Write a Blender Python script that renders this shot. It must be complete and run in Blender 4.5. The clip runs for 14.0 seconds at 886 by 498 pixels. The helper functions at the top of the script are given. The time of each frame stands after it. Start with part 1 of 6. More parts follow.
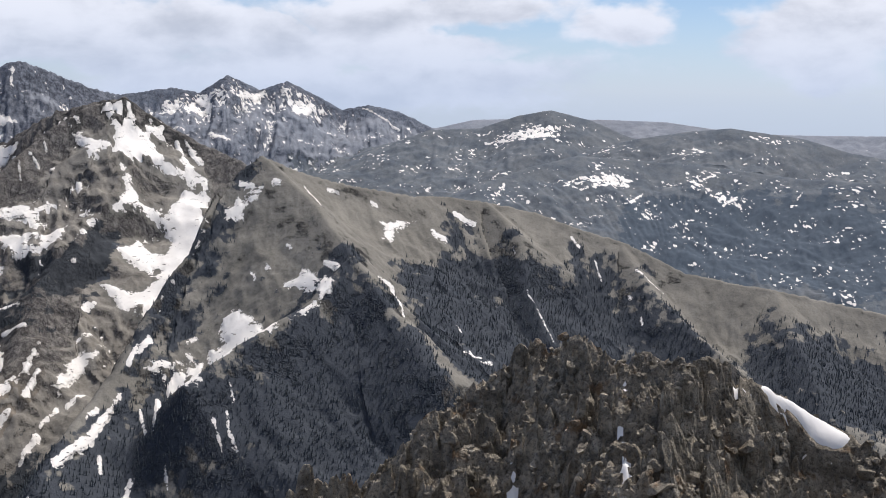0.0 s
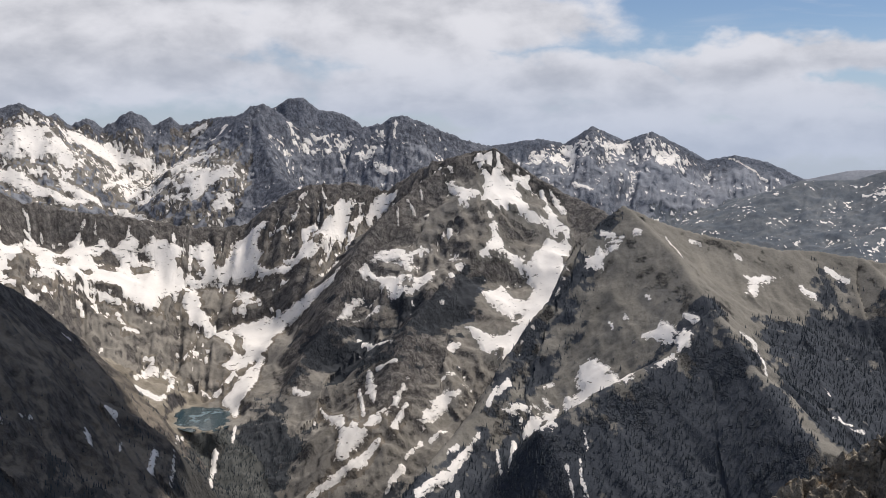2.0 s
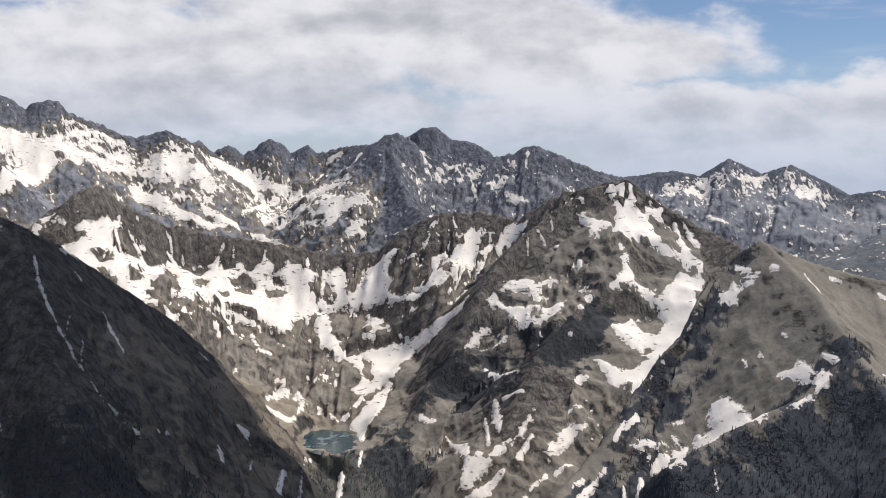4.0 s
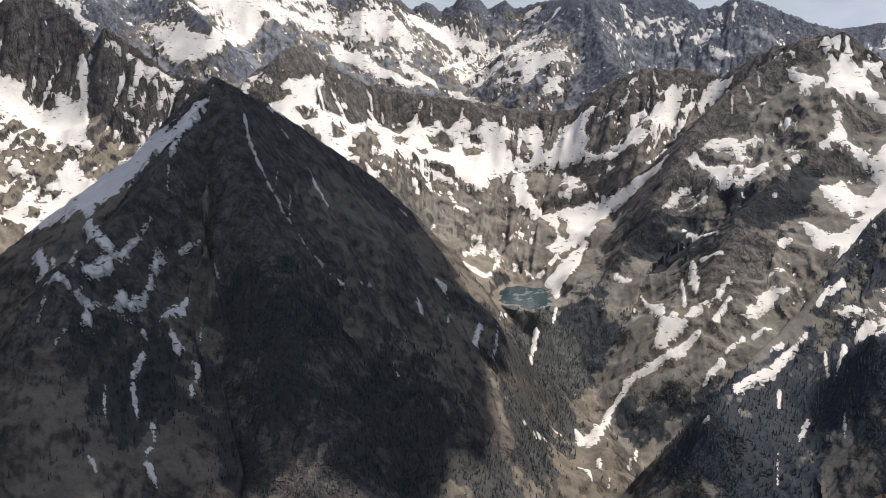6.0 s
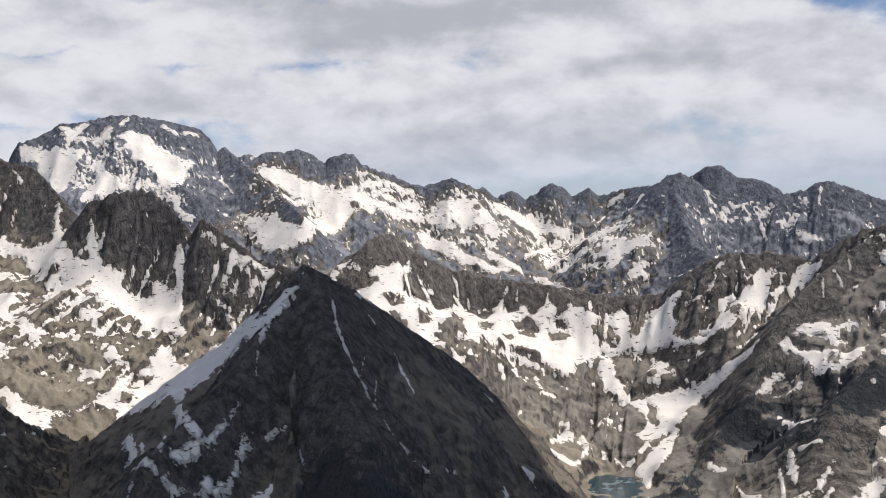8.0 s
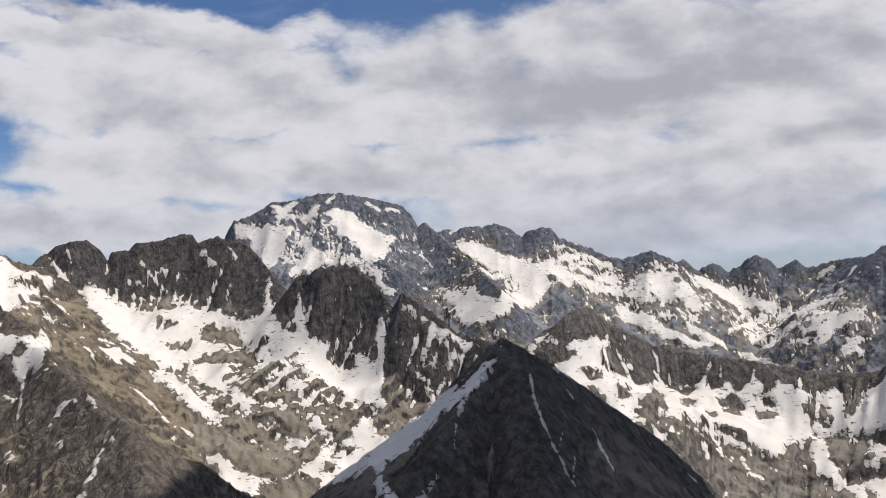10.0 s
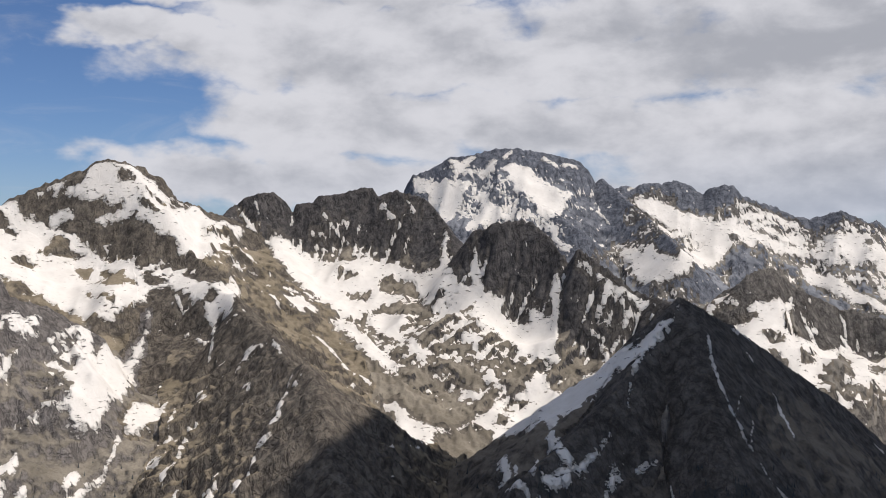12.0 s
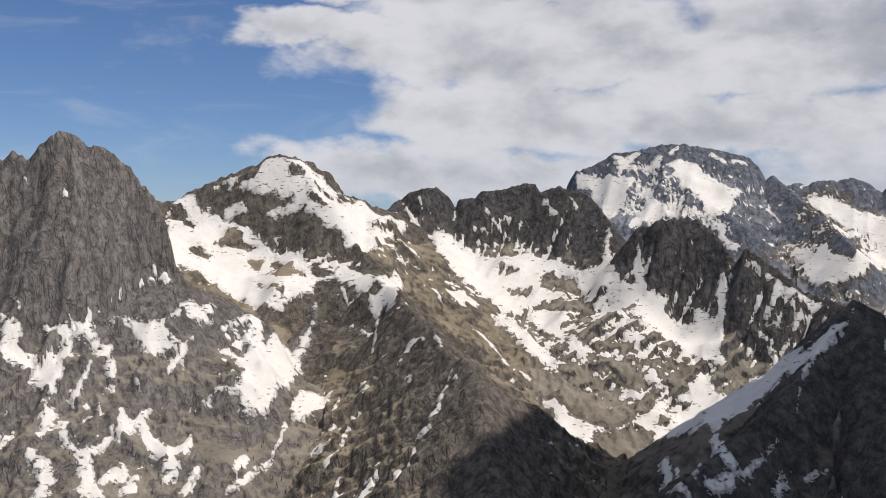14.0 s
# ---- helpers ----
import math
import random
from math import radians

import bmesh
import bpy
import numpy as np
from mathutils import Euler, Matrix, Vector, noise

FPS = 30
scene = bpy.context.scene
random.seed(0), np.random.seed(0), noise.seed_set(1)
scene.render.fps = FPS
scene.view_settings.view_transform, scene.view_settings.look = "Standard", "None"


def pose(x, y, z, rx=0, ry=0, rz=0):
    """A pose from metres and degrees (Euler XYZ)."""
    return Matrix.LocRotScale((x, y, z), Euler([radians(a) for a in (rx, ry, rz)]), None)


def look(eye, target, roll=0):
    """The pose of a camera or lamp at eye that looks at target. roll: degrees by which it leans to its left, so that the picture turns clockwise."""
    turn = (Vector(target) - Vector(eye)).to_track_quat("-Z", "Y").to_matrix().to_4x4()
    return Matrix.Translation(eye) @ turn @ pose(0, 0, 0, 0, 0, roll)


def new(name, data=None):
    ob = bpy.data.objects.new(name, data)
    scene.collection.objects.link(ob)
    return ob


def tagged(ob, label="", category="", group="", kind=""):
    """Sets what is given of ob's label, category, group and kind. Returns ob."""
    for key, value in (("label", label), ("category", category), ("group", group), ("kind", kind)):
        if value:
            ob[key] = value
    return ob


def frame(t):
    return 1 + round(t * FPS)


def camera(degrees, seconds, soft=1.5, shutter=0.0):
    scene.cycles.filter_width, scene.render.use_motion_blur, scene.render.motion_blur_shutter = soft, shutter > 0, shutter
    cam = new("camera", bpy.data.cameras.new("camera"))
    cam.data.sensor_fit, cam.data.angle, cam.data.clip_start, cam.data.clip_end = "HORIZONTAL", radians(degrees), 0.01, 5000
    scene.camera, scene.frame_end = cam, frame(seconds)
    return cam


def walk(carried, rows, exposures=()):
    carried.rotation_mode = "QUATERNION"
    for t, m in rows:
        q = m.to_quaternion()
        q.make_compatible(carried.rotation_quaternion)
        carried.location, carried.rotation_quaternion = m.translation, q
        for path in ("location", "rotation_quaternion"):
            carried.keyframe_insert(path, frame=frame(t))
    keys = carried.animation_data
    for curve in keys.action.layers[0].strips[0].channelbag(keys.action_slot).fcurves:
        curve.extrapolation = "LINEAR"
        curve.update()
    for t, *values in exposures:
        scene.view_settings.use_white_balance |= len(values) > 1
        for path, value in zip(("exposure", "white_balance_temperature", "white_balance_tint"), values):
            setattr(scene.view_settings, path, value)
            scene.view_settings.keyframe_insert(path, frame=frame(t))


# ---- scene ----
# A mountain panorama turned through from a summit. Plan places are given as bearing (degrees,
# clockwise from +y), distance and height in metres, set to fit the camera's view, far ranges drawn nearer.
cam = camera(44.6, 14.0, 0.9)
EYE = (0.0, 0.0, 1.7)
TURN = [  # seconds, bearing, tilt up, roll
    (0, 0.27, -8.39, -0.66),
    (0.5, -5.31, -6.94, -0.01),
    (1, -10.24, -5.55, 0.02),
    (1.5, -14.64, -5.23, -0.22),
    (2, -18.79, -5.90, -0.23),
    (2.2, -20.17, -6.25, -0.13),
    (4.3, -26.64, -4.20, -0.57),
    (4.5, -27.69, -4.77, -0.14),
    (5, -33.68, -10.86, 0.62),
    (5.5, -37.50, -12.21, 0.88),
    (6, -36.08, -11.99, -0.05),
    (6.5, -34.29, -12.00, -0.77),
    (7, -33.55, -10.67, -0.71),
    (7.5, -35.62, -6.60, -0.02),
    (8, -40.59, -2.16, 0.67),
    (8.5, -45.40, 1.15, 1.41),
    (8.7, -46.85, 2.00, 1.41),
    (10.8, -52.67, 0.72, 0.39),
    (11, -53.26, 0.38, 0.27),
    (11.5, -56.10, -0.31, -0.02),
    (12, -60.30, -0.44, -0.28),
    (12.5, -64.71, 0.09, -0.32),
    (13, -67.97, -0.05, -0.48),
    (13.5, -68.68, -0.43, -0.72),
    (14, -68.85, -0.76, -1.02),
]


def aim(b, e, roll):
    b, e = radians(b), radians(e)
    d = Vector((math.sin(b) * math.cos(e), math.cos(b) * math.cos(e), math.sin(e)))
    return look(EYE, Vector(EYE) + d * 100, roll)


walk(cam, [(t, aim(b, e, -r)) for t, b, e, r in TURN], [(0.0, 0.2, 5880, 14), (0.8, 0.15, 5930, 14), (1.5, -0.2, 5980, 14), (2.1, -0.05, 6080, 14), (4.5, 0.04, 6120, 14), (7.5, 0.06, 6080, 14), (8.5, -0.1, 6110, 14), (14.0, -0.22, 6080, 14)])

# ---- sun and sky ----
SUN_BEARING, SUN_HEIGHT = 36.0, 57.0
sun = new("sun", bpy.data.lights.new("sun", "SUN"))
sun.data.energy, sun.data.angle, sun.data.color = 4.3, radians(0.6), (1.0, 0.905, 0.775)
sb, sh = radians(SUN_BEARING), radians(SUN_HEIGHT)
sun_dir = Vector((math.sin(sb) * math.cos(sh), math.cos(sb) * math.cos(sh), math.sin(sh)))
sun.matrix_world = look(sun_dir * 3000, (0, 0, 0))

world = bpy.data.worlds.new("sky")
scene.world = world
world.use_nodes = True
wn, wl = world.node_tree.nodes, world.node_tree.links
wn.clear()


class Nodes:
    """Short writing for node trees."""

    def __init__(self, tree):
        self.tree, self.n, self.l = tree, tree.nodes, tree.links

    def put(self, kind, inputs=(), out=0, **props):
        node = self.n.new(kind)
        for k, v in props.items():
            setattr(node, k, v)
        for key, v in dict(inputs).items():
            if isinstance(v, bpy.types.NodeSocket):
                self.l.new(v, node.inputs[key])
            elif v is not None:
                node.inputs[key].default_value = v
        return node.outputs[out] if len(node.outputs) else node

    def math(self, op, a, b=0.0, c=0.0, clamp=False):
        return self.put("ShaderNodeMath", {0: a, 1: b, 2: c}, operation=op, use_clamp=clamp)

    def ramp(self, v, lo, hi, a=0.0, b=1.0, smooth=True):
        return self.put("ShaderNodeMapRange", {0: v, 1: lo, 2: hi, 3: a, 4: b},
                        interpolation_type="SMOOTHSTEP" if smooth else "LINEAR")

    def mix(self, f, a, b, blend="MIX"):
        node = self.n.new("ShaderNodeMix")
        node.data_type, node.blend_type = "RGBA", blend
        for k, v in ((0, f), (6, a), (7, b)):
            if isinstance(v, bpy.types.NodeSocket):
                self.l.new(v, node.inputs[k])
            else:
                node.inputs[k].default_value = v if k == 0 else (*v, 1.0)
        return node.outputs[2]

    def noise(self, vec, scale, detail=4.0, rough=0.55, out=0, dist=0.0):
        return self.put("ShaderNodeTexNoise", {"Vector": vec, "Scale": scale, "Detail": detail, "Roughness": rough,
                                               "Distortion": dist}, out=out)


W = Nodes(world.node_tree)
sky = W.put("ShaderNodeTexSky", sky_type="NISHITA", sun_disc=False, sun_elevation=sh, sun_rotation=sb,
            altitude=2500.0, air_density=1.0, dust_density=0.6, ozone_density=1.5)
way = W.put("ShaderNodeTexCoord", out="Generated")
sep = wn.new("ShaderNodeSeparateXYZ")
wl.new(way, sep.inputs[0])
dx, dy, dz = sep.outputs
bear = W.math("MULTIPLY", W.math("ARCTAN2", dx, dy), 57.2958)
tall = W.math("MULTIPLY", W.math("ARCSINE", dz), 57.2958)
# billows: finer upright than along, as seen from far off
puff = W.put("ShaderNodeCombineXYZ", {0: dx, 1: dy, 2: W.math("MULTIPLY", dz, 1.9)})
billow = W.noise(puff, 10.0, 9.0, 0.54, dist=0.1)
above = W.put("ShaderNodeVectorMath", {0: puff, 1: (0.012, 0.012, 0.035)}, operation="ADD")
lee = W.math("SUBTRACT", W.noise(above, 11.0, 6.0, 0.55, dist=0.15), W.noise(puff, 11.0, 6.0, 0.55, dist=0.15))
lump = W.noise(puff, 3.2, 4.0, 0.5)
wisp = W.noise(W.put("ShaderNodeCombineXYZ", {0: dx, 1: dy, 2: W.math("MULTIPLY", dz, 5.0)}), 6.0, 6.0, 0.6, dist=0.8)
CLOUDS = [  # bearing, height, half width, half depth (degrees), greyness
    (-61.7, 9.3, 14.4, 1.8, 0.30),
    (-64.6, 6.2, 3.9, 1.5, 0.00),
    (-42.4, 10.0, 12.0, 2.2, 0.90),
    (-50.3, 9.9, 3.6, 1.3, 0.10),
    (-51.3, 6.1, 13.5, 1.6, 0.25),
    (-36.2, 6.7, 3.9, 1.3, 0.00),
    (-70.2, 3.2, 9.9, 1.5, 0.30),
    (-39.5, 3.5, 13.5, 2.7, 0.50),
    (-72.1, 12.2, 5.1, 0.8, 0.30),
    (-74.0, 9.8, 3.9, 0.8, 0.10),
    (-77.5, 10.5, 3.3, 0.8, 0.10),
    (-32.6, 5.6, 9.9, 2.7, 0.02),
    (-44.5, 5.1, 9.0, 2.4, 0.25),
    (-19.9, 6.5, 10.8, 2.1, 0.15),
    (-7.3, 2.6, 3.9, 1.2, 0.10),
    (-37.5, 2.8, 15.0, 1.8, 0.35),
]
CLOUDS += [
    (-15.5, 2.4, 10.5, 1.8, 0.30),
    (-0.0, 1.8, 4.5, 0.8, 0.02),
    (-8.7, 3.2, 2.7, 0.9, 0.05),
    (-15.4, 3.3, 3.9, 1.0, 0.10),
    (-1.2, 4.1, 9.0, 1.1, 0.30),
    (8.8, 3.1, 2.8, 1.2, 0.05),
    (18.5, 2.4, 4.5, 2.1, 0.15),
    (0.3, 1.9, 3.9, 0.9, 0.00),
    (-12.4, 2.7, 10.5, 1.6, 0.20),
    (-5.3, 0.2, 15.0, 1.2, 0.30),
    (-37.2, 11.8, 19.2, 3.3, 0.75),
    (-63.6, 10.6, 9.0, 2.4, 0.10),
    (-50.1, 9.3, 12.6, 2.1, 0.10),
    (-33.0, 5.5, 15.0, 2.1, 0.20),
    (-65.0, 6.1, 7.8, 1.8, 0.10),
    (-27.3, 8.1, 12.0, 2.7, 0.30),
    (-66.0, 13.5, 7.8, 1.0, 0.30),
]
heap = W.noise(puff, 6.0, 5.0, 0.6, out=1)
hs = wn.new("ShaderNodeSeparateXYZ")
wl.new(heap, hs.inputs[0])
bear_w = W.math("ADD", bear, W.math("MULTIPLY", W.math("SUBTRACT", hs.outputs[0], 0.5), 9.0))
tall_w = W.math("ADD", tall, W.math("MULTIPLY", W.math("SUBTRACT", hs.outputs[1], 0.5), 5.0))
mass, grey = None, None
for cb, ce, cw, ch, cg in CLOUDS:
    u = W.math("DIVIDE", W.math("SUBTRACT", bear_w, cb), 1.1 * cw)
    v = W.math("DIVIDE", W.math("SUBTRACT", tall_w, ce), 1.15 * ch)
    d = W.math("SUBTRACT", 1.0, W.math("SQRT", W.math("ADD", W.math("MULTIPLY", u, u), W.math("MULTIPLY", v, v))))
    # bases grey, tops bright
    g = W.math("MULTIPLY", W.math("MAXIMUM", d, 0.0), W.math("SUBTRACT", cg, W.math("MULTIPLY", v, 0.35)))
    mass = d if mass is None else W.math("MAXIMUM", mass, d)
    grey = g if grey is None else W.math("MAXIMUM", grey, g)
mass = W.math("MAXIMUM", W.math("MAXIMUM", mass, -0.55), W.ramp(tall, 18.0, 40.0, -2.0, 0.05))
swell = W.math("ADD", W.math("MULTIPLY", W.math("SUBTRACT", billow, 0.5), 2.0), W.math("MULTIPLY", W.math("SUBTRACT", lump, 0.5), 1.0))
dens = W.math("ADD", mass, swell)
cover = W.ramp(dens, -0.18, 0.34)
thin = W.math("MULTIPLY", W.ramp(wisp, 0.5, 0.8), 0.3)
cover = W.math("MAXIMUM", cover, thin)
shade = W.math("ADD", W.math("MULTIPLY", grey, 1.1), W.math("ADD", W.math("MULTIPLY", W.math("SUBTRACT", 0.55, billow), 0.7), W.math("MULTIPLY", lee, 2.2)))
cloud = W.mix(W.ramp(shade, -0.25, 1.0), (0.80, 0.785, 0.765), (0.47, 0.475, 0.485))
deep = W.mix(W.ramp(bear, -70.0, -25.0, 1.0, 0.0), sky, (0.86, 1.0, 1.2), "MULTIPLY")
base = W.put("ShaderNodeBackground", {0: deep, 1: 0.075})
white = W.put("ShaderNodeBackground", {0: cloud, 1: 1.0})
both = W.put("ShaderNodeMixShader", {0: cover, 1: base, 2: white})
# hazy air over the skyline
pale = W.put("ShaderNodeBackground", {0: (0.47, 0.535, 0.63, 1.0), 1: 1.0})
haze = W.math("MULTIPLY", W.ramp(tall, 6.5, -1.5), W.ramp(bear, -75.0, -25.0, 0.25, 0.75))
both = W.put("ShaderNodeMixShader", {0: haze, 1: both, 2: pale})
W.put("ShaderNodeOutputWorld", {0: both})


# ---- materials ----
def material(name):
    m = bpy.data.materials.new(name)
    m.use_nodes = True
    m.node_tree.nodes.clear()
    return m, Nodes(m.node_tree)


def finish(N, color, rough=0.9, normal=None, spec=0.2):
    s = N.put("ShaderNodeBsdfPrincipled", {"Base Color": color, "Roughness": rough, "Normal": normal,
                                           "Specular IOR Level": spec})
    N.put("ShaderNodeOutputMaterial", {0: s})


def ground_colour(N, rock_a, rock_b, grass_a, grass_b, steep=0.74, trees=(0.085, 0.094, 0.098), edge=0.06):
    """Rock where it is steep, dry alpine grass and scree where it is not."""
    geo = N.n.new("ShaderNodeNewGeometry")
    pos = geo.outputs["Position"]
    nz = N.put("ShaderNodeSeparateXYZ", {0: geo.outputs["Normal"]}, out=2)
    big = N.noise(pos, 0.005, 4.0)
    fine = N.noise(pos, 0.06, 9.0, 0.66)
    mid = N.noise(pos, 0.014, 6.0, 0.62, dist=0.6)
    grit = N.noise(pos, 0.25, 5.0, 0.7)
    # beds of rock, dipping
    beds = N.noise(N.put("ShaderNodeMapping", {"Vector": pos, "Rotation": (0.25, 0.3, 0.0), "Scale": (0.085, 0.085, 0.018)}), 1.0, 7.0, 0.65)
    rock = N.mix(N.ramp(N.math("ADD", N.math("MULTIPLY", fine, 0.55), N.math("MULTIPLY", beds, 0.45)), 0.40, 0.60), rock_a, rock_b)
    # joints: upright clefts at two sizes, their shade painted dark into the rock
    tall_j = N.noise(N.put("ShaderNodeMapping", {"Vector": pos, "Rotation": (0.12, 0.08, 0.0), "Scale": (0.030, 0.030, 0.008)}), 1.0, 5.0, 0.55, dist=0.4)
    small_j = N.noise(N.put("ShaderNodeMapping", {"Vector": pos, "Rotation": (-0.2, 0.15, 0.3), "Scale": (0.075, 0.075, 0.028)}), 1.0, 4.0, 0.6, dist=0.3)
    cleft = N.math("ADD", N.ramp(N.math("ABSOLUTE", N.math("SUBTRACT", tall_j, 0.5)), 0.0, 0.035, 1.0, 0.0),
                   N.math("MULTIPLY", N.ramp(N.math("ABSOLUTE", N.math("SUBTRACT", small_j, 0.5)), 0.0, 0.03, 1.0, 0.0), 0.7), clamp=True)
    rock = N.mix(N.math("MULTIPLY", cleft, 0.45), rock, (0.36, 0.36, 0.38), "MULTIPLY")
    # shade painted into the hollows of the large relief as well
    rock = N.mix(N.ramp(tall_j, 0.40, 0.66, 0.3, 0.0), rock, (0.6, 0.58, 0.58), "MULTIPLY")
    grass = N.mix(N.ramp(mid, 0.36, 0.64), grass_a, grass_b)
    lean = N.math("ADD", N.math("MULTIPLY", N.math("SUBTRACT", fine, 0.5), 0.26), N.math("MULTIPLY", N.math("SUBTRACT", mid, 0.5), 0.42))
    brow = N.math("MULTIPLY", N.put("ShaderNodeAttribute", attribute_name="brow", out=2), 0.5)  # bare rock along the crests
    f = N.ramp(N.math("SUBTRACT", N.math("ADD", nz, lean), brow), steep - edge, steep + edge)
    col = N.mix(f, rock, grass)
    col = N.mix(N.ramp(big, 0.35, 0.65, 0.0, 0.22), col, (0.5, 0.5, 0.5), "MULTIPLY")
    col = N.mix(N.ramp(grit, 0.36, 0.52, 0.3, 0.0), col, (0.4, 0.4, 0.41), "MULTIPLY")
    wood = N.put("ShaderNodeAttribute", attribute_name="wood", out=2)
    wf = N.ramp(N.math("ADD", wood, N.math("MULTIPLY", N.math("SUBTRACT", N.noise(pos, 0.035, 7.0, 0.72), 0.5), 1.7)), 0.38, 0.66)
    # woodland tint; in most looks its blue cast is painted haze
    col = N.mix(N.math("MULTIPLY", wf, 0.95), col, trees)
    relief_ = N.math("ADD", N.math("MULTIPLY", fine, N.ramp(f, 0.0, 1.0, 1.0, 0.55)), N.math("MULTIPLY", N.math("ADD", beds, N.math("SUBTRACT", N.math("MULTIPLY", tall_j, 2.6), N.math("MULTIPLY", cleft, 0.6))), N.ramp(f, 0.0, 1.0, 0.8, 0.0)))
    return pos, geo, col, relief_


def ground_material(name, *looks):
    m, N = material(name)
    pos, geo, col, relief_ = ground_colour(N, *looks)
    finish(N, col, 0.95, N.put("ShaderNodeBump", {"Height": relief_, "Strength": 0.85, "Distance": 5.0}), 0.1)
    return m


def snow_material(name, *looks):
    """Old snow that thins out over the ground at its ragged edge."""
    m, N = material(name)
    pos, geo, col, relief_ = ground_colour(N, *looks)
    depth = N.put("ShaderNodeAttribute", attribute_name="depth", out=2)
    tear = N.math("ADD", N.math("MULTIPLY", N.math("SUBTRACT", N.noise(pos, 0.12, 7.0, 0.72, dist=0.8), 0.5), 24.0),
                  N.math("MULTIPLY", N.math("SUBTRACT", N.noise(pos, 0.035, 3.0, 0.5), 0.5), 9.0))
    # stones and ledges stand out in level strips
    strip = N.noise(N.put("ShaderNodeMapping", {"Vector": pos, "Scale": (0.055, 0.055, 0.21)}), 1.0, 5.0, 0.62)
    lie = N.math("SUBTRACT", N.math("ADD", depth, tear), N.math("MULTIPLY", N.ramp(strip, 0.54, 0.68), N.math("MINIMUM", N.math("MAXIMUM", N.math("MULTIPLY", depth, 1.4), 2.0), 26.0)))
    hold = N.ramp(lie, -0.5, 0.6)
    sn = N.noise(pos, 0.03, 5.0, 0.6)
    dirt = N.ramp(N.noise(pos, 0.12, 6.0, 0.7), 0.55, 0.75, 0.0, 0.4)
    white = N.mix(N.ramp(sn, 0.3, 0.75), (0.82, 0.785, 0.72), (0.74, 0.705, 0.64))
    white = N.mix(dirt, white, (0.52, 0.485, 0.425))
    flat = N.math("ADD", N.math("MULTIPLY", relief_, N.ramp(lie, -3.0, 4.0, 1.0, 0.12)), N.ramp(lie, -1.5, 2.5, 0.0, 0.25))
    finish(N, N.mix(hold, col, white), N.ramp(hold, 0.0, 1.0, 0.95, 0.6), N.put("ShaderNodeBump", {"Height": flat, "Strength": 0.8, "Distance": 5.0}), 0.2)
    return m


LOOKS = {
    "alpine": ("alpine_rock_and_turf", (0.115, 0.108, 0.100), (0.235, 0.218, 0.194), (0.185, 0.170, 0.144), (0.270, 0.250, 0.212), 0.70, (0.038, 0.043, 0.049), 0.10),
    "scree": ("grey_scree_and_crag", (0.115, 0.108, 0.100), (0.235, 0.218, 0.194), (0.190, 0.176, 0.150), (0.265, 0.247, 0.212), 0.62, (0.042, 0.047, 0.053), 0.10),
    # turf: steep rock darkened so its colour carries the cliff's shade
    "turf": ("grey_alpine_turf", (0.050, 0.049, 0.047), (0.125, 0.118, 0.105), (0.176, 0.166, 0.142), (0.238, 0.224, 0.190), 0.52, (0.046, 0.053, 0.064), 0.08),
    "dark": ("dark_heath_slope", (0.090, 0.083, 0.076), (0.175, 0.160, 0.140), (0.145, 0.127, 0.102), (0.220, 0.192, 0.152), 0.68, (0.068, 0.068, 0.064), 0.16),
    # the distant looks: haze is painted into these bluish base colours
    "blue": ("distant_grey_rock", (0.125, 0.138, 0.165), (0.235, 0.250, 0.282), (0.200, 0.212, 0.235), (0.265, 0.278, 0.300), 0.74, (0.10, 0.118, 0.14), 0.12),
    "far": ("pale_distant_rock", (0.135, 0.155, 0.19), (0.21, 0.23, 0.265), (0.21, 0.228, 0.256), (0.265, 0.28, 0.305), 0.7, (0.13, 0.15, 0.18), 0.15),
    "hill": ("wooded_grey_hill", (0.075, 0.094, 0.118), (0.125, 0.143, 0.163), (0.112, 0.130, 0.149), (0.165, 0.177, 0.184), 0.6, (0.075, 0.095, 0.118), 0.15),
    "tan": ("sunlit_crag", (0.110, 0.098, 0.084), (0.240, 0.210, 0.168), (0.205, 0.173, 0.120), (0.30, 0.254, 0.181), 0.76, (0.05, 0.053, 0.05), 0.14),
    "grey": ("grey_cliff", (0.165, 0.152, 0.142), (0.290, 0.265, 0.240), (0.19, 0.169, 0.131), (0.28, 0.25, 0.2), 0.76, (0.05, 0.053, 0.05), 0.14),
    "crag": ("dark_crag", (0.068, 0.066, 0.067), (0.155, 0.145, 0.136), (0.20, 0.176, 0.136), (0.30, 0.268, 0.212), 0.64, (0.085, 0.09, 0.085), 0.08),
}
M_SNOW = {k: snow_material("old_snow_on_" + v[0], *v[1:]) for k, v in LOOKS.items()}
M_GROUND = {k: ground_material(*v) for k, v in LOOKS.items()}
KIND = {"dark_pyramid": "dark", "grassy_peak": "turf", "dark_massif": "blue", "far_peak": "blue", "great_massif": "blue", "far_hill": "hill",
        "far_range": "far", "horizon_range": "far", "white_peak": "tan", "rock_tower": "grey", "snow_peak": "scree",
        "needle_ridge": "crag", "dome_peak": "crag"}
m_snow, N = material("old_summer_snow")
pos = N.put("ShaderNodeNewGeometry", out="Position")
sn = N.noise(pos, 0.03, 5.0, 0.6)
finish(N, N.mix(N.ramp(sn, 0.3, 0.75), (0.78, 0.75, 0.70), (0.68, 0.65, 0.59)), 0.6,
       N.put("ShaderNodeBump", {"Height": sn, "Strength": 0.3, "Distance": 5.0}), 0.3)

# ---- relief ----
rng = np.random.default_rng(4)
PERM = rng.permutation(256)
PERM = np.concatenate([PERM, PERM]).astype(np.int32)
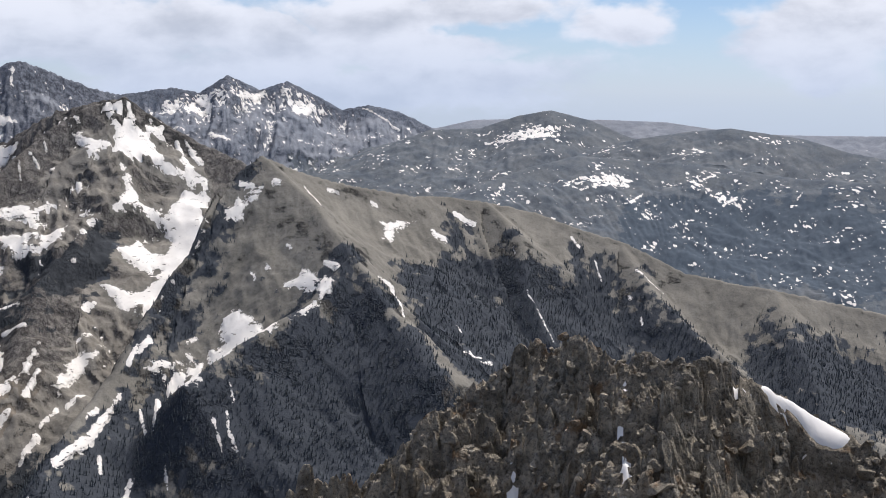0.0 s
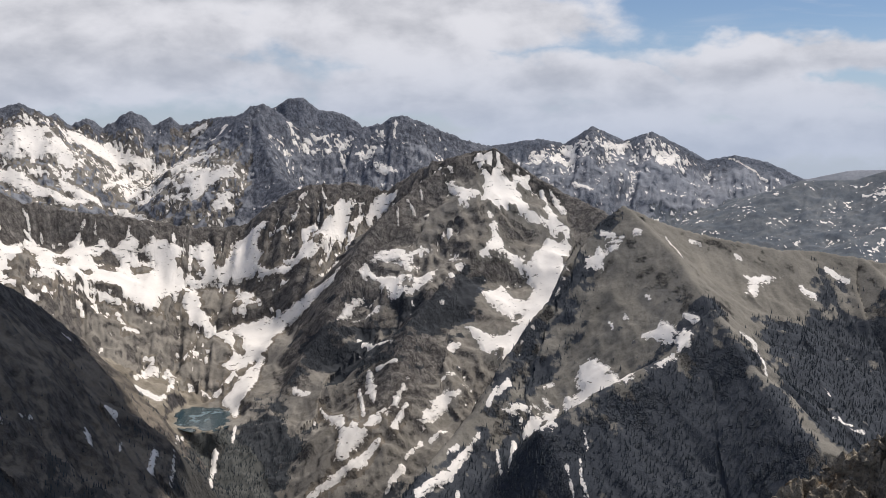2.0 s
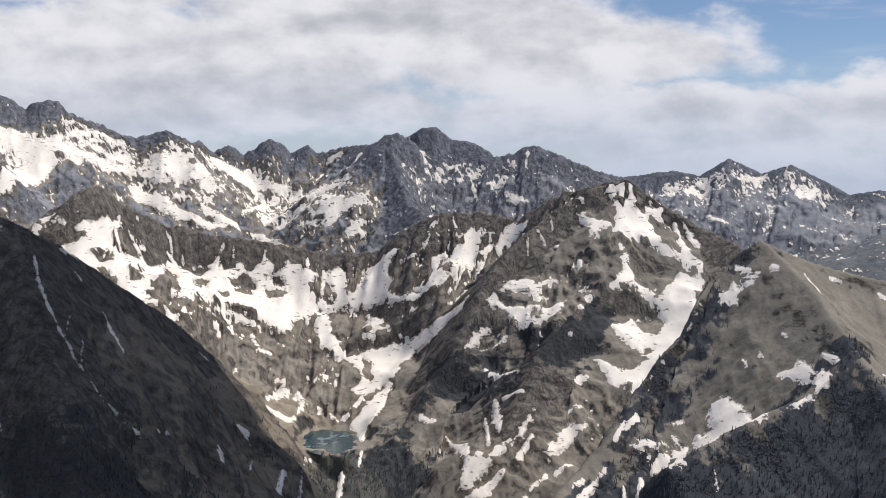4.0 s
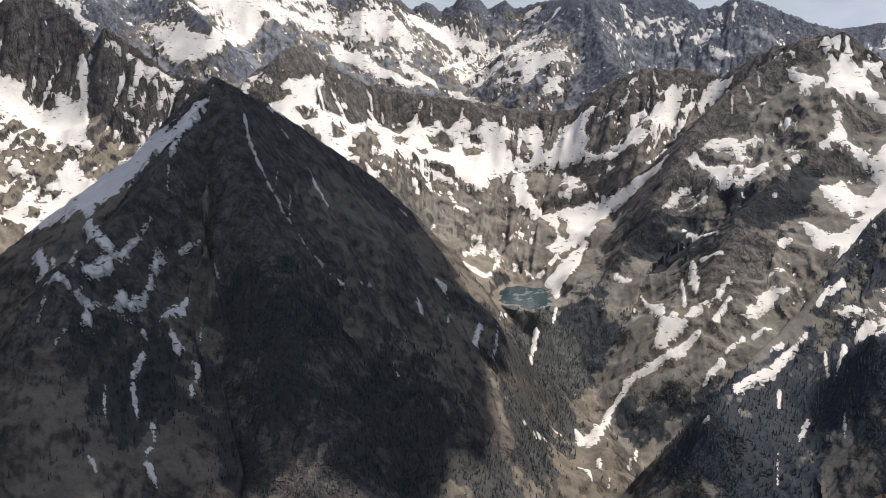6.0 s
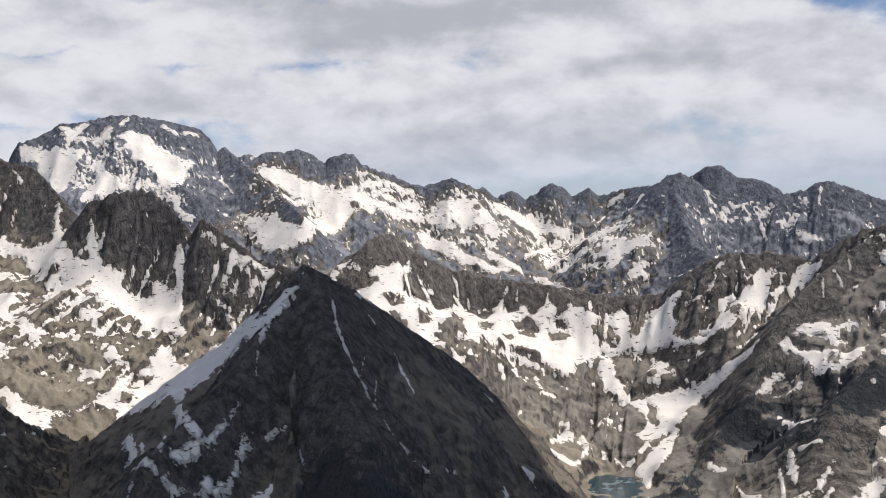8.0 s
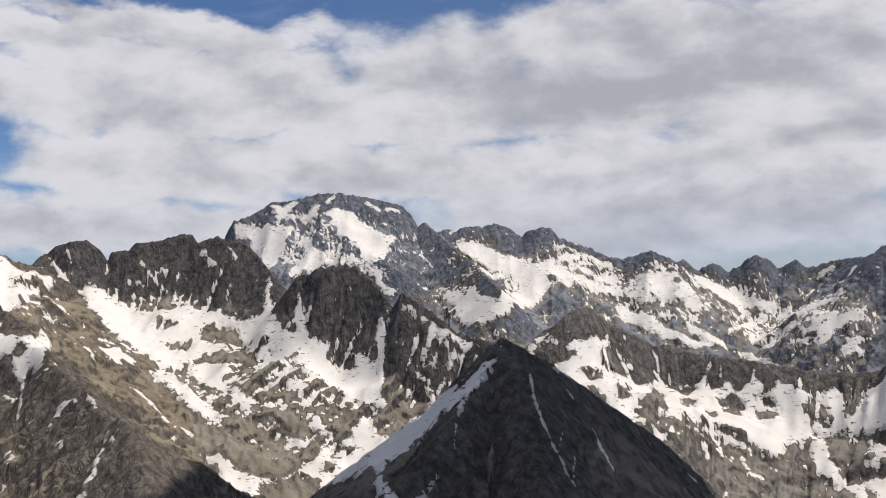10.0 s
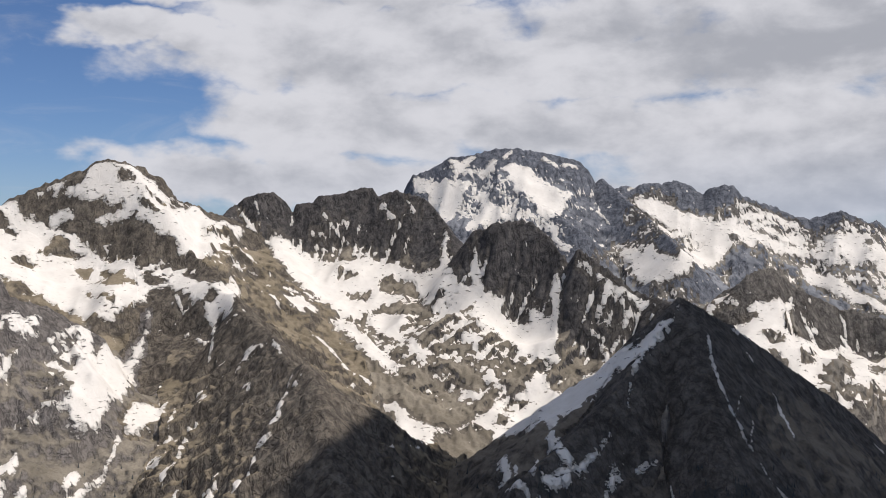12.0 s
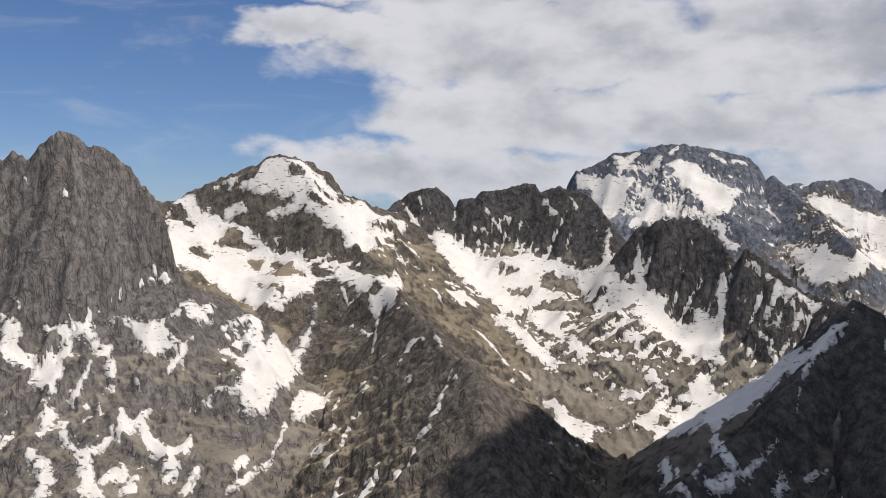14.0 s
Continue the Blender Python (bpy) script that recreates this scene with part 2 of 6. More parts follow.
GRAD = np.stack([np.cos(np.arange(256) * 2.399), np.sin(np.arange(256) * 2.399)], -1).astype(np.float32)


def gnoise(x, y):
    """Gradient noise, about -0.7 to 0.7."""
    xi, yi = np.floor(x).astype(np.int32), np.floor(y).astype(np.int32)
    xf, yf = x - xi, y - yi
    u, v = xf * xf * (3 - 2 * xf), yf * yf * (3 - 2 * yf)

    def corner(i, j):
        g = GRAD[PERM[(PERM[(xi + i) & 255] + yi + j) & 255]]
        return g[..., 0] * (xf - i) + g[..., 1] * (yf - j)

    a = corner(0, 0) * (1 - u) + corner(1, 0) * u
    b = corner(0, 1) * (1 - u) + corner(1, 1) * u
    return (a * (1 - v) + b * v).astype(np.float32)


def fbm(x, y, octaves, gain=0.5, ridged=False):
    total, amp = np.zeros_like(x, dtype=np.float32), 1.0
    for k in range(octaves):
        n = gnoise(x * 2 ** k + 17.3 * k, y * 2 ** k - 9.1 * k)
        total += amp * ((0.35 - np.abs(n)) * 2 if ridged else n)
        amp *= gain
    return total


def plan(b, r):
    a = np.radians(b)
    return np.sin(a) * r, np.cos(a) * r


RIDGES = [  # mountain, fall of its flanks (left and right of the way down), crest as bearing, distance, height
    ("dark_pyramid", 0.85, [(-48.03, 1600, -81), (-45.3, 1680, -126), (-42.37, 1780, -200), (-39.97, 1860, -262), (-37.55, 1960, -351), (-35.41, 2060, -458), (-33.56, 2140, -532)]),
    ("dark_pyramid", 0.9, [(-48.03, 1600, -90), (-48.79, 1560, -121), (-50.01, 1500, -162), (-51.23, 1440, -201), (-53.37, 1370, -246), (-55.81, 1300, -283)]),
    ("dark_pyramid", 1.0, [(-47.64, 1590, -92), (-46.13, 1430, -217), (-44.72, 1260, -344), (-43.08, 1110, -453)]),
    ("grassy_peak", 0.6, [(-9.31, 1900, -118), (-7.22, 1930, -150), (-4.64, 1960, -173), (-1.26, 2000, -196), (0.44, 2050, -200), (5.11, 2080, -232), (10.06, 2080, -291), (13.22, 2050, -336), (17.65, 2050, -361), (22.1, 2100, -391), (25.43, 2100, -412)]),
    ("grassy_peak", (0.8, 2.0), [(-9.31, 1900, -118), (-10.4, 1870, -149), (-11.7, 1830, -185), (-12.37, 1790, -216), (-13.15, 1740, -264), (-14.17, 1700, -294), (-15.2, 1650, -333)]),
    ("grassy_peak", 0.65, [(-15.2, 1650, -333), (-15.79, 1600, -364), (-16.97, 1540, -399), (-18.6, 1470, -431), (-19.79, 1410, -452), (-21.29, 1330, -480)]),
    ("grassy_peak", 0.6, [(-9.31, 1900, -118), (-6.62, 1780, -185), (-4.57, 1640, -254)]),
    ("grassy_peak", 0.72, [(-4.57, 1640, -254), (-6.83, 1560, -311), (-10.31, 1480, -347), (-13.55, 1410, -388)]),
    ("grassy_peak", 0.7, [(-4.57, 1640, -254), (-2.22, 1540, -329), (0.1, 1450, -388)]),
    ("grassy_peak", 0.7, [(2.49, 2060, -213), (4.27, 1950, -258), (4.92, 1830, -337), (6.17, 1720, -405)]),
    ("grassy_peak", 0.7, [(9.63, 2080, -288), (11.28, 1950, -351), (13.34, 1860, -398), (15.38, 1780, -431)]),
    ("grassy_peak", 0.6, [(17.65, 2050, -361), (19.17, 1850, -428), (20.69, 1700, -492)]),
    ("snow_peak", 0.7, [(-16.1, 2800, -30), (-17.98, 2780, -54), (-20.01, 2720, -115), (-21.32, 2650, -165), (-22.91, 2560, -231), (-24.5, 2470, -297), (-25.23, 2400, -361), (-26.69, 2320, -454)]),
    ("snow_peak", 0.7, [(-16.1, 2800, -30), (-14.21, 2780, -96), (-11.87, 2720, -151), (-10.41, 2650, -178)]),
    ("snow_peak", 0.7, [(-16.1, 2800, -30), (-15.8, 2650, -186), (-17.12, 2480, -276), (-20.34, 2250, -388), (-21.24, 2100, -471)]),
    ("cirque_ridge", 0.75, [(-44.54, 2850, -87), (-43.41, 2900, -65), (-41.46, 2900, -98), (-38.93, 2950, -160), (-36.64, 2950, -199), (-33.75, 2980, -233), (-31.43, 2980, -250), (-29.11, 2980, -240), (-27.82, 2950, -181), (-26.12, 2930, -137), (-23.72, 2930, -126), (-21.77, 2900, -143), (-19.35, 2850, -68), (-16.84, 2810, -38)]),
    ("dark_massif", 0.85, [(-38.4, 4250, 49), (-37.76, 4300, 36), (-36.96, 4300, 69), (-36.17, 4300, 33), (-35.63, 4300, 55), (-35.22, 4300, 82), (-34.76, 4300, 94), (-34.14, 4300, 74), (-33.74, 4300, 40), (-33.33, 4300, 57), (-32.86, 4300, 75), (-32.37, 4300, 40), (-31.26, 4300, 63), (-30.14, 4200, 70), (-29.58, 4050, 70), (-29.15, 3950, 83), (-28.78, 3900, 102), (-28.16, 3900, 115), (-27.32, 3900, 79), (-26.46, 3900, 37), (-25.32, 3900, 18), (-24.17, 3900, 15), (-23.31, 3900, 31), (-22.73, 3900, 37), (-22.01, 3900, 48), (-21.49, 3900, 72), (-20.71, 3900, 75), (-19.84, 3900, 49), (-18.68, 3900, 17), (-17.52, 3900, -13), (-16.37, 3950, -37)]),
    ("dark_massif", 0.75, [(-28.69, 3900, 95), (-27.66, 3600, -124), (-25.73, 3350, -200)]),
    ("far_peak", 1.2, [(-28.16, 4600, 103), (-27.59, 4600, 128), (-26.88, 4600, 165), (-26.17, 4600, 170), (-25.32, 4600, 118), (-24.6, 4600, 112), (-24.03, 4600, 100), (-23.37, 4600, 71)]),
    ("great_massif", 0.75, [(-63.55, 4000, 80), (-62.51, 4000, 147), (-62.36, 4000, 190), (-61.92, 4000, 242), (-61.17, 4000, 260), (-60.42, 4000, 288), (-59.97, 4000, 311), (-59.07, 4000, 313), (-58.46, 4000, 322), (-57.55, 4000, 340), (-56.34, 4000, 341), (-55.13, 4000, 327), (-53.91, 4000, 308), (-53.15, 4000, 294), (-52.69, 4000, 263), (-52.09, 4000, 188), (-51.33, 4030, 187), (-50.87, 4050, 205), (-50.26, 4060, 198), (-49.96, 4060, 212), (-48.9, 4080, 215), (-48.14, 4100, 227), (-47.39, 4100, 203), (-46.79, 4100, 175), (-46.49, 4100, 195), (-45.74, 4100, 208), (-45.29, 4100, 206), (-44.84, 4100, 170), (-43.95, 4120, 143), (-43.07, 4150, 125), (-42.19, 4150, 92), (-41.6, 4150, 84), (-40.73, 4150, 100), (-40.09, 4150, 115), (-39.29, 4150, 89), (-38.86, 4180, 70), (-38.43, 4200, 77), (-37.86, 4200, 40)]),
    ("great_massif", 0.8, [(-57.56, 4000, 335), (-55.14, 3750, 121), (-53.02, 3550, 29)]),
    ("great_massif", 0.8, [(-51.94, 4000, 224), (-49.67, 3700, 78), (-47.86, 3400, -28)]),
    ("needle_ridge", 1.25, [(-59.39, 2750, -31), (-58.63, 2640, 23), (-58.18, 2620, 26), (-57.72, 2610, 45), (-57.12, 2600, 49), (-56.05, 2600, 53), (-55.6, 2590, 44), (-54.69, 2560, 8), (-54.09, 2520, -33), (-53.63, 2510, -52), (-53.17, 2500, -19), (-52.72, 2490, -35), (-51.81, 2470, -58), (-50.6, 2440, -103), (-49.69, 2430, -125), (-48.33, 2380, -135)]),
    ("dome_peak", 1.15, [(-71.61, 2950, 77), (-71.18, 3000, 93), (-70.74, 3000, 112), (-70.0, 3000, 128), (-69.26, 3000, 132), (-68.66, 3000, 109), (-68.21, 3000, 79), (-68.07, 3000, 99), (-67.24, 3000, 105), (-66.89, 3000, 121), (-66.01, 3000, 129), (-65.27, 3000, 137), (-64.69, 3000, 147), (-64.1, 3000, 146), (-63.8, 2980, 124), (-62.77, 2960, 136), (-61.89, 2940, 124), (-61.31, 2920, 113), (-60.86, 2900, 90), (-60.41, 2870, 60), (-59.97, 2820, 28)]),
    ("white_peak", 0.62, [(-84.54, 2650, 81), (-83.94, 2680, 92), (-82.32, 2720, 87), (-81.48, 2750, 116), (-81.43, 2750, 140), (-80.78, 2750, 147), (-80.08, 2750, 168), (-78.8, 2750, 181), (-78.23, 2750, 201), (-77.95, 2750, 207), (-77.51, 2750, 203), (-76.64, 2760, 179), (-75.76, 2770, 173), (-75.47, 2770, 157), (-75.03, 2780, 152), (-74.59, 2780, 127), (-74.14, 2790, 98), (-73.69, 2800, 89), (-73.1, 2820, 79), (-72.5, 2840, 66), (-71.61, 2900, 55)]),
    ("white_peak", 0.75, [(-77.95, 2750, 196), (-76.03, 2600, 96), (-74.24, 2400, -13), (-72.74, 2250, -77), (-70.93, 2050, -138), (-68.98, 1850, -176), (-67.32, 1650, -188), (-66.69, 1500, -234), (-65.72, 1350, -308)]),
    ("white_peak", 0.8, [(-74.24, 2400, -13), (-75.01, 2200, -121), (-76.04, 2000, -234), (-77.58, 1800, -321)]),
    ("rock_tower", 1.9, [(-93.88, 2100, 69), (-92.41, 2080, 109), (-90.91, 2060, 124), (-90.61, 2060, 132), (-89.89, 2050, 119), (-89.38, 2050, 142), (-88.86, 2050, 163), (-88.47, 2050, 173), (-87.95, 2050, 167), (-87.41, 2050, 157), (-87.01, 2050, 146), (-86.61, 2050, 147), (-85.93, 2050, 132), (-85.11, 2050, 113), (-84.41, 2040, 75), (-83.94, 2040, 59), (-83.43, 2030, 28), (-83.13, 2020, -22), (-82.84, 2010, -62), (-82.49, 2000, -77)]),
    ("rock_tower", 0.7, [(-95.77, 2100, -20), (-90.82, 2000, -151), (-86.91, 1950, -129), (-82.54, 2000, -102), (-80.55, 2050, -125)]),
    ("far_hill", 0.38, [(-0.47, 4300, -156), (2.13, 4300, -147), (4.13, 4300, -96), (5.84, 4300, -73), (7.85, 4300, -109), (9.85, 4250, -169), (11.83, 4200, -210)]),
    ("far_hill", 0.42, [(2.18, 3300, -288), (4.77, 3450, -241), (7.34, 3550, -207), (10.74, 3600, -224), (14.63, 3600, -243), (18.13, 3550, -263), (21.69, 3500, -264), (24.94, 3500, -262)]),
    ("far_hill", 0.35, [(10.42, 3950, -166), (13.18, 3950, -135), (15.07, 3950, -123), (18.54, 3950, -154), (20.9, 3900, -197), (24.88, 3900, -239)]),
    ("far_range", 0.6, [(-17.76, 4750, -41), (-16.04, 4750, -35), (-13.75, 4750, -5), (-12.39, 4750, -23), (-11.0, 4750, 51), (-9.33, 4750, -12), (-7.92, 4750, 29), (-6.51, 4750, -29), (-5.09, 4750, -91), (-3.65, 4750, -70), (-1.92, 4750, -104), (-0.47, 4750, -164)]),
    ("horizon_range", 0.3, [(-2.5, 4880, -164), (-0.18, 4880, -170), (1.83, 4880, -131), (4.42, 4880, -123), (8.7, 4880, -123), (11.78, 4880, -129), (15.89, 4880, -174), (21.55, 4880, -172), (25.95, 4880, -162)]),
]
NAMES = []
for name, _, _ in RIDGES:
    if name not in NAMES:
        NAMES.append(name)
FLOOR = -830.0
cliff = next(r[2] for r in RIDGES if isinstance(r[1], tuple))
CLIFF = ([900, 1150] + [q[1] for q in cliff][::-1], [radians(cliff[-1][0] - 22), radians(cliff[-1][0] - 10)] + [radians(q[0]) for q in cliff][::-1])  # distance and bearing of the brink
JAG = np.array([{"needle_ridge": 15, "dome_peak": 9, "dark_massif": 12, "great_massif": 10, "rock_tower": 12, "cirque_ridge": 13,
                 "snow_peak": 7, "white_peak": 13, "dark_pyramid": 5, "grassy_peak": 3, "far_hill": 2.5, "far_range": 8, "horizon_range": 1}.get(k, 5)
                for k in NAMES] + [3], np.float32)
WALL = {"needle_ridge": (170, 0.42), "dome_peak": (165, 0.42), "rock_tower": (330, 0.42), "cirque_ridge": (120, 0.8)}  # crags over their aprons
VALLEYS = [  # rise of the sides, mountain whose foot they leave alone, bed as bearing, distance, height
    (0.3, "", [(-37.87, 2750, -317), (-34.38, 2720, -372), (-31.74, 2650, -433), (-30.27, 2500, -500), (-30.86, 2350, -558), (-31.46, 2240, -575)]),
    (0.45, "", [(-31.46, 2240, -575), (-31.77, 2090, -620), (-31.33, 1880, -672), (-28.43, 1680, -661), (-29.34, 1560, -672)]),
    (0.42, "grassy_peak", [(-13.39, 2420, -308), (-14.81, 2300, -389), (-17.13, 2150, -455), (-20.68, 1980, -519), (-24.25, 1830, -552), (-26.47, 1760, -604), (-28.34, 1650, -663)]),
    (0.4, "dark_pyramid", [(-57.59, 2480, -136), (-55.18, 2260, -244), (-56.1, 2050, -330), (-58.52, 1900, -344), (-60.63, 1780, -377)]),
    (0.35, "", [(-67.63, 2750, -73), (-63.27, 2780, -91), (-59.09, 2700, -105), (-55.78, 2400, -234)]),
    (0.4, "rock_tower", [(-82.01, 2560, -41), (-79.43, 2450, -112), (-80.24, 2200, -201), (-81.62, 1980, -291), (-83.81, 1800, -354), (-85.98, 1660, -390)]),
    (0.4, "", [(-75.36, 2350, -130), (-76.47, 2130, -249), (-77.89, 1960, -310), (-79.86, 1760, -376)]),
    (0.3, "", [(-30.47, 3600, -132), (-31.6, 3450, -178), (-33.02, 3250, -231)]),
]
LAKE = (-31.5, 2240, -577, 54, 95)  # bearing, distance, level, half width, half length
LAKE_U = (math.cos(radians(-31.5)), -math.sin(radians(-31.5)))


def soften(a, n):
    for _ in range(n):
        a = np.pad(a, 1, mode="edge")
        a = (a[:-2, 1:-1] + a[2:, 1:-1] + a[1:-1, :-2] + a[1:-1, 2:] + 2 * a[1:-1, 1:-1]) / 6
    return a


def relief(x, y):
    """Height, owner, along-crest gully value for plan places."""
    x, y = x.astype(np.float32), y.astype(np.float32)
    wx = x + 60 * fbm(x / 420, y / 420, 3)
    wy = y + 60 * fbm(x / 420 + 50, y / 420 + 20, 3)
    best = np.full(x.shape, FLOOR, np.float32) + 40 * fbm(x / 700, y / 700, 3)
    soft = np.exp(np.clip(best / 14.0 + 10, -80, 80)).astype(np.float64)
    owner, rib = np.full(x.shape, -1, np.int16), np.full(x.shape, -1, np.int16)
    along, away = np.zeros_like(x), np.full(x.shape, 400, np.float32)
    run = 0.0
    for number, (name, fall, crest) in enumerate(RIDGES):
        P = np.array([(*plan(b, r), z) for b, r, z in crest], np.float32)
        left, right = fall if isinstance(fall, tuple) else (fall, fall)
        d = np.full(x.shape, 1e6, np.float32)
        past = np.zeros_like(x)  # how far beyond the crest's ends
        legs = []
        for seg, (p, q) in enumerate(zip(P[:-1], P[1:])):
            e = q[:2] - p[:2]
            length = float(np.hypot(*e))
            raw = ((x - p[0]) * e[0] + (y - p[1]) * e[1]) / length ** 2
            t = np.clip(raw, 0, 1)
            ds = np.sqrt((x - p[0] - t * e[0]) ** 2 + (y - p[1] - t * e[1]) ** 2)
            k = ds < d
            d = np.where(k, ds, d)
            if name == "grassy_peak":
                beyond = np.maximum(-raw, 0) if seg == 0 else np.maximum(raw - 1, 0) if seg == len(P) - 2 else 0.0
                past = np.where(k, beyond * length, past)
            legs.append((ds, t, run, length))
            run += length
        # height of the crest above each place: its nearest stretch, more of it further off
        reach = 1.5 + 0.10 * d
        full, zc, s, steep = 1e-9, 0.0, 0.0, 0.0
        for (ds, t, r0, length), p, q in zip(legs, P[:-1], P[1:]):
            w = np.exp(np.maximum((d - ds) / reach, -40)) * np.float32(math.sqrt(length))
            full = full + w
            zc = zc + w * (p[2] + t * (q[2] - p[2]))
            s = s + w * (r0 + t * length)
            if left != right:
                e = q[:2] - p[:2]
                turn = (e[0] * (y - p[1]) - e[1] * (x - p[0])) / length / (ds + 1)
                turn = np.clip((turn + 0.7) / 1.4, 0, 1)
                steep = steep + w * (right + (left - right) * turn * turn * (3 - 2 * turn))
        zc, s = zc / full, s / full
        steep = steep / full if left != right else left
        run += 500.0
        blunt = 45.0 if (name, fall) == ("dark_pyramid", 1.0) else 0.0 if number == [q[0] for q in RIDGES].index(name) or left != right else 8.0
        ease = np.clip(d / 160, 0, 1)
        d = np.sqrt(d * d + blunt * blunt) - blunt
        wob = d + ease * (wx - x)
        drop = steep * np.maximum(wob + (0.9 * past if name == "grassy_peak" else 0), 0) * (1 + 0.25 * np.exp(-d / 120))
        if name == "grassy_peak":  # its flank breaks off along the cliff
            brink = np.interp(np.hypot(x, y), *CLIFF)
            drop = drop + np.interp(np.hypot(x, y), [1200, 1420, 1620], [0.25, 0.6, 2.6]) * np.maximum((brink - np.arctan2(x, y)) * np.hypot(x, y) - 4 + 10 * gnoise(x / 30, y / 30), 0)
        wall = WALL.get(name)
        if wall:
            drop = np.minimum(drop, wall[0]) + np.maximum(drop - wall[0], 0) * wall[1]
        h = zc - drop
        k = h > best
        best = np.where(k, h, best)
        owner[k] = NAMES.index(name)
        rib[k] = number
        along = np.where(k, s, along)
        away = np.where(k, d, away)
        soft += np.exp(np.clip(h.astype(np.float64) / 14.0 + 10, -80, 80))
    z = ((np.log(soft) - 10) * 14.0).astype(np.float32)
    z = np.minimum(z, best + 14 * np.clip(away / 90, 0.15, 1))
    ease = np.clip(away / 140, 0.0, 1.0)
    gully = fbm(along / 75 + 0.3 * wx / 75, away / 420 + 3.1, 3, 0.55, True)
    rough = fbm(wx / 130, wy / 130, 5, 0.55, True)
    fine = fbm(x / 24, y / 24, 3, 0.6)
    gully, rough = gully - 0.62, rough - 0.72
    jag = soften(JAG[owner], 40)
    crag = fbm(wx / 34, wy / 34, 3, 0.55, True) - 0.6
    # ribs and chimneys run down the fall of the crags
    flute = fbm(along / 46 + 0.35 * wx / 46, away / 260 + 1.7, 3, 0.5, True) - 0.6
    high = np.clip((300 - away) / 180, 0, 1) * np.clip((3500 - np.hypot(x, y)) / 400, 0.3, 1)  # the far ranges are broken finer
    z = z + ease * (np.clip(jag / 5, 0.3, 1.1 + 1.2 * high) * 14 * gully + (0.5 + 0.04 * jag) * 18 * rough)
    z = z + jag * (0.85 * high * np.clip(away / 50, 0.25, 1) * flute + 0.45 * crag + 0.5 * (1 - ease) + (0.22 + 0.25 * (np.hypot(x, y) > 3500)) * (fbm(wx / 16, wy / 16, 2, 0.5, True) - 0.45)) + (0.9 + 0.10 * jag) * fine
    # valleys cut down to their beds, but not into the crags
    hold = {"rock_tower": 380, "needle_ridge": 190, "dome_peak": 240, "dark_pyramid": 560, "great_massif": 900, "dark_massif": 900}
    reach = np.array([hold.get(q, -200) for q in NAMES] + [-200], np.float32)[owner]
    cut = soften(1 - np.clip((reach - away) / 130, 0, 1), 120).astype(np.float32)
    for side, spared, bed in VALLEYS:
        P = np.array([(*plan(b, r), v) for b, r, v in bed], np.float32)
        allow = cut * soften((owner != NAMES.index(spared)).astype(np.float32), 100) if spared else cut
        for p, q in zip(P[:-1], P[1:]):
            e = q[:2] - p[:2]
            t = np.clip(((x - p[0]) * e[0] + (y - p[1]) * e[1]) / float(e @ e), 0, 1)
            d = np.sqrt((x - p[0] - t * e[0]) ** 2 + (y - p[1] - t * e[1]) ** 2)
            bank = p[2] + t * (q[2] - p[2]) + side * np.maximum(d - 15, 0) + 7 * gully + 12 * rough + np.maximum(d - 150, 0) * 1.0
            m = allow * np.clip(0.5 + (z - bank) / 60, 0, 1) * np.clip((430 - d) / 250, 0, 1)
            z = z * (1 - m) + bank * m - 15 * m * (1 - m)
    # the tarn lies in a level hollow
    lx, ly = plan(*LAKE[:2])
    e = np.sqrt(((x - lx) * LAKE_U[0] + (y - ly) * LAKE_U[1]) ** 2 / LAKE[3] ** 2
                + (-(x - lx) * LAKE_U[1] + (y - ly) * LAKE_U[0]) ** 2 / LAKE[4] ** 2) + 0.5 * fbm(x / 45, y / 45, 3)
    k = np.clip((1.6 - e) / 0.45, 0, 1)
    z = z * (1 - k) + k * (LAKE[2] + np.where(e < 1, -3.0, 1.2 + 3 * (e - 1)))
    return z, owner, rib, gully, rough, away


STEP = 0.08
BEAR = np.arange(-97.0, 28.01, STEP)
DIST = np.concatenate([np.linspace(120, 820, 30), 850 * np.exp(np.arange(0, 710) * 0.0025)])
DIST = DIST[DIST < 4960]
B, R = np.meshgrid(BEAR, DIST)
X, Y = plan(B, R)
X, Y = X.astype(np.float32), Y.astype(np.float32)
Z, OWN, RIB, GUL, RGH, AWAY = relief(X, Y)
# the home summit falls away below the eye
home = (-6 - 0.95 * R).astype(np.float32)
OWN[home > Z], RIB[home > Z] = -1, -1
Z = np.maximum(Z, home)

# slope of the sheet
dzr = np.gradient(Z, axis=0) / np.gradient(R, axis=0)
dzb = np.gradient(Z, axis=1) / (R * radians(STEP))
SLOPE = np.hypot(dzr, dzb)


HALF = np.full(Z.shape, 4.0, np.float32)  # half width of that bank
BANK = np.full(Z.shape, -60.0, np.float32)   # metres inside the nearest snow bank
DAPPLE = np.full(Z.shape, -60.0, np.float32)  # metres inside ground where snow and rock mingle
VIEW_FITTED = np.full(Z.shape, 1.0, np.float32)  # less for fields outlined to fit the camera's view, kept over steep ground too
GROVE_OR_SHADE = np.full(Z.shape, -200.0, np.float32)  # metres inside the nearest woodland or darkened crag


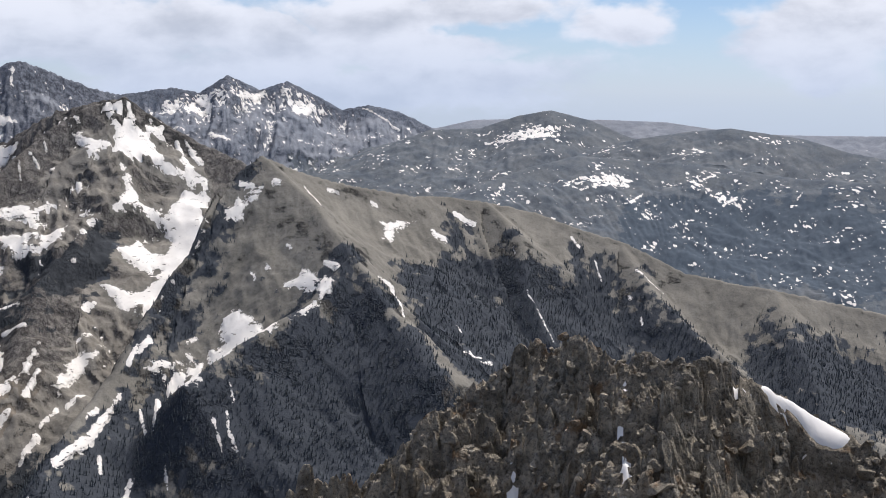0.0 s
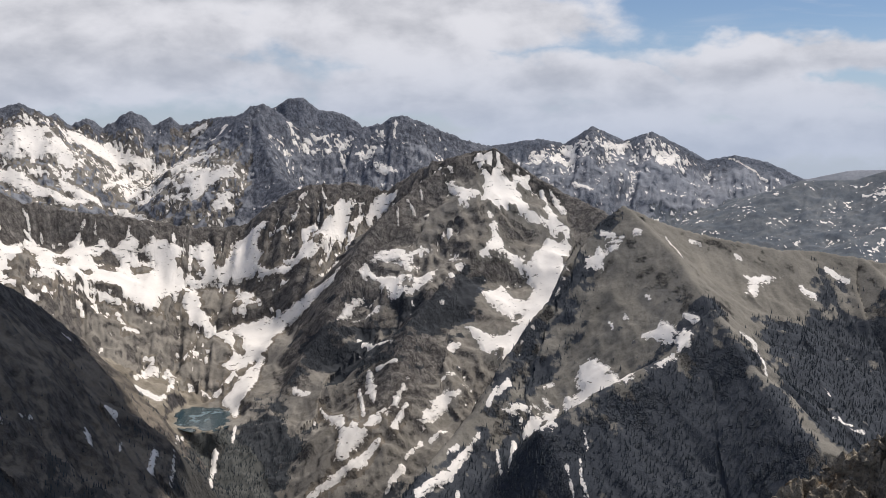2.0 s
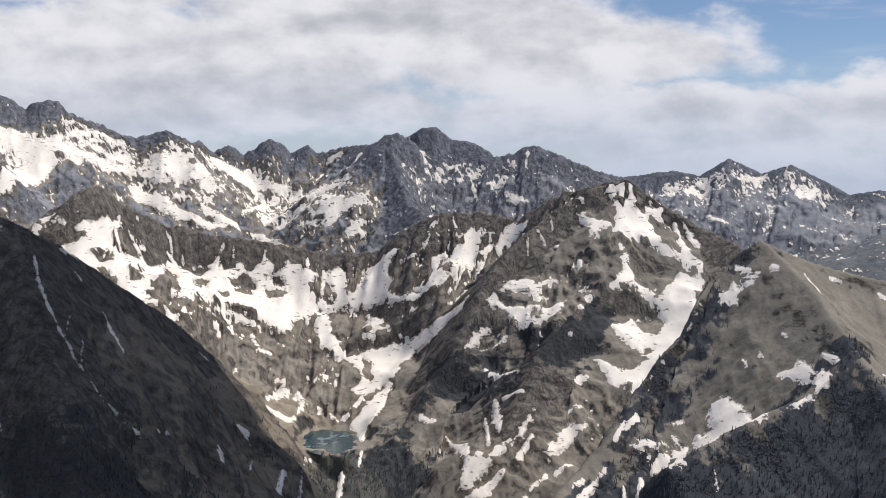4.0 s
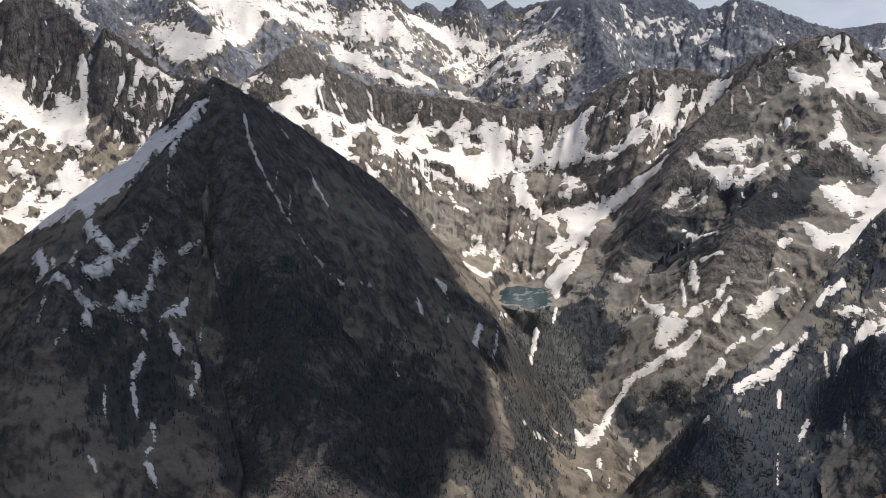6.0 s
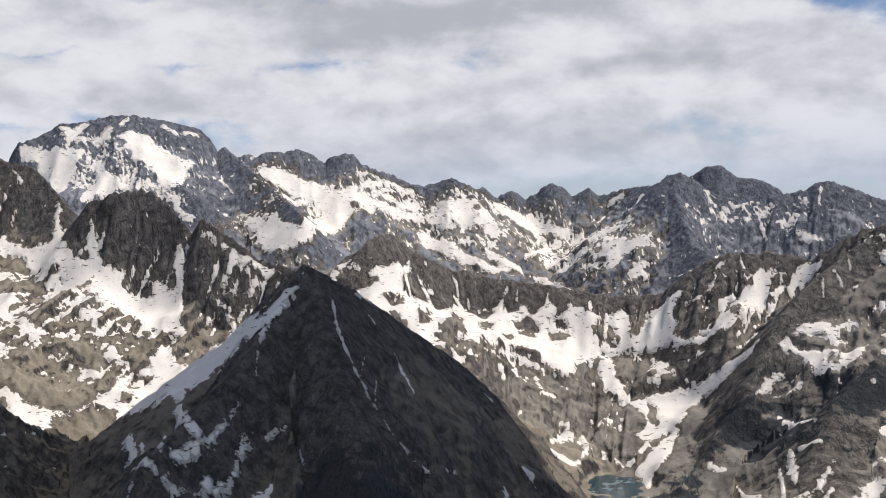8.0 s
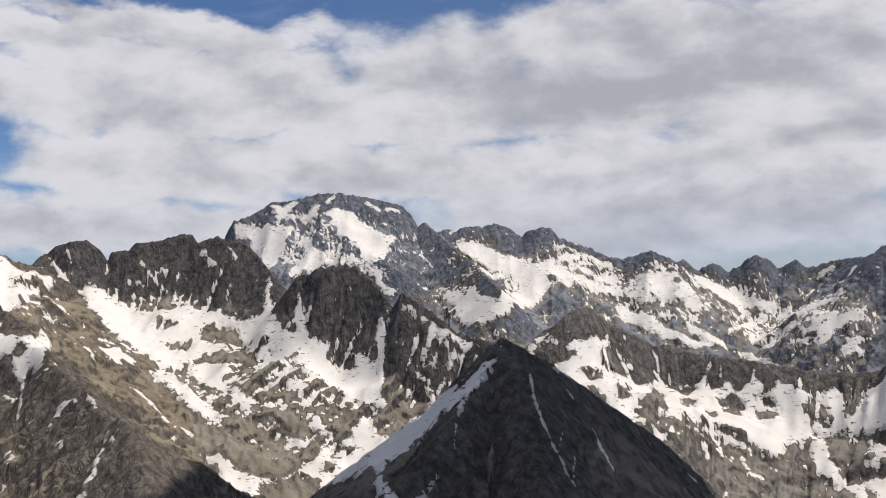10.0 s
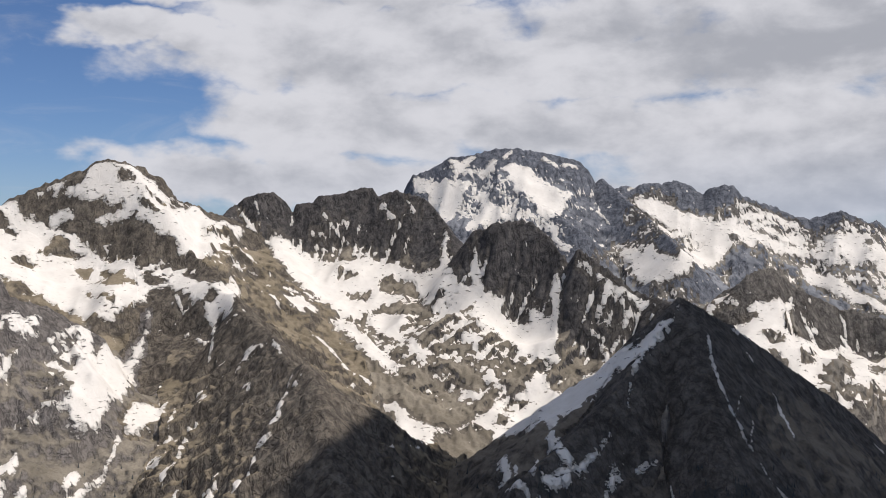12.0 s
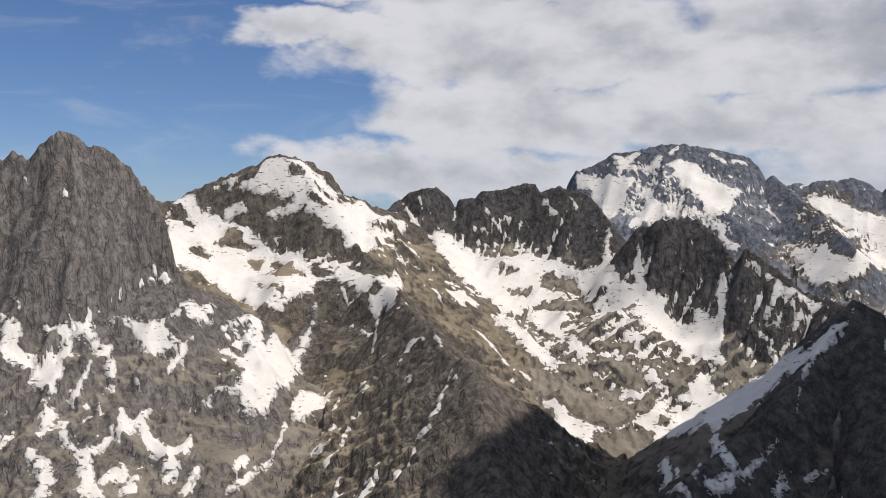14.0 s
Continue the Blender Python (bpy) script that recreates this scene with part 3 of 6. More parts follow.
def lay(field, *spots):
    """Adds a winding patch: spots are bearing, distance and width in metres."""
    for (b0, r0, w0), (b1, r1, w1) in zip(spots[:-1], spots[1:]):
        pad = 60 + 0.5 * max(w0, w1)
        lo, hi = min(r0, r1) - pad * 2, max(r0, r1) + pad * 2
        db = math.degrees(pad / max(lo, 400))
        i = np.searchsorted(BEAR, [min(b0, b1) - db, max(b0, b1) + db])
        j = np.searchsorted(DIST, [lo, hi])
        win = np.s_[j[0]:j[1], i[0]:i[1]]
        rm = (r0 + r1) / 2
        u, v = np.radians(B[win] - b0) * rm, (R[win] - r0) * 0.6
        e0, e1 = radians(b1 - b0) * rm, (r1 - r0) * 0.6
        t = np.clip((u * e0 + v * e1) / max(e0 * e0 + e1 * e1, 1e-3), 0, 1)
        half = 0.5 * (w0 + t * (w1 - w0))
        d = half - np.hypot(u - t * e0, v - t * e1)
        if field is BANK:
            HALF[win] = np.where(d > field[win], half, HALF[win])
        field[win] = np.maximum(field[win], d)


def outline(spots):
    """The window round a closed outline of bearings and distances, and the metres inside it."""
    q = np.array(spots, np.float64)
    lo, hi = q[:, 1].min() - 90, q[:, 1].max() + 90
    db = math.degrees(60 / max(lo, 400))
    i = np.searchsorted(BEAR, [q[:, 0].min() - db, q[:, 0].max() + db])
    j = np.searchsorted(DIST, [lo, hi])
    win = np.s_[j[0]:j[1], i[0]:i[1]]
    rm = q[:, 1].mean()
    u, v = (np.radians(B[win]) * rm).astype(np.float32), (R[win] * 0.6).astype(np.float32)
    px_, py_ = np.radians(q[:, 0]) * rm, q[:, 1] * 0.6
    d, inside = np.full(u.shape, 60.0, np.float32), np.zeros(u.shape, bool)
    for x0, y0, x1, y1 in zip(px_, py_, np.roll(px_, -1), np.roll(py_, -1)):
        e0, e1 = x1 - x0, y1 - y0
        t = np.clip(((u - x0) * e0 + (v - y0) * e1) / max(e0 * e0 + e1 * e1, 1e-3), 0, 1)
        d = np.minimum(d, np.hypot(u - x0 - t * e0, v - y0 - t * e1))
        if abs(e1) > 1e-6:
            inside ^= ((v >= y0) != (v >= y1)) & (u < x0 + (v - y0) / e1 * e0)
    return win, np.where(inside, d, -d)


def bank(*spots):
    """A snowfield with that outline in plan, drawn to fit the camera's view."""
    win, d = outline(spots)
    HALF[win] = np.where(d > BANK[win], 8.0, HALF[win])
    VIEW_FITTED[win] = np.where(d > -12, 0.25, VIEW_FITTED[win])
    BANK[win] = np.maximum(BANK[win], d)


def wood(*spots):
    """Woodland, or a crag darkened with the same tint, the cliff's shade among them."""
    win, d = outline(spots)
    GROVE_OR_SHADE[win] = np.maximum(GROVE_OR_SHADE[win], np.clip(2.2 * d, -200, 55))


def bare(*spots):
    """An island of rock in the snow."""
    win, d = outline(spots)
    BANK[win] = np.minimum(BANK[win], -d)


# outlines of the snowfields, and rock islands in them, placed to fit the camera's view
# the snow basin beside the rock tower
bank((-84.14, 2039), (-83.1, 2746), (-82.46, 2794), (-81.82, 2766), (-81.5, 2732), (-80.67, 2718), (-80.37, 2705), (-79.65, 2671), (-79.06, 2644), (-77.89, 2599), (-76.71, 2547), (-75.97, 2509), (-75.75, 2466), (-75.5, 2429), (-75.64, 2363), (-76.38, 2328), (-77.02, 2322), (-77.25, 2299), (-78.13, 2288), (-79.3, 2345), (-80.17, 2381), (-80.61, 2393), (-81.33, 2423), (-82.48, 2435), (-82.96, 2009), (-83.14, 2014), (-83.35, 2019), (-83.36, 2024), (-83.65, 2034))
bare((-80.22, 2644), (-79.79, 2658), (-79.06, 2631), (-78.62, 2612), (-79.34, 2605), (-80.21, 2612), (-80.7, 2618))
bare((-79.13, 2579), (-77.87, 2566), (-77.14, 2503), (-76.4, 2490), (-76.16, 2435), (-76.87, 2417), (-77.57, 2417), (-78.74, 2522))
bare((-83.08, 2725), (-82.52, 2732), (-81.95, 2711), (-81.71, 2678), (-82.37, 2691), (-82.94, 2711))
lay(BANK, (-78.58, 2369, 6.2), (-77.55, 2316, 4.8))
# the white summit
bank((-78.25, 2780), (-77.73, 2773), (-76.89, 2759), (-76.05, 2766), (-75.84, 2746), (-75.24, 2752), (-74.94, 2718), (-74.4, 2752), (-73.2, 2815), (-72.75, 2794), (-72.07, 2801), (-71.39, 2850), (-70.64, 2908), (-70.93, 2815), (-71.97, 2638), (-72.71, 2516), (-73.6, 2522), (-74.27, 2534), (-74.42, 2547), (-75.26, 2566), (-75.86, 2605), (-76.51, 2644), (-77.18, 2651), (-78.2, 2651), (-78.44, 2664), (-77.92, 2664), (-76.75, 2664), (-76.9, 2671), (-77.93, 2691), (-78.81, 2711), (-79.53, 2739), (-79.45, 2752), (-78.82, 2746))
bank((-80.26, 2787), (-79.4, 2773), (-79.54, 2746), (-80.11, 2752), (-80.46, 2773))
bank((-80.38, 2718), (-79.9, 2725), (-79.38, 2711), (-79.17, 2684), (-79.66, 2691), (-80.23, 2698))
lay(BANK, (-81.12, 2787, 14.6), (-80.83, 2766, 17.4), (-80.88, 2752, 8.6))
bare((-75.59, 2684), (-74.99, 2684), (-74.75, 2664), (-75.28, 2671))
bank((-74.33, 2497), (-73.89, 2478), (-73.14, 2417), (-72.39, 2316), (-71.34, 2497), (-70.98, 2472), (-70.79, 2381), (-71.32, 2117), (-71.61, 2096), (-71.97, 2198), (-72.26, 2187), (-72.65, 2214), (-72.81, 2253), (-73.12, 2276), (-73.72, 2316), (-74.26, 2381), (-74.68, 2447))
bare((-72.38, 2282), (-72.11, 2259), (-72.46, 2253), (-72.73, 2276))
lay(BANK, (-72.26, 2192, 9.2), (-72.34, 2034, 6.4), (-72.53, 1974, 5.2))
lay(BANK, (-71.6, 2039, 4.3), (-71.16, 2034, 6.4))
lay(BANK, (-74.23, 2345, 4.9), (-73.92, 2293, 7.2))
lay(BANK, (-73.09, 2176, 9.1), (-72.72, 2122, 6.7))
lay(BANK, (-71.13, 2711, 14.2), (-70.53, 2698, 11.3), (-70.16, 2671, 7.0))
lay(BANK, (-71.52, 2612, 13.7), (-70.9, 2586, 8.1), (-70.15, 2612, 5.5))
lay(BANK, (-69.38, 2516, 3.9), (-68.99, 2490, 7.8))
# the snow basin under the dome
bank((-69.44, 2908), (-68.38, 2915), (-67.47, 2886), (-66.27, 2858), (-65.37, 2836), (-64.48, 2850), (-63.73, 2836), (-62.69, 2815), (-61.5, 2739), (-60.62, 2732), (-60.19, 2746), (-59.89, 2612), (-59.44, 2566), (-58.85, 2547), (-58.42, 2554), (-57.97, 2516), (-56.96, 2503), (-56.09, 2490), (-55.09, 2466), (-54.53, 2453), (-54.37, 2478), (-54.1, 2447), (-54.13, 2423), (-54.16, 2411), (-54.17, 2345), (-54.19, 2328), (-54.6, 2311), (-55.03, 2311), (-55.74, 2328), (-56.47, 2345), (-57.05, 2405), (-58.22, 2405), (-58.81, 2405), (-59.69, 2441), (-60.57, 2541), (-61.17, 2560), (-61.77, 2678), (-62.35, 2651), (-63.54, 2631), (-64.42, 2586), (-65.31, 2541), (-65.92, 2560), (-66.83, 2618), (-67.74, 2638), (-68.35, 2664), (-68.97, 2739), (-69.43, 2879))
bare((-63.62, 2766), (-63.12, 2766), (-62.37, 2746), (-61.78, 2711), (-61.12, 2592), (-61.76, 2671), (-62.81, 2684), (-63.55, 2705))
bare((-57.01, 2497), (-56.52, 2497), (-56.08, 2484), (-55.72, 2453), (-56.26, 2466), (-56.79, 2478), (-57.14, 2484))
bare((-67.93, 2915), (-67.33, 2908), (-67.02, 2894), (-67.62, 2894))
lay(BANK, (-59.99, 2872, 12.0), (-60.2, 2773, 20.3), (-60.27, 2732, 25.7))
lay(BANK, (-58.61, 2618, 11.0), (-58.59, 2586, 18.9), (-58.62, 2554, 29.4))
lay(BANK, (-53.96, 2509, 9.2), (-54.14, 2490, 13.0), (-54.26, 2472, 23.3), (-54.38, 2441, 28.1))
bank((-66.06, 2528), (-65.16, 2541), (-64.55, 2478), (-63.95, 2417), (-63.49, 2387), (-62.59, 2305), (-62.73, 2288), (-63.63, 2299), (-64.38, 2345), (-64.99, 2399), (-65.6, 2453))
bank((-64.42, 2573), (-63.38, 2605), (-62.34, 2534), (-62.04, 2497), (-62.62, 2466), (-62.02, 2399), (-62.91, 2417), (-63.51, 2453), (-64.11, 2528))
bank((-62.02, 2423), (-61.42, 2375), (-60.83, 2334), (-61.26, 2299), (-61.85, 2322), (-62.16, 2363))
bank((-59.53, 2417), (-58.8, 2387), (-58.21, 2351), (-58.19, 2340), (-58.62, 2322), (-58.79, 2363), (-59.37, 2375))
bank((-60.96, 2282), (-60.36, 2270), (-59.62, 2253), (-59.76, 2248), (-60.5, 2259))
bank((-59.97, 2429), (-59.09, 2393), (-58.51, 2387), (-57.92, 2369), (-57.33, 2351), (-56.75, 2334), (-56.46, 2322), (-57.32, 2328), (-57.91, 2357), (-58.5, 2357), (-59.23, 2381))
bank((-57.89, 2293), (-57.44, 2253), (-57.0, 2231), (-57.28, 2214), (-57.87, 2242), (-58.17, 2276))
lay(BANK, (-59.32, 2237, 9.4), (-58.44, 2203, 13.8), (-57.87, 2225, 9.3))
bare((-61.75, 2541), (-61.01, 2534), (-60.71, 2411), (-61.14, 2405), (-61.68, 2478))
bank((-63.74, 2171), (-62.7, 2181), (-61.94, 2122), (-60.9, 2096), (-60.23, 2085), (-59.57, 2101), (-58.85, 2117), (-58.13, 2149), (-57.42, 2203), (-56.71, 2214), (-56.0, 2231), (-55.3, 2288), (-54.68, 2282), (-54.58, 2248), (-54.15, 2220), (-53.59, 1612), (-53.04, 1616), (-52.36, 1596), (-51.68, 1568), (-50.87, 1564), (-50.34, 1557), (-49.81, 1564), (-49.03, 1576), (-48.51, 1572), (-47.99, 1580), (-48.24, 1564), (-48.62, 1549), (-49.01, 1533), (-49.53, 1518), (-50.06, 1503), (-50.59, 1507), (-51.13, 1541), (-51.67, 1545), (-52.21, 1549), (-52.75, 1553), (-53.3, 1549), (-53.84, 1499), (-54.41, 1518), (-55.53, 1557), (-56.66, 1596), (-57.38, 1649), (-57.53, 2091), (-58.7, 2112), (-59.86, 2085), (-60.74, 2060), (-61.32, 1596), (-62.22, 1588), (-62.83, 2128), (-63.43, 2165))
bare((-57.31, 2122), (-56.76, 2203), (-55.85, 2220), (-55.64, 2209), (-56.63, 2154), (-57.02, 2117))
lay(BANK, (-66.94, 2375, 9.9), (-66.18, 2316, 14.5), (-65.26, 2237, 14.0), (-64.05, 2214, 4.6))
bank((-68.78, 2541), (-67.88, 2586), (-66.82, 2547), (-66.96, 2497), (-68.02, 2490))
# the needles
bank((-53.05, 2490), (-52.63, 2490), (-52.2, 2466), (-51.23, 2447), (-50.54, 2441), (-49.86, 2435), (-48.97, 2393), (-49.45, 2399), (-50.39, 2417), (-51.35, 2435), (-52.33, 2453), (-52.89, 2472))
bank((-52.28, 2405), (-51.74, 2399), (-50.94, 2387), (-51.31, 2381), (-52.14, 2393))
lay(BANK, (-50.53, 2417, 10.1), (-50.37, 2393, 12.5), (-50.76, 2369, 17.4), (-51.29, 2357, 9.9))
lay(BANK, (-56.73, 2579, 5.4), (-56.86, 2560, 4.0))
lay(BANK, (-56.49, 2566, 6.7), (-55.85, 2541, 10.6), (-55.5, 2528, 5.3))
lay(BANK, (-55.89, 2586, 4.1), (-55.44, 2560, 5.4))
lay(BANK, (-66.61, 2959, 6.2), (-66.15, 2930, 9.2), (-65.33, 2894, 7.6))
lay(BANK, (-65.62, 2952, 6.2), (-65.34, 2930, 6.1))
lay(BANK, (-67.34, 2937, 7.7), (-66.53, 2915, 9.2), (-65.99, 2908, 9.1))
lay(BANK, (-63.2, 2959, 9.3), (-63.55, 2952, 12.4), (-63.18, 2915, 12.2), (-62.73, 2894, 7.6))
lay(BANK, (-62.37, 2945, 7.7), (-61.86, 2901, 10.6), (-61.79, 2886, 6.0))
lay(BANK, (-61.72, 2923, 6.1), (-61.38, 2894, 6.1))
lay(BANK, (-70.22, 2989, 7.8), (-69.97, 2937, 6.1))
lay(BANK, (-69.08, 3004, 9.4), (-68.72, 2997, 6.3))
# crags and gullies of the spur
lay(BANK, (-71.11, 1859, 5.8), (-70.53, 1882, 17.7), (-69.85, 1868, 5.9))
lay(BANK, (-69.25, 1859, 4.9), (-68.88, 1795, 10.3))
lay(BANK, (-68.26, 1640, 3.4), (-68.77, 1588, 8.3), (-68.97, 1553, 9.7), (-69.7, 1522, 15.9), (-70.14, 1518, 3.2))
lay(BANK, (-70.14, 1488, 4.7), (-70.71, 1437, 6.0), (-71.45, 1423, 3.0))
lay(BANK, (-72.46, 1906, 5.0), (-72.89, 1873, 21.6), (-73.02, 1818, 13.3), (-73.46, 1808, 9.5), (-74.18, 1649, 6.9), (-74.82, 1608, 11.8), (-74.89, 1584, 5.0))
lay(BANK, (-74.22, 1868, 3.9), (-74.5, 1813, 11.4), (-74.93, 1738, 22.7), (-75.21, 1712, 21.5))
lay(BANK, (-70.6, 1782, 5.6), (-70.47, 1712, 7.2))
lay(BANK, (-71.45, 1459, 7.6), (-71.01, 1459, 10.7), (-71.39, 1426, 6.0))
# snow under the rock tower
bank((-91.11, 1911), (-90.55, 1892), (-90.02, 1882), (-90.19, 1864), (-89.93, 1850), (-89.53, 1845), (-88.6, 1845), (-87.93, 1818), (-88.45, 1790), (-88.66, 1773), (-89.11, 1795), (-89.78, 1804), (-90.31, 1822), (-91.08, 1818), (-91.09, 1845), (-91.1, 1878))
bank((-89.63, 1887), (-88.54, 1887), (-87.96, 1892), (-87.47, 1887), (-86.88, 1901), (-86.65, 1873), (-85.77, 1868), (-85.82, 1836), (-86.36, 1831), (-86.92, 1868), (-87.73, 1873), (-87.8, 1840), (-88.15, 1827), (-88.6, 1845), (-88.16, 1854), (-88.27, 1864), (-89.15, 1873), (-89.15, 1882))
lay(BANK, (-86.86, 1827, 8.6), (-87.17, 1804, 9.4), (-87.64, 1777, 10.2))
lay(BANK, (-85.9, 1831, 17.2), (-85.74, 1790, 5.6))
lay(BANK, (-84.65, 1790, 3.7), (-84.36, 1764, 3.7))
bank((-86.06, 1906), (-85.1, 1920), (-83.99, 1906), (-83.15, 1916), (-82.45, 1949), (-81.89, 1964), (-81.6, 1959), (-80.89, 2009), (-80.62, 1999), (-80.96, 1949), (-81.87, 1916), (-82.31, 1925), (-83.01, 1916), (-83.2, 1896), (-83.0, 1873), (-82.43, 1878), (-82.56, 1854), (-83.12, 1840), (-83.96, 1836), (-84.39, 1859), (-84.73, 1892), (-84.96, 1906))
lay(BANK, (-81.66, 1896, 5.0), (-82.28, 1864, 13.6), (-83.05, 1818, 7.6))
bank((-80.15, 1959), (-79.0, 2034), (-78.56, 2276), (-78.17, 2009), (-78.1, 1974), (-77.22, 2209), (-76.77, 2160), (-76.34, 2209), (-75.91, 2259), (-75.76, 2293), (-75.61, 2322), (-75.43, 2322), (-75.59, 2288), (-75.76, 2242), (-75.97, 2198), (-76.18, 2106), (-76.6, 1887), (-77.18, 1845), (-77.76, 1782), (-78.04, 1768), (-78.91, 1755), (-79.5, 1764), (-79.37, 1786), (-80.38, 1782), (-80.82, 1804), (-79.81, 1795), (-79.24, 1831), (-79.69, 1878), (-80.27, 1906), (-79.25, 1892), (-78.97, 1916), (-79.42, 1935), (-78.84, 1974), (-78.99, 1999), (-79.71, 1964), (-80.29, 1925))
bank((-76.93, 1808), (-76.59, 1845), (-76.01, 1887), (-75.41, 1906), (-74.46, 1911), (-74.81, 1864), (-75.54, 1822), (-76.27, 1790), (-76.72, 1790))
lay(BANK, (-89.11, 1773, 7.4), (-88.83, 1751, 22.9), (-88.96, 1712, 10.7), (-89.87, 1690, 8.8), (-89.47, 1669, 21.8), (-88.93, 1636, 24.0), (-89.18, 1612, 25.3))
bank((-88.43, 1742), (-87.76, 1733), (-87.89, 1699), (-87.34, 1678), (-86.66, 1678), (-85.71, 1699), (-85.98, 1682), (-86.66, 1661), (-86.64, 1632), (-85.95, 1580), (-86.9, 1592), (-87.85, 1592), (-87.19, 1628), (-87.4, 1649), (-87.61, 1678), (-88.29, 1707))
lay(BANK, (-85.32, 1742, 7.3), (-85.17, 1707, 22.3), (-84.34, 1729, 10.9), (-83.87, 1751, 4.6))
lay(BANK, (-84.28, 1725, 12.6), (-83.99, 1690, 17.7), (-83.19, 1661, 21.7), (-82.2, 1665, 21.8), (-81.87, 1703, 8.9))
lay(BANK, (-82.91, 1645, 21.5), (-82.61, 1624, 15.3), (-83.17, 1612, 6.7))
lay(BANK, (-85.27, 1636, 17.1), (-86.29, 1624, 8.5))
lay(BANK, (-79.17, 1678, 17.6), (-79.6, 1640, 6.9))
lay(BANK, (-77.01, 1768, 7.4), (-77.72, 1695, 5.3), (-78.87, 1645, 8.6), (-80.02, 1600, 8.4))
lay(BANK, (-84.98, 1600, 20.9), (-84.58, 1624, 8.5))
lay(BANK, (-82.03, 1600, 15.1), (-81.48, 1632, 8.5))
lay(BANK, (-72.94, 1481, 19.4), (-72.5, 1507, 17.3), (-72.12, 1507, 6.3))
lay(BANK, (-74.43, 1533, 11.2), (-74.15, 1572, 4.9))
lay(BANK, (-86.42, 1759, 5.5), (-86.33, 1746, 5.5))
lay(BANK, (-81.24, 1773, 4.6), (-80.9, 1782, 5.6))
lay(BANK, (-91.13, 1944, 8.1), (-90.62, 1944, 10.2), (-89.92, 1925, 4.0))
lay(BANK, (-90.48, 1925, 4.0), (-90.24, 1896, 6.0))
lay(BANK, (-91.06, 1768, 6.5), (-90.8, 1768, 5.6))
# ledges of the rock tower
lay(BANK, (-88.92, 2039, 4.3), (-89.59, 2034, 9.6), (-90.26, 2034, 5.3))
lay(BANK, (-87.52, 2019, 6.3), (-87.39, 1994, 6.3))
lay(BANK, (-88.26, 2004, 9.4), (-88.09, 1989, 7.3))
lay(BANK, (-90.41, 2024, 4.2), (-90.61, 2019, 3.2))
lay(BANK, (-85.48, 2004, 5.2), (-85.26, 2009, 4.2))
# the great massif
bank((-62.12, 3995), (-61.59, 3985), (-60.71, 3935), (-59.53, 3886), (-58.81, 3886), (-59.23, 3819), (-59.28, 3790), (-59.79, 3753), (-60.13, 3706), (-60.62, 3800), (-60.98, 3877), (-60.45, 3829), (-61.28, 3906), (-61.73, 3925))
bank((-58.36, 3819), (-58.07, 3819), (-57.62, 3734), (-57.04, 3706), (-56.19, 3678), (-55.84, 3678), (-56.17, 3660), (-57.17, 3669), (-58.04, 3651), (-59.19, 3624), (-59.06, 3678), (-58.34, 3725))
bank((-57.29, 3896), (-56.53, 3925), (-55.75, 3916), (-55.23, 3877), (-54.09, 3819), (-53.11, 3838), (-53.8, 3772), (-54.01, 3706), (-54.62, 3642), (-55.13, 3688), (-55.63, 3743), (-56.64, 3790), (-56.5, 3829), (-56.8, 3857))
bank((-55.62, 3688), (-55.05, 3678), (-54.61, 3633), (-54.05, 3606), (-54.32, 3561), (-53.47, 3490), (-53.74, 3464), (-54.31, 3525), (-54.75, 3606))
lay(BANK, (-60.0, 3985, 20.8), (-59.41, 3955, 31.0), (-58.69, 3985, 16.7))
lay(BANK, (-58.3, 3916, 12.3), (-57.67, 3925, 30.8))
lay(BANK, (-57.11, 3955, 12.4), (-56.68, 3985, 10.4))
lay(BANK, (-55.03, 3965, 14.5), (-54.34, 3945, 14.4))
lay(BANK, (-53.89, 3955, 20.7), (-53.22, 3955, 10.3))
lay(BANK, (-52.07, 3809, 8.0), (-51.56, 3743, 7.8))
lay(BANK, (-50.93, 4045, 8.5), (-50.3, 4055, 12.7))
bank((-50.24, 4005), (-49.7, 3985), (-49.03, 3985), (-48.36, 3975), (-47.47, 3945), (-46.58, 3935), (-46.57, 3906), (-47.3, 3916), (-48.08, 3867), (-48.88, 3896), (-49.68, 3906), (-50.23, 3955))
bank((-50.72, 3588), (-49.91, 3517), (-49.38, 3534), (-48.97, 3456), (-48.05, 3370), (-48.29, 3328), (-49.08, 3320), (-50.01, 3370), (-50.43, 3464), (-50.3, 3517))
bank((-50.53, 3995), (-49.78, 3965), (-48.89, 3955), (-47.99, 3945), (-47.1, 3975), (-46.22, 3925), (-45.34, 3935), (-44.46, 3955), (-43.73, 3945), (-43.0, 3995), (-42.28, 4005), (-41.56, 4005), (-42.14, 3975), (-42.86, 3965), (-43.59, 3916), (-44.31, 3886), (-45.05, 3848), (-45.93, 3781), (-46.59, 3848), (-47.26, 3867), (-48.3, 3886), (-48.89, 3906), (-49.48, 3916))
bank((-50.69, 3570), (-49.94, 3534), (-48.9, 3404), (-48.08, 3379), (-47.26, 3800), (-46.52, 3857), (-45.64, 3809), (-45.93, 3743), (-46.6, 3697), (-47.27, 3353), (-48.01, 3312), (-48.68, 3312), (-49.35, 3320), (-50.1, 3413))
bank((-40.98, 4075), (-40.13, 3985), (-39.28, 4015), (-38.44, 3965), (-38.44, 3935), (-39.57, 3925), (-40.42, 3955))
bank((-37.88, 4158), (-36.77, 4200), (-35.81, 4137), (-35.34, 4086), (-34.87, 4035), (-35.41, 4075), (-36.23, 4096), (-37.05, 4055))
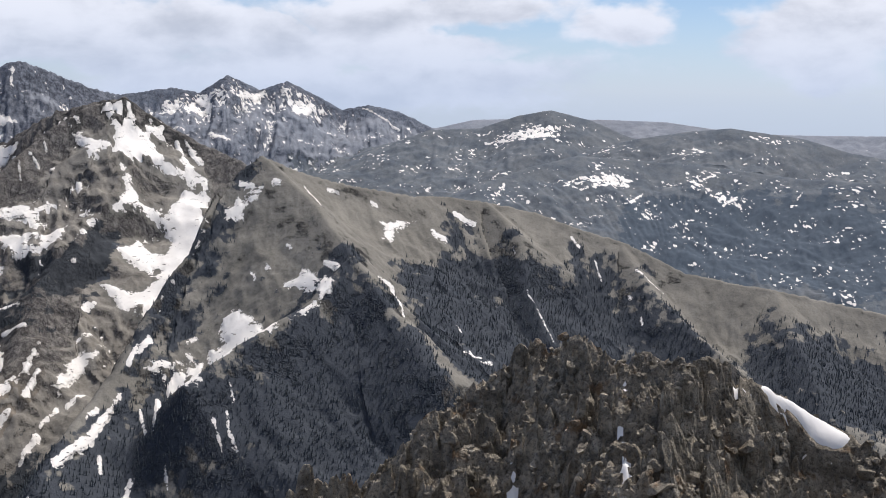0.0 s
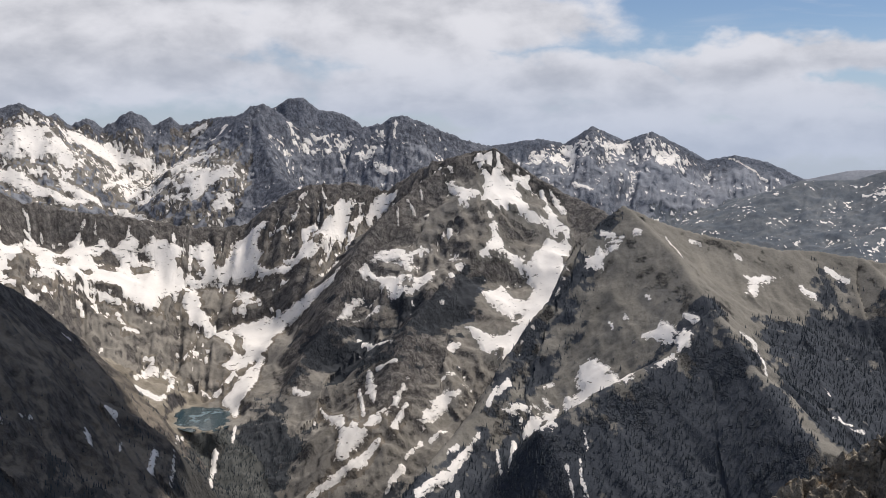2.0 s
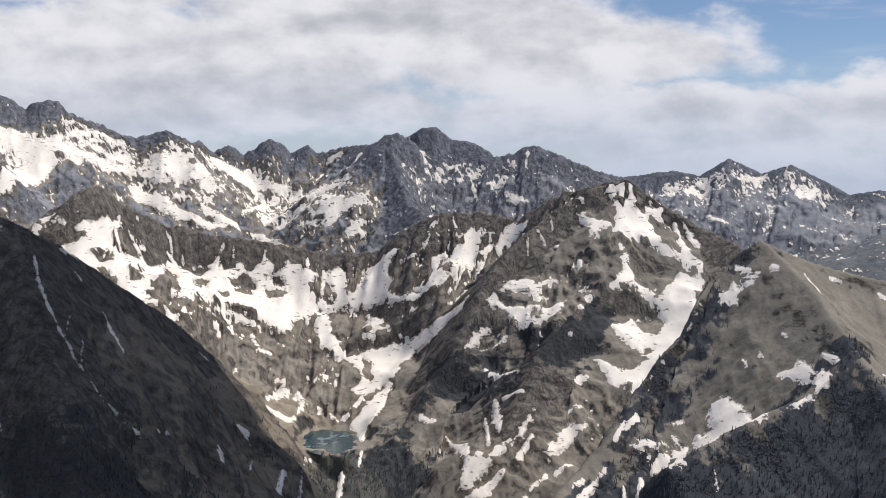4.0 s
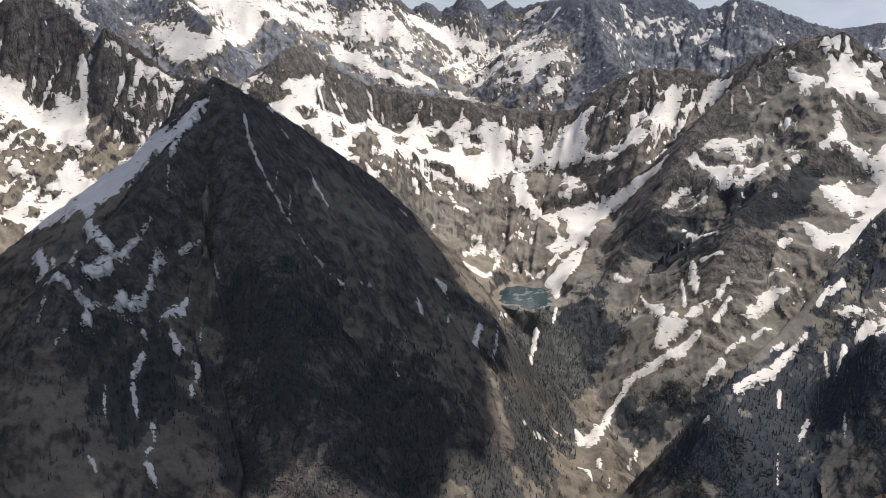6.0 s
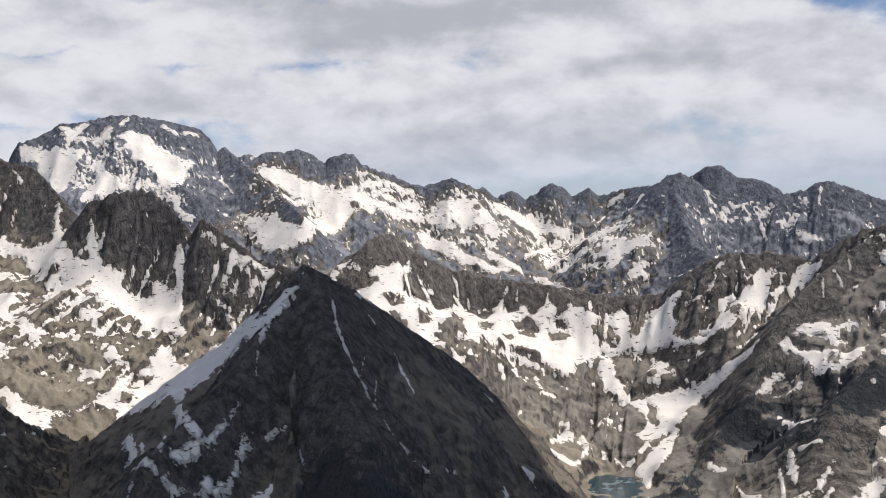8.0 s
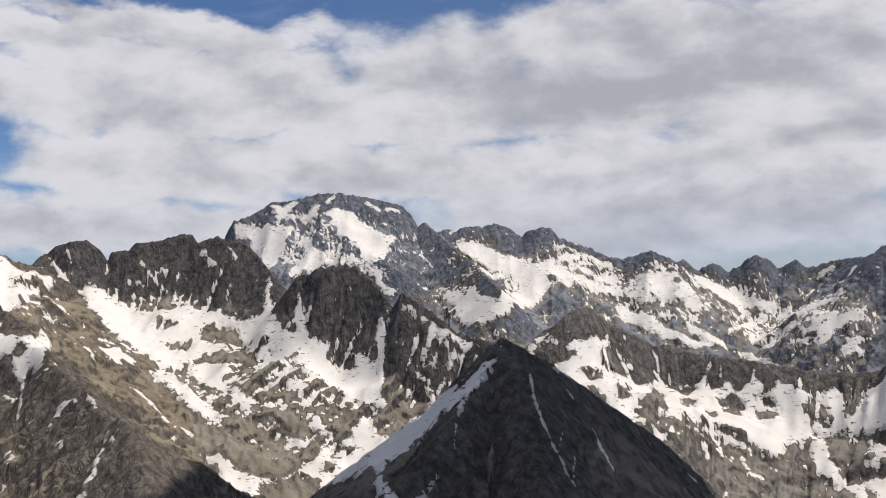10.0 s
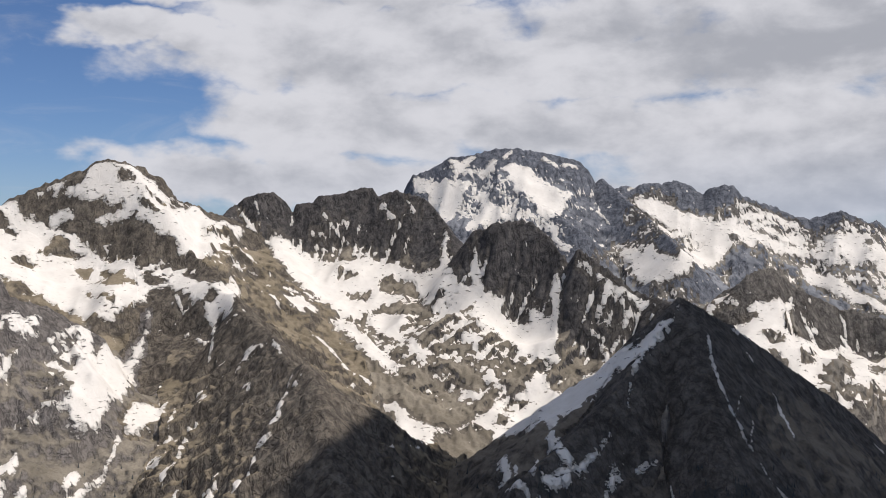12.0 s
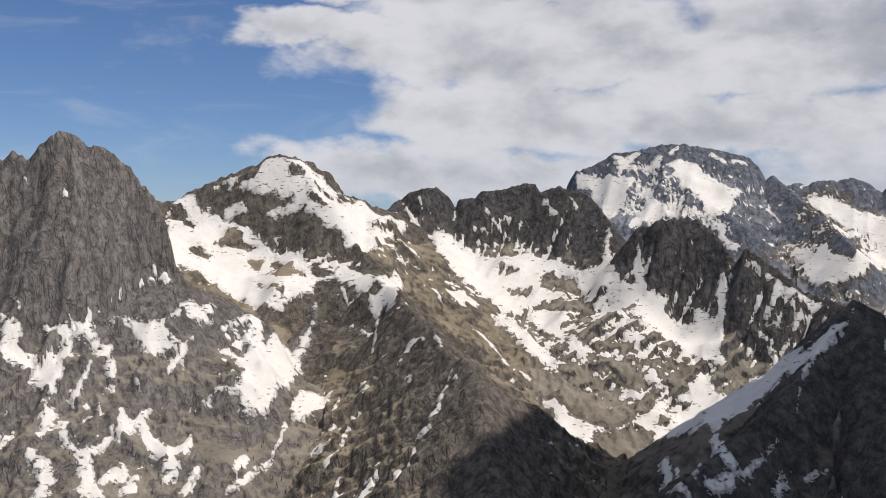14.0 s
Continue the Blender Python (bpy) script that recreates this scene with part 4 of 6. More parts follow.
bank((-38.45, 3848), (-37.61, 3809), (-36.51, 3790), (-36.24, 3753), (-37.07, 3753), (-37.62, 3772), (-38.17, 3781))
bare((-45.63, 3906), (-44.6, 3945), (-44.46, 3906), (-45.34, 3848))
# the couloir and snow beside the dark pyramid
bank((-56.91, 2171), (-55.83, 2192), (-54.74, 2225), (-54.05, 2237), (-53.35, 1640), (-52.79, 2299), (-52.23, 2311), (-51.79, 2334), (-51.36, 2351), (-50.79, 1588), (-50.22, 1568), (-49.58, 1584), (-49.4, 2381), (-49.65, 1568), (-49.95, 1557), (-50.46, 1553), (-50.96, 1560), (-51.69, 1560), (-51.42, 1541), (-52.0, 1533), (-52.57, 1507), (-53.43, 1492), (-54.12, 1511), (-54.29, 1473), (-54.82, 1499), (-55.64, 1530), (-55.89, 1592), (-55.35, 1549), (-56.16, 1600), (-56.97, 1649))
lay(BANK, (-47.97, 1588, 3.3), (-48.51, 1564, 4.9), (-48.96, 1541, 8.1), (-49.69, 1518, 12.7), (-50.29, 1481, 7.7))
lay(BANK, (-51.42, 1541, 6.4), (-52.45, 1492, 3.9))
lay(BANK, (-50.83, 2411, 12.6), (-50.6, 2387, 17.5), (-50.34, 2381, 14.9))
lay(BANK, (-52.02, 2363, 7.4), (-51.65, 2340, 14.7))
bank((-52.61, 2417), (-52.0, 2411), (-51.39, 2405), (-51.36, 2393), (-52.23, 2399))
bank((-53.38, 2497), (-52.87, 2478), (-52.37, 2460), (-51.46, 2441), (-50.8, 2429), (-50.18, 2429), (-49.57, 2429), (-49.11, 2399), (-50.13, 2423), (-50.94, 2423), (-51.47, 2435), (-52.0, 2441), (-52.76, 2466), (-53.32, 2478))
bank((-54.72, 2560), (-54.24, 2528), (-53.62, 2509), (-54.03, 2534), (-54.51, 2547), (-54.86, 2566))
lay(BANK, (-54.19, 2503, 6.5), (-54.38, 2484, 20.8), (-54.32, 2453, 28.2))
lay(BANK, (-57.07, 1473, 15.4), (-56.49, 1303, 13.6), (-55.67, 1278, 4.0))
lay(BANK, (-56.43, 1440, 6.0), (-55.51, 1307, 7.5), (-55.27, 1426, 6.0))
bank((-54.91, 1300), (-54.14, 1323), (-53.58, 1333), (-52.75, 1343), (-52.58, 1333), (-53.36, 1317), (-54.2, 1300))
lay(BANK, (-54.45, 1455, 15.2), (-54.09, 1343, 10.5), (-53.59, 1333, 10.5))
lay(BANK, (-51.43, 1387, 4.4), (-52.31, 1357, 7.1), (-53.04, 1333, 7.0))
bank((-55.39, 1274), (-55.12, 1278), (-54.82, 1271), (-53.74, 1278), (-53.28, 1297), (-53.01, 1297), (-52.77, 1287), (-52.18, 1300), (-51.73, 1313), (-51.69, 1336), (-51.23, 1360), (-50.74, 1370), (-51.12, 1346), (-51.37, 1326), (-51.61, 1300), (-52.07, 1287), (-53.21, 1271), (-52.76, 1265), (-53.49, 1268), (-54.3, 1268), (-54.85, 1259), (-54.71, 1243), (-55.15, 1249), (-54.99, 1259))
lay(BANK, (-50.11, 1370, 4.3), (-49.67, 1374, 5.7), (-49.02, 1381, 4.3))
bank((-51.31, 1278), (-50.65, 1300), (-49.78, 1313), (-49.44, 1307), (-50.1, 1287), (-50.83, 1278))
lay(BANK, (-50.72, 1265, 6.6), (-50.46, 1252, 10.5))
lay(BANK, (-52.15, 1255, 6.6), (-51.94, 1249, 2.6))
lay(BANK, (-52.2, 1231, 3.9), (-52.67, 1209, 7.6), (-52.86, 1185, 5.0), (-52.72, 1150, 2.4))
lay(BANK, (-50.12, 1249, 2.6), (-49.35, 1231, 4.5), (-49.83, 1200, 7.5), (-49.86, 1182, 3.1))
lay(BANK, (-54.32, 1188, 2.5), (-54.36, 1145, 3.0))
lay(BANK, (-51.97, 1150, 4.8), (-51.92, 1119, 4.7), (-52.39, 1105, 4.6))
lay(BANK, (-52.32, 1091, 8.0), (-51.92, 1075, 3.4))
lay(BANK, (-48.32, 1360, 2.8), (-48.14, 1340, 2.8))
lay(BANK, (-56.97, 1278, 5.3), (-57.3, 1262, 5.3))
lay(BANK, (-56.0, 1237, 3.2), (-56.58, 1228, 2.6))
lay(BANK, (-49.18, 1278, 2.7), (-49.23, 1259, 2.6))
lay(BANK, (-55.33, 1100, 2.9), (-54.96, 1083, 2.8))
lay(BANK, (-46.47, 1557, 4.1), (-46.31, 1511, 6.3), (-45.91, 1477, 5.4), (-45.36, 1451, 4.6), (-44.67, 1412, 4.4), (-44.24, 1408, 2.9))
lay(BANK, (-44.76, 1499, 3.9), (-45.08, 1448, 3.0))
lay(BANK, (-44.21, 1473, 3.1), (-44.32, 1412, 3.7))
lay(BANK, (-43.23, 1584, 3.3), (-42.87, 1560, 4.1), (-42.23, 1526, 4.8))
lay(BANK, (-43.87, 1398, 2.2), (-43.23, 1387, 2.9), (-42.35, 1377, 3.6), (-41.39, 1374, 2.9))
lay(BANK, (-50.41, 1462, 3.1), (-50.52, 1433, 3.0))
lay(BANK, (-44.56, 1640, 4.3), (-44.28, 1612, 4.2))
lay(BANK, (-40.53, 1415, 3.0), (-40.08, 1437, 4.5))
lay(BANK, (-36.46, 1592, 5.8), (-36.02, 1588, 10.0))
lay(BANK, (-37.41, 1499, 11.0), (-37.16, 1462, 6.9))
lay(BANK, (-33.96, 1576, 6.6), (-34.25, 1514, 9.5))
lay(BANK, (-35.7, 1545, 3.2), (-35.79, 1514, 4.0))
lay(BANK, (-38.87, 1326, 2.8), (-38.56, 1313, 2.7))
# the cirque
lay(BANK, (-47.34, 1620, 8.5), (-46.35, 2822, 20.7), (-45.64, 2808, 23.5), (-45.02, 2780, 8.7))
bank((-45.45, 1669), (-45.1, 2739), (-44.53, 2732), (-44.09, 2746), (-44.65, 2766), (-44.0, 2787), (-43.35, 2808), (-42.19, 2858), (-42.49, 2808), (-42.65, 2725), (-41.92, 2711), (-41.33, 2829), (-41.05, 2808), (-40.16, 2850), (-39.71, 2894), (-39.12, 2858), (-38.38, 2850), (-37.78, 2908), (-37.19, 2886), (-36.29, 2908), (-35.84, 2894), (-35.1, 2930), (-34.35, 2908), (-33.9, 2930), (-32.7, 2908), (-32.09, 2908), (-31.21, 2945), (-30.76, 2923), (-30.73, 2836), (-29.99, 2865), (-29.72, 2930), (-28.99, 2915), (-28.28, 2908), (-27.98, 2879), (-28.33, 2865), (-28.68, 2843), (-28.22, 2801), (-28.64, 2794), (-27.89, 2739), (-26.72, 2718), (-26.16, 2766), (-26.35, 2808), (-25.63, 2822), (-25.33, 2794), (-25.06, 2815), (-24.64, 2829), (-24.8, 2850), (-24.25, 2886), (-23.66, 2872), (-22.81, 2872), (-21.98, 2901), (-21.14, 2858), (-21.51, 2829), (-22.47, 2850), (-22.74, 2829), (-23.86, 2780), (-24.7, 2746), (-25.55, 2691), (-26.41, 2684), (-27.58, 2711), (-28.76, 2759), (-29.95, 2794), (-31.0, 2801), (-31.75, 2801), (-32.21, 2808), (-32.5, 2773), (-33.55, 2739), (-33.85, 2684), (-34.76, 2671), (-35.06, 2698), (-35.67, 2705), (-36.88, 2718), (-37.63, 2691), (-38.38, 2664), (-39.13, 2618), (-39.88, 2599), (-41.06, 2592), (-41.95, 1786), (-42.53, 2599), (-43.4, 2618), (-44.26, 1712), (-44.98, 1669))
bare((-41.35, 2631), (-40.46, 2631), (-39.57, 2752), (-39.37, 2631), (-40.32, 2579), (-41.06, 2592))
bare((-41.79, 2644), (-41.17, 2698), (-41.35, 2638), (-41.82, 2605))
bare((-36.89, 2843), (-35.99, 2886), (-35.51, 2865), (-35.83, 2801), (-36.58, 2808))
bare((-35.09, 2886), (-34.34, 2901), (-33.82, 2872), (-34.18, 2829), (-34.93, 2836))
bare((-32.75, 2865), (-32.09, 2894), (-31.26, 2843), (-31.61, 2822), (-32.37, 2829))
bare((-43.67, 2664), (-43.09, 2691), (-42.8, 2651), (-43.39, 2651))
bare((-38.68, 2829), (-37.93, 2815), (-38.08, 2780), (-38.62, 2739))
lay(BANK, (-39.77, 2886, 9.1), (-39.91, 2930, 7.7), (-40.15, 2945, 4.6))
lay(BANK, (-39.24, 2894, 7.6), (-39.32, 2930, 6.1))
lay(BANK, (-41.48, 2829, 8.9), (-41.91, 2850, 7.5), (-41.42, 2937, 7.7))
lay(BANK, (-37.64, 2901, 9.1), (-37.19, 2945, 7.7), (-37.34, 2967, 4.7))
lay(BANK, (-36.66, 2945, 6.2), (-36.71, 2915, 6.1))
lay(BANK, (-35.1, 2923, 7.6), (-35.02, 2952, 4.6))
lay(BANK, (-26.93, 2822, 8.9), (-26.67, 2836, 11.9), (-26.27, 2901, 12.1), (-25.81, 2923, 6.1))
lay(BANK, (-24.94, 2843, 8.9), (-25.23, 2930, 6.1))
lay(BANK, (-27.95, 2843, 7.4), (-27.08, 2822, 8.9))
bank((-42.01, 3916), (-41.44, 3916), (-40.42, 3838), (-39.55, 3819), (-38.67, 3753), (-37.93, 3762), (-37.19, 3762), (-36.84, 3753), (-38.08, 3725), (-39.26, 3790), (-40.14, 3772), (-41.01, 3819), (-41.73, 3848))
bank((-35.86, 3781), (-35.11, 3781), (-33.92, 3633), (-32.96, 3543), (-33.62, 2974), (-34.51, 2959), (-35.41, 3762))
lay(BANK, (-40.83, 2554, 10.7), (-39.88, 2528, 14.5), (-38.62, 2586, 5.4))
lay(BANK, (-38.68, 2605, 8.2), (-37.18, 2698, 11.3), (-35.61, 2684, 8.4))
lay(BANK, (-35.72, 2651, 11.1), (-35.35, 2586, 16.2), (-34.8, 2592, 8.1))
lay(BANK, (-38.39, 1850, 3.9), (-38.08, 1854, 4.9))
lay(BANK, (-36.88, 2651, 5.5), (-36.27, 2618, 8.2))
lay(BANK, (-34.12, 2509, 13.1), (-34.11, 2472, 28.4), (-34.93, 2345, 9.8))
lay(BANK, (-34.86, 2311, 16.9), (-33.78, 2288, 14.4), (-32.8, 2340, 7.3))
bank((-32.5, 2773), (-31.75, 2801), (-31.43, 2705), (-31.11, 2671), (-30.64, 2631), (-29.58, 2644), (-28.91, 2644), (-28.25, 2644), (-27.78, 2625), (-27.5, 2625), (-26.92, 2612), (-26.34, 2605), (-25.77, 2599), (-25.2, 2579), (-24.29, 2547), (-24.61, 2516), (-25.45, 2547), (-26.02, 2541), (-26.59, 2554), (-27.17, 2573), (-27.75, 2541), (-28.18, 2478), (-28.92, 2472), (-30.12, 2441), (-30.5, 2472), (-30.0, 2509), (-30.17, 2573), (-30.63, 2605), (-31.7, 2651), (-32.33, 2691))
bare((-29.88, 2625), (-29.42, 2586), (-29.36, 2503), (-29.85, 2516))
lay(BANK, (-29.91, 2678, 8.4), (-29.32, 2678, 22.4), (-28.88, 2718, 8.5))
bank((-30.54, 2340), (-29.8, 2393), (-29.21, 2441), (-28.69, 2478), (-28.18, 2478), (-28.6, 2417), (-29.17, 2293), (-29.61, 2259), (-29.9, 2209), (-30.28, 2293))
lay(BANK, (-29.82, 2441, 11.5), (-30.56, 2387, 10.0))
lay(BANK, (-33.34, 2478, 10.4), (-33.02, 2453, 18.0), (-33.32, 2316, 6.1))
lay(BANK, (-32.25, 2435, 7.6), (-31.25, 2369, 9.9))
lay(BANK, (-31.98, 2547, 13.3), (-32.43, 2516, 10.5))
lay(BANK, (-29.89, 2165, 5.7), (-30.02, 2117, 5.5))
lay(BANK, (-26.73, 2231, 8.2), (-25.97, 2220, 7.0))
# the snow peak
bank((-17.28, 2815), (-16.64, 2794), (-15.86, 2801), (-15.61, 2794), (-15.78, 2773), (-15.6, 2739), (-15.15, 2725), (-14.71, 2705), (-14.12, 2638), (-13.42, 2631), (-13.08, 2618), (-13.93, 2612), (-14.74, 2618), (-15.3, 2625), (-16.13, 2618), (-16.83, 2644), (-17.37, 2644), (-17.47, 2618), (-17.97, 2618), (-18.07, 2671), (-18.71, 2718), (-18.25, 2718), (-17.54, 2684), (-16.72, 2664), (-16.63, 2698), (-16.82, 2752), (-17.12, 2773))
bare((-16.68, 2780), (-16.37, 2725), (-16.71, 2739))
bare((-16.14, 2787), (-15.89, 2752), (-16.16, 2746))
bank((-23.47, 2472), (-22.89, 2490), (-22.29, 2472), (-21.42, 2466), (-20.28, 2447), (-19.46, 2453), (-19.09, 2460), (-19.29, 2411), (-19.96, 2393), (-20.79, 2387), (-21.65, 2399), (-22.1, 2435), (-22.27, 2447), (-23.01, 2466))
bank((-22.41, 2516), (-21.23, 2547), (-20.65, 2522), (-19.96, 2541), (-19.5, 2528), (-19.66, 2528), (-20.35, 2509), (-20.6, 2484), (-20.03, 2490), (-20.43, 2447), (-21.04, 2490), (-21.62, 2503), (-22.53, 2497))
bank((-24.42, 2369), (-23.96, 2411), (-23.39, 2423), (-22.94, 2435), (-23.08, 2423), (-23.5, 2405), (-23.63, 2387), (-23.04, 2381), (-22.63, 2393), (-22.01, 2399), (-22.19, 2381), (-22.88, 2369), (-23.76, 2381))
bank((-16.37, 2612), (-16.0, 2573), (-15.72, 2547), (-15.4, 2516), (-14.84, 2516), (-14.27, 2490), (-13.8, 2534), (-13.2, 2579), (-12.66, 2573), (-12.1, 2605), (-12.03, 2566), (-12.38, 2484), (-12.14, 1790), (-12.7, 1759), (-13.15, 1733), (-13.51, 1720), (-13.73, 1703), (-14.35, 1682), (-14.68, 1657), (-15.57, 2181), (-16.46, 2181), (-16.88, 2231), (-17.7, 2288), (-17.0, 2282), (-16.13, 2253), (-15.32, 2259), (-14.67, 2282), (-15.67, 2328), (-16.41, 2357), (-16.87, 2387), (-16.04, 2405), (-15.65, 2447), (-15.07, 2399), (-14.37, 2381), (-13.88, 2423), (-14.21, 2460), (-14.79, 2484), (-15.5, 2497), (-16.45, 2472), (-16.99, 2460), (-16.64, 2490), (-16.12, 2534), (-16.31, 2560))
bare((-15.05, 2334), (-14.46, 2322), (-14.87, 2299))
bank((-18.65, 2405), (-17.95, 2453), (-17.49, 2460), (-17.78, 2435), (-18.31, 2417))
bank((-18.99, 2829), (-18.32, 2759), (-18.29, 2746), (-18.83, 2746))
lay(BANK, (-15.05, 2746, 8.6), (-14.37, 2752, 20.2), (-14.27, 2773, 7.3))
lay(BANK, (-13.6, 2732, 8.6), (-13.23, 2671, 19.6), (-12.77, 2618, 30.1), (-12.23, 2605, 13.6))
lay(BANK, (-13.16, 2732, 8.6), (-12.84, 2698, 19.8), (-12.41, 2664, 13.9))
lay(BANK, (-23.33, 2334, 7.3), (-22.24, 2276, 9.5), (-21.52, 2237, 4.7))
lay(BANK, (-21.43, 2829, 5.9), (-21.17, 2599, 5.4))
lay(BANK, (-20.84, 2678, 5.6), (-20.33, 2644, 6.9))
lay(BANK, (-20.04, 2711, 4.3), (-19.91, 2684, 5.6))
lay(BANK, (-19.08, 2322, 4.9), (-18.78, 2322, 4.9))
lay(BANK, (-18.46, 2214, 11.6), (-17.92, 2225, 11.6))
lay(BANK, (-22.31, 2187, 6.9), (-21.3, 2149, 6.7))
bank((-24.92, 2128), (-24.26, 2096), (-23.93, 1999), (-23.65, 2029), (-23.18, 1989), (-22.61, 2014), (-21.61, 2034), (-21.14, 2070), (-20.67, 2112), (-20.46, 2106), (-20.81, 2070), (-21.16, 2029), (-22.15, 1999), (-23.0, 1969), (-23.71, 1949), (-24.14, 1930), (-24.74, 1935), (-24.48, 1964), (-24.37, 2004))
lay(BANK, (-25.4, 2181, 4.6), (-24.55, 2085, 8.7))
lay(BANK, (-22.74, 2192, 9.2), (-22.68, 2122, 22.2), (-22.5, 2054, 6.4))
lay(BANK, (-23.28, 2165, 5.7), (-23.06, 2029, 8.5))
lay(BANK, (-22.23, 1959, 10.2), (-23.52, 1925, 8.1), (-25.0, 1906, 10.0), (-25.74, 1896, 11.9), (-26.46, 1868, 5.9), (-26.89, 1850, 13.5), (-27.33, 1686, 30.0), (-27.77, 1640, 24.0))
lay(BANK, (-27.32, 1674, 29.8), (-28.24, 1645, 18.9), (-28.64, 1695, 4.4))
bank((-20.24, 2004), (-19.54, 2039), (-18.72, 2096), (-18.0, 2091), (-17.27, 2128), (-17.86, 2080), (-18.39, 2060), (-19.21, 2024), (-19.81, 1994))
lay(BANK, (-20.12, 1374, 10.1), (-19.27, 1401, 13.2), (-18.42, 1426, 10.4), (-17.62, 1466, 6.1), (-16.79, 1507, 4.7))
lay(BANK, (-21.79, 1878, 5.9), (-20.95, 1911, 9.0))
lay(BANK, (-20.78, 1930, 4.0), (-19.94, 1969, 6.2))
lay(BANK, (-21.44, 1979, 10.4), (-20.72, 2034, 9.6))
lay(BANK, (-19.42, 1974, 5.2), (-18.58, 1999, 5.2))
lay(BANK, (-18.78, 2128, 5.6), (-18.09, 2144, 5.6))
lay(BANK, (-18.51, 1462, 4.6), (-17.95, 1477, 4.6))
lay(BANK, (-23.51, 1916, 6.0), (-22.91, 1925, 6.0))
bank((-14.88, 1557), (-14.31, 1576), (-13.38, 1588), (-13.17, 1584), (-13.6, 1576), (-14.14, 1564))
bank((-13.7, 1423), (-13.29, 1568), (-12.58, 1572), (-12.73, 1423), (-13.5, 1405))
lay(BANK, (-15.8, 1576, 4.1), (-15.24, 1600, 9.2))
lay(BANK, (-32.66, 2133, 6.7), (-33.1, 1572, 6.6), (-33.32, 1503, 5.5))
lay(BANK, (-30.94, 2101, 13.2), (-31.07, 2044, 10.7), (-31.25, 1690, 10.6), (-31.42, 1661, 4.3))
lay(BANK, (-31.5, 1455, 6.1), (-30.94, 1462, 7.6), (-30.36, 1496, 3.9))
lay(BANK, (-30.01, 1661, 3.5), (-29.52, 1661, 5.2))
lay(BANK, (-28.19, 1503, 12.6), (-27.7, 1430, 5.2))
lay(BANK, (-27.32, 1560, 9.0), (-27.15, 1492, 4.7))
lay(BANK, (-26.66, 1470, 3.1), (-26.73, 1444, 3.0))
lay(BANK, (-25.25, 1773, 4.6), (-25.67, 1624, 5.1))
lay(BANK, (-14.89, 1514, 7.9), (-15.14, 1408, 5.2))
lay(BANK, (-11.33, 1387, 2.9), (-11.22, 1360, 4.3), (-10.82, 1346, 3.5))
lay(BANK, (-16.44, 1370, 7.2), (-16.73, 1353, 5.7))
lay(BANK, (-17.77, 1317, 2.8), (-17.72, 1287, 2.0))
lay(BANK, (-14.62, 1353, 5.7), (-14.52, 1333, 2.8))
lay(BANK, (-17.9, 1405, 5.9), (-17.95, 1387, 4.4))
lay(BANK, (-21.52, 1323, 4.2), (-21.8, 1323, 4.2))
# the grassy peak
bank((-11.23, 1808), (-10.53, 1827), (-10.03, 1808), (-10.51, 1790), (-11.08, 1799))
bank((-10.21, 1831), (-9.34, 1827), (-9.5, 1804), (-9.94, 1808))
lay(BANK, (-10.46, 1850, 4.8), (-9.75, 1840, 4.8))
lay(BANK, (-8.67, 1836, 7.7), (-8.35, 1831, 6.7))
bank((-8.38, 1653), (-7.5, 1649), (-7.22, 1661), (-6.64, 1645), (-6.33, 1616), (-6.05, 1616), (-5.41, 1596), (-5.6, 1584), (-6.16, 1564), (-6.88, 1545), (-8.04, 1522), (-8.91, 1499), (-9.65, 1488), (-10.39, 1477), (-11.27, 1451), (-12.02, 1455), (-12.15, 1592), (-11.29, 1592), (-11.62, 1608), (-11.46, 1632), (-10.86, 1632), (-9.97, 1616), (-9.51, 1596), (-8.33, 1518), (-7.17, 1549), (-6.46, 1572), (-6.47, 1612), (-7.2, 1624), (-8.08, 1645))
lay(BANK, (-6.07, 1653, 5.2), (-5.4, 1628, 7.7))
lay(BANK, (-14.34, 1545, 12.9), (-13.62, 1557, 9.8))
bank((-15.58, 1557), (-14.6, 1572), (-13.79, 1584), (-14.29, 1564), (-15.2, 1549))
lay(BANK, (-15.89, 1588, 4.2), (-16.28, 1557, 7.3))
lay(BANK, (-7.1, 1892, 4.0), (-6.45, 1864, 4.9), (-5.8, 1773, 2.8))
bank((-3.03, 1836), (-2.72, 1906), (-2.17, 1925), (-1.01, 1949), (-1.34, 1935), (-2.16, 1906), (-2.55, 1854))
lay(BANK, (-3.06, 1896, 5.0), (-2.3, 1906, 8.0))
lay(BANK, (1.17, 2009, 6.3), (1.96, 1999, 7.3))
lay(BANK, (-0.11, 1930, 10.1), (0.39, 1925, 9.1))
lay(BANK, (-3.25, 1640, 3.4), (-2.47, 1645, 6.0), (-1.81, 1568, 4.1))
lay(BANK, (-9.93, 1686, 4.4), (-9.77, 1674, 4.4))
lay(BANK, (-9.13, 1686, 4.4), (-8.92, 1682, 3.5))
lay(BANK, (-8.04, 1716, 4.5), (-7.83, 1712, 3.6))
lay(BANK, (-5.83, 1920, 5.0), (-5.31, 1930, 4.0))
lay(BANK, (-3.51, 1940, 6.1), (-3.26, 1940, 4.1))
lay(BANK, (-1.39, 1999, 5.2), (-0.98, 2009, 4.2))
lay(BANK, (-13.31, 1608, 4.2), (-12.86, 1612, 4.2))
lay(BANK, (-15.8, 1492, 3.9), (-15.6, 1419, 5.9))
lay(BANK, (-12.04, 1374, 4.3), (-11.64, 1346, 3.5))
lay(BANK, (-11.1, 1419, 3.7), (-10.93, 1405, 2.9))
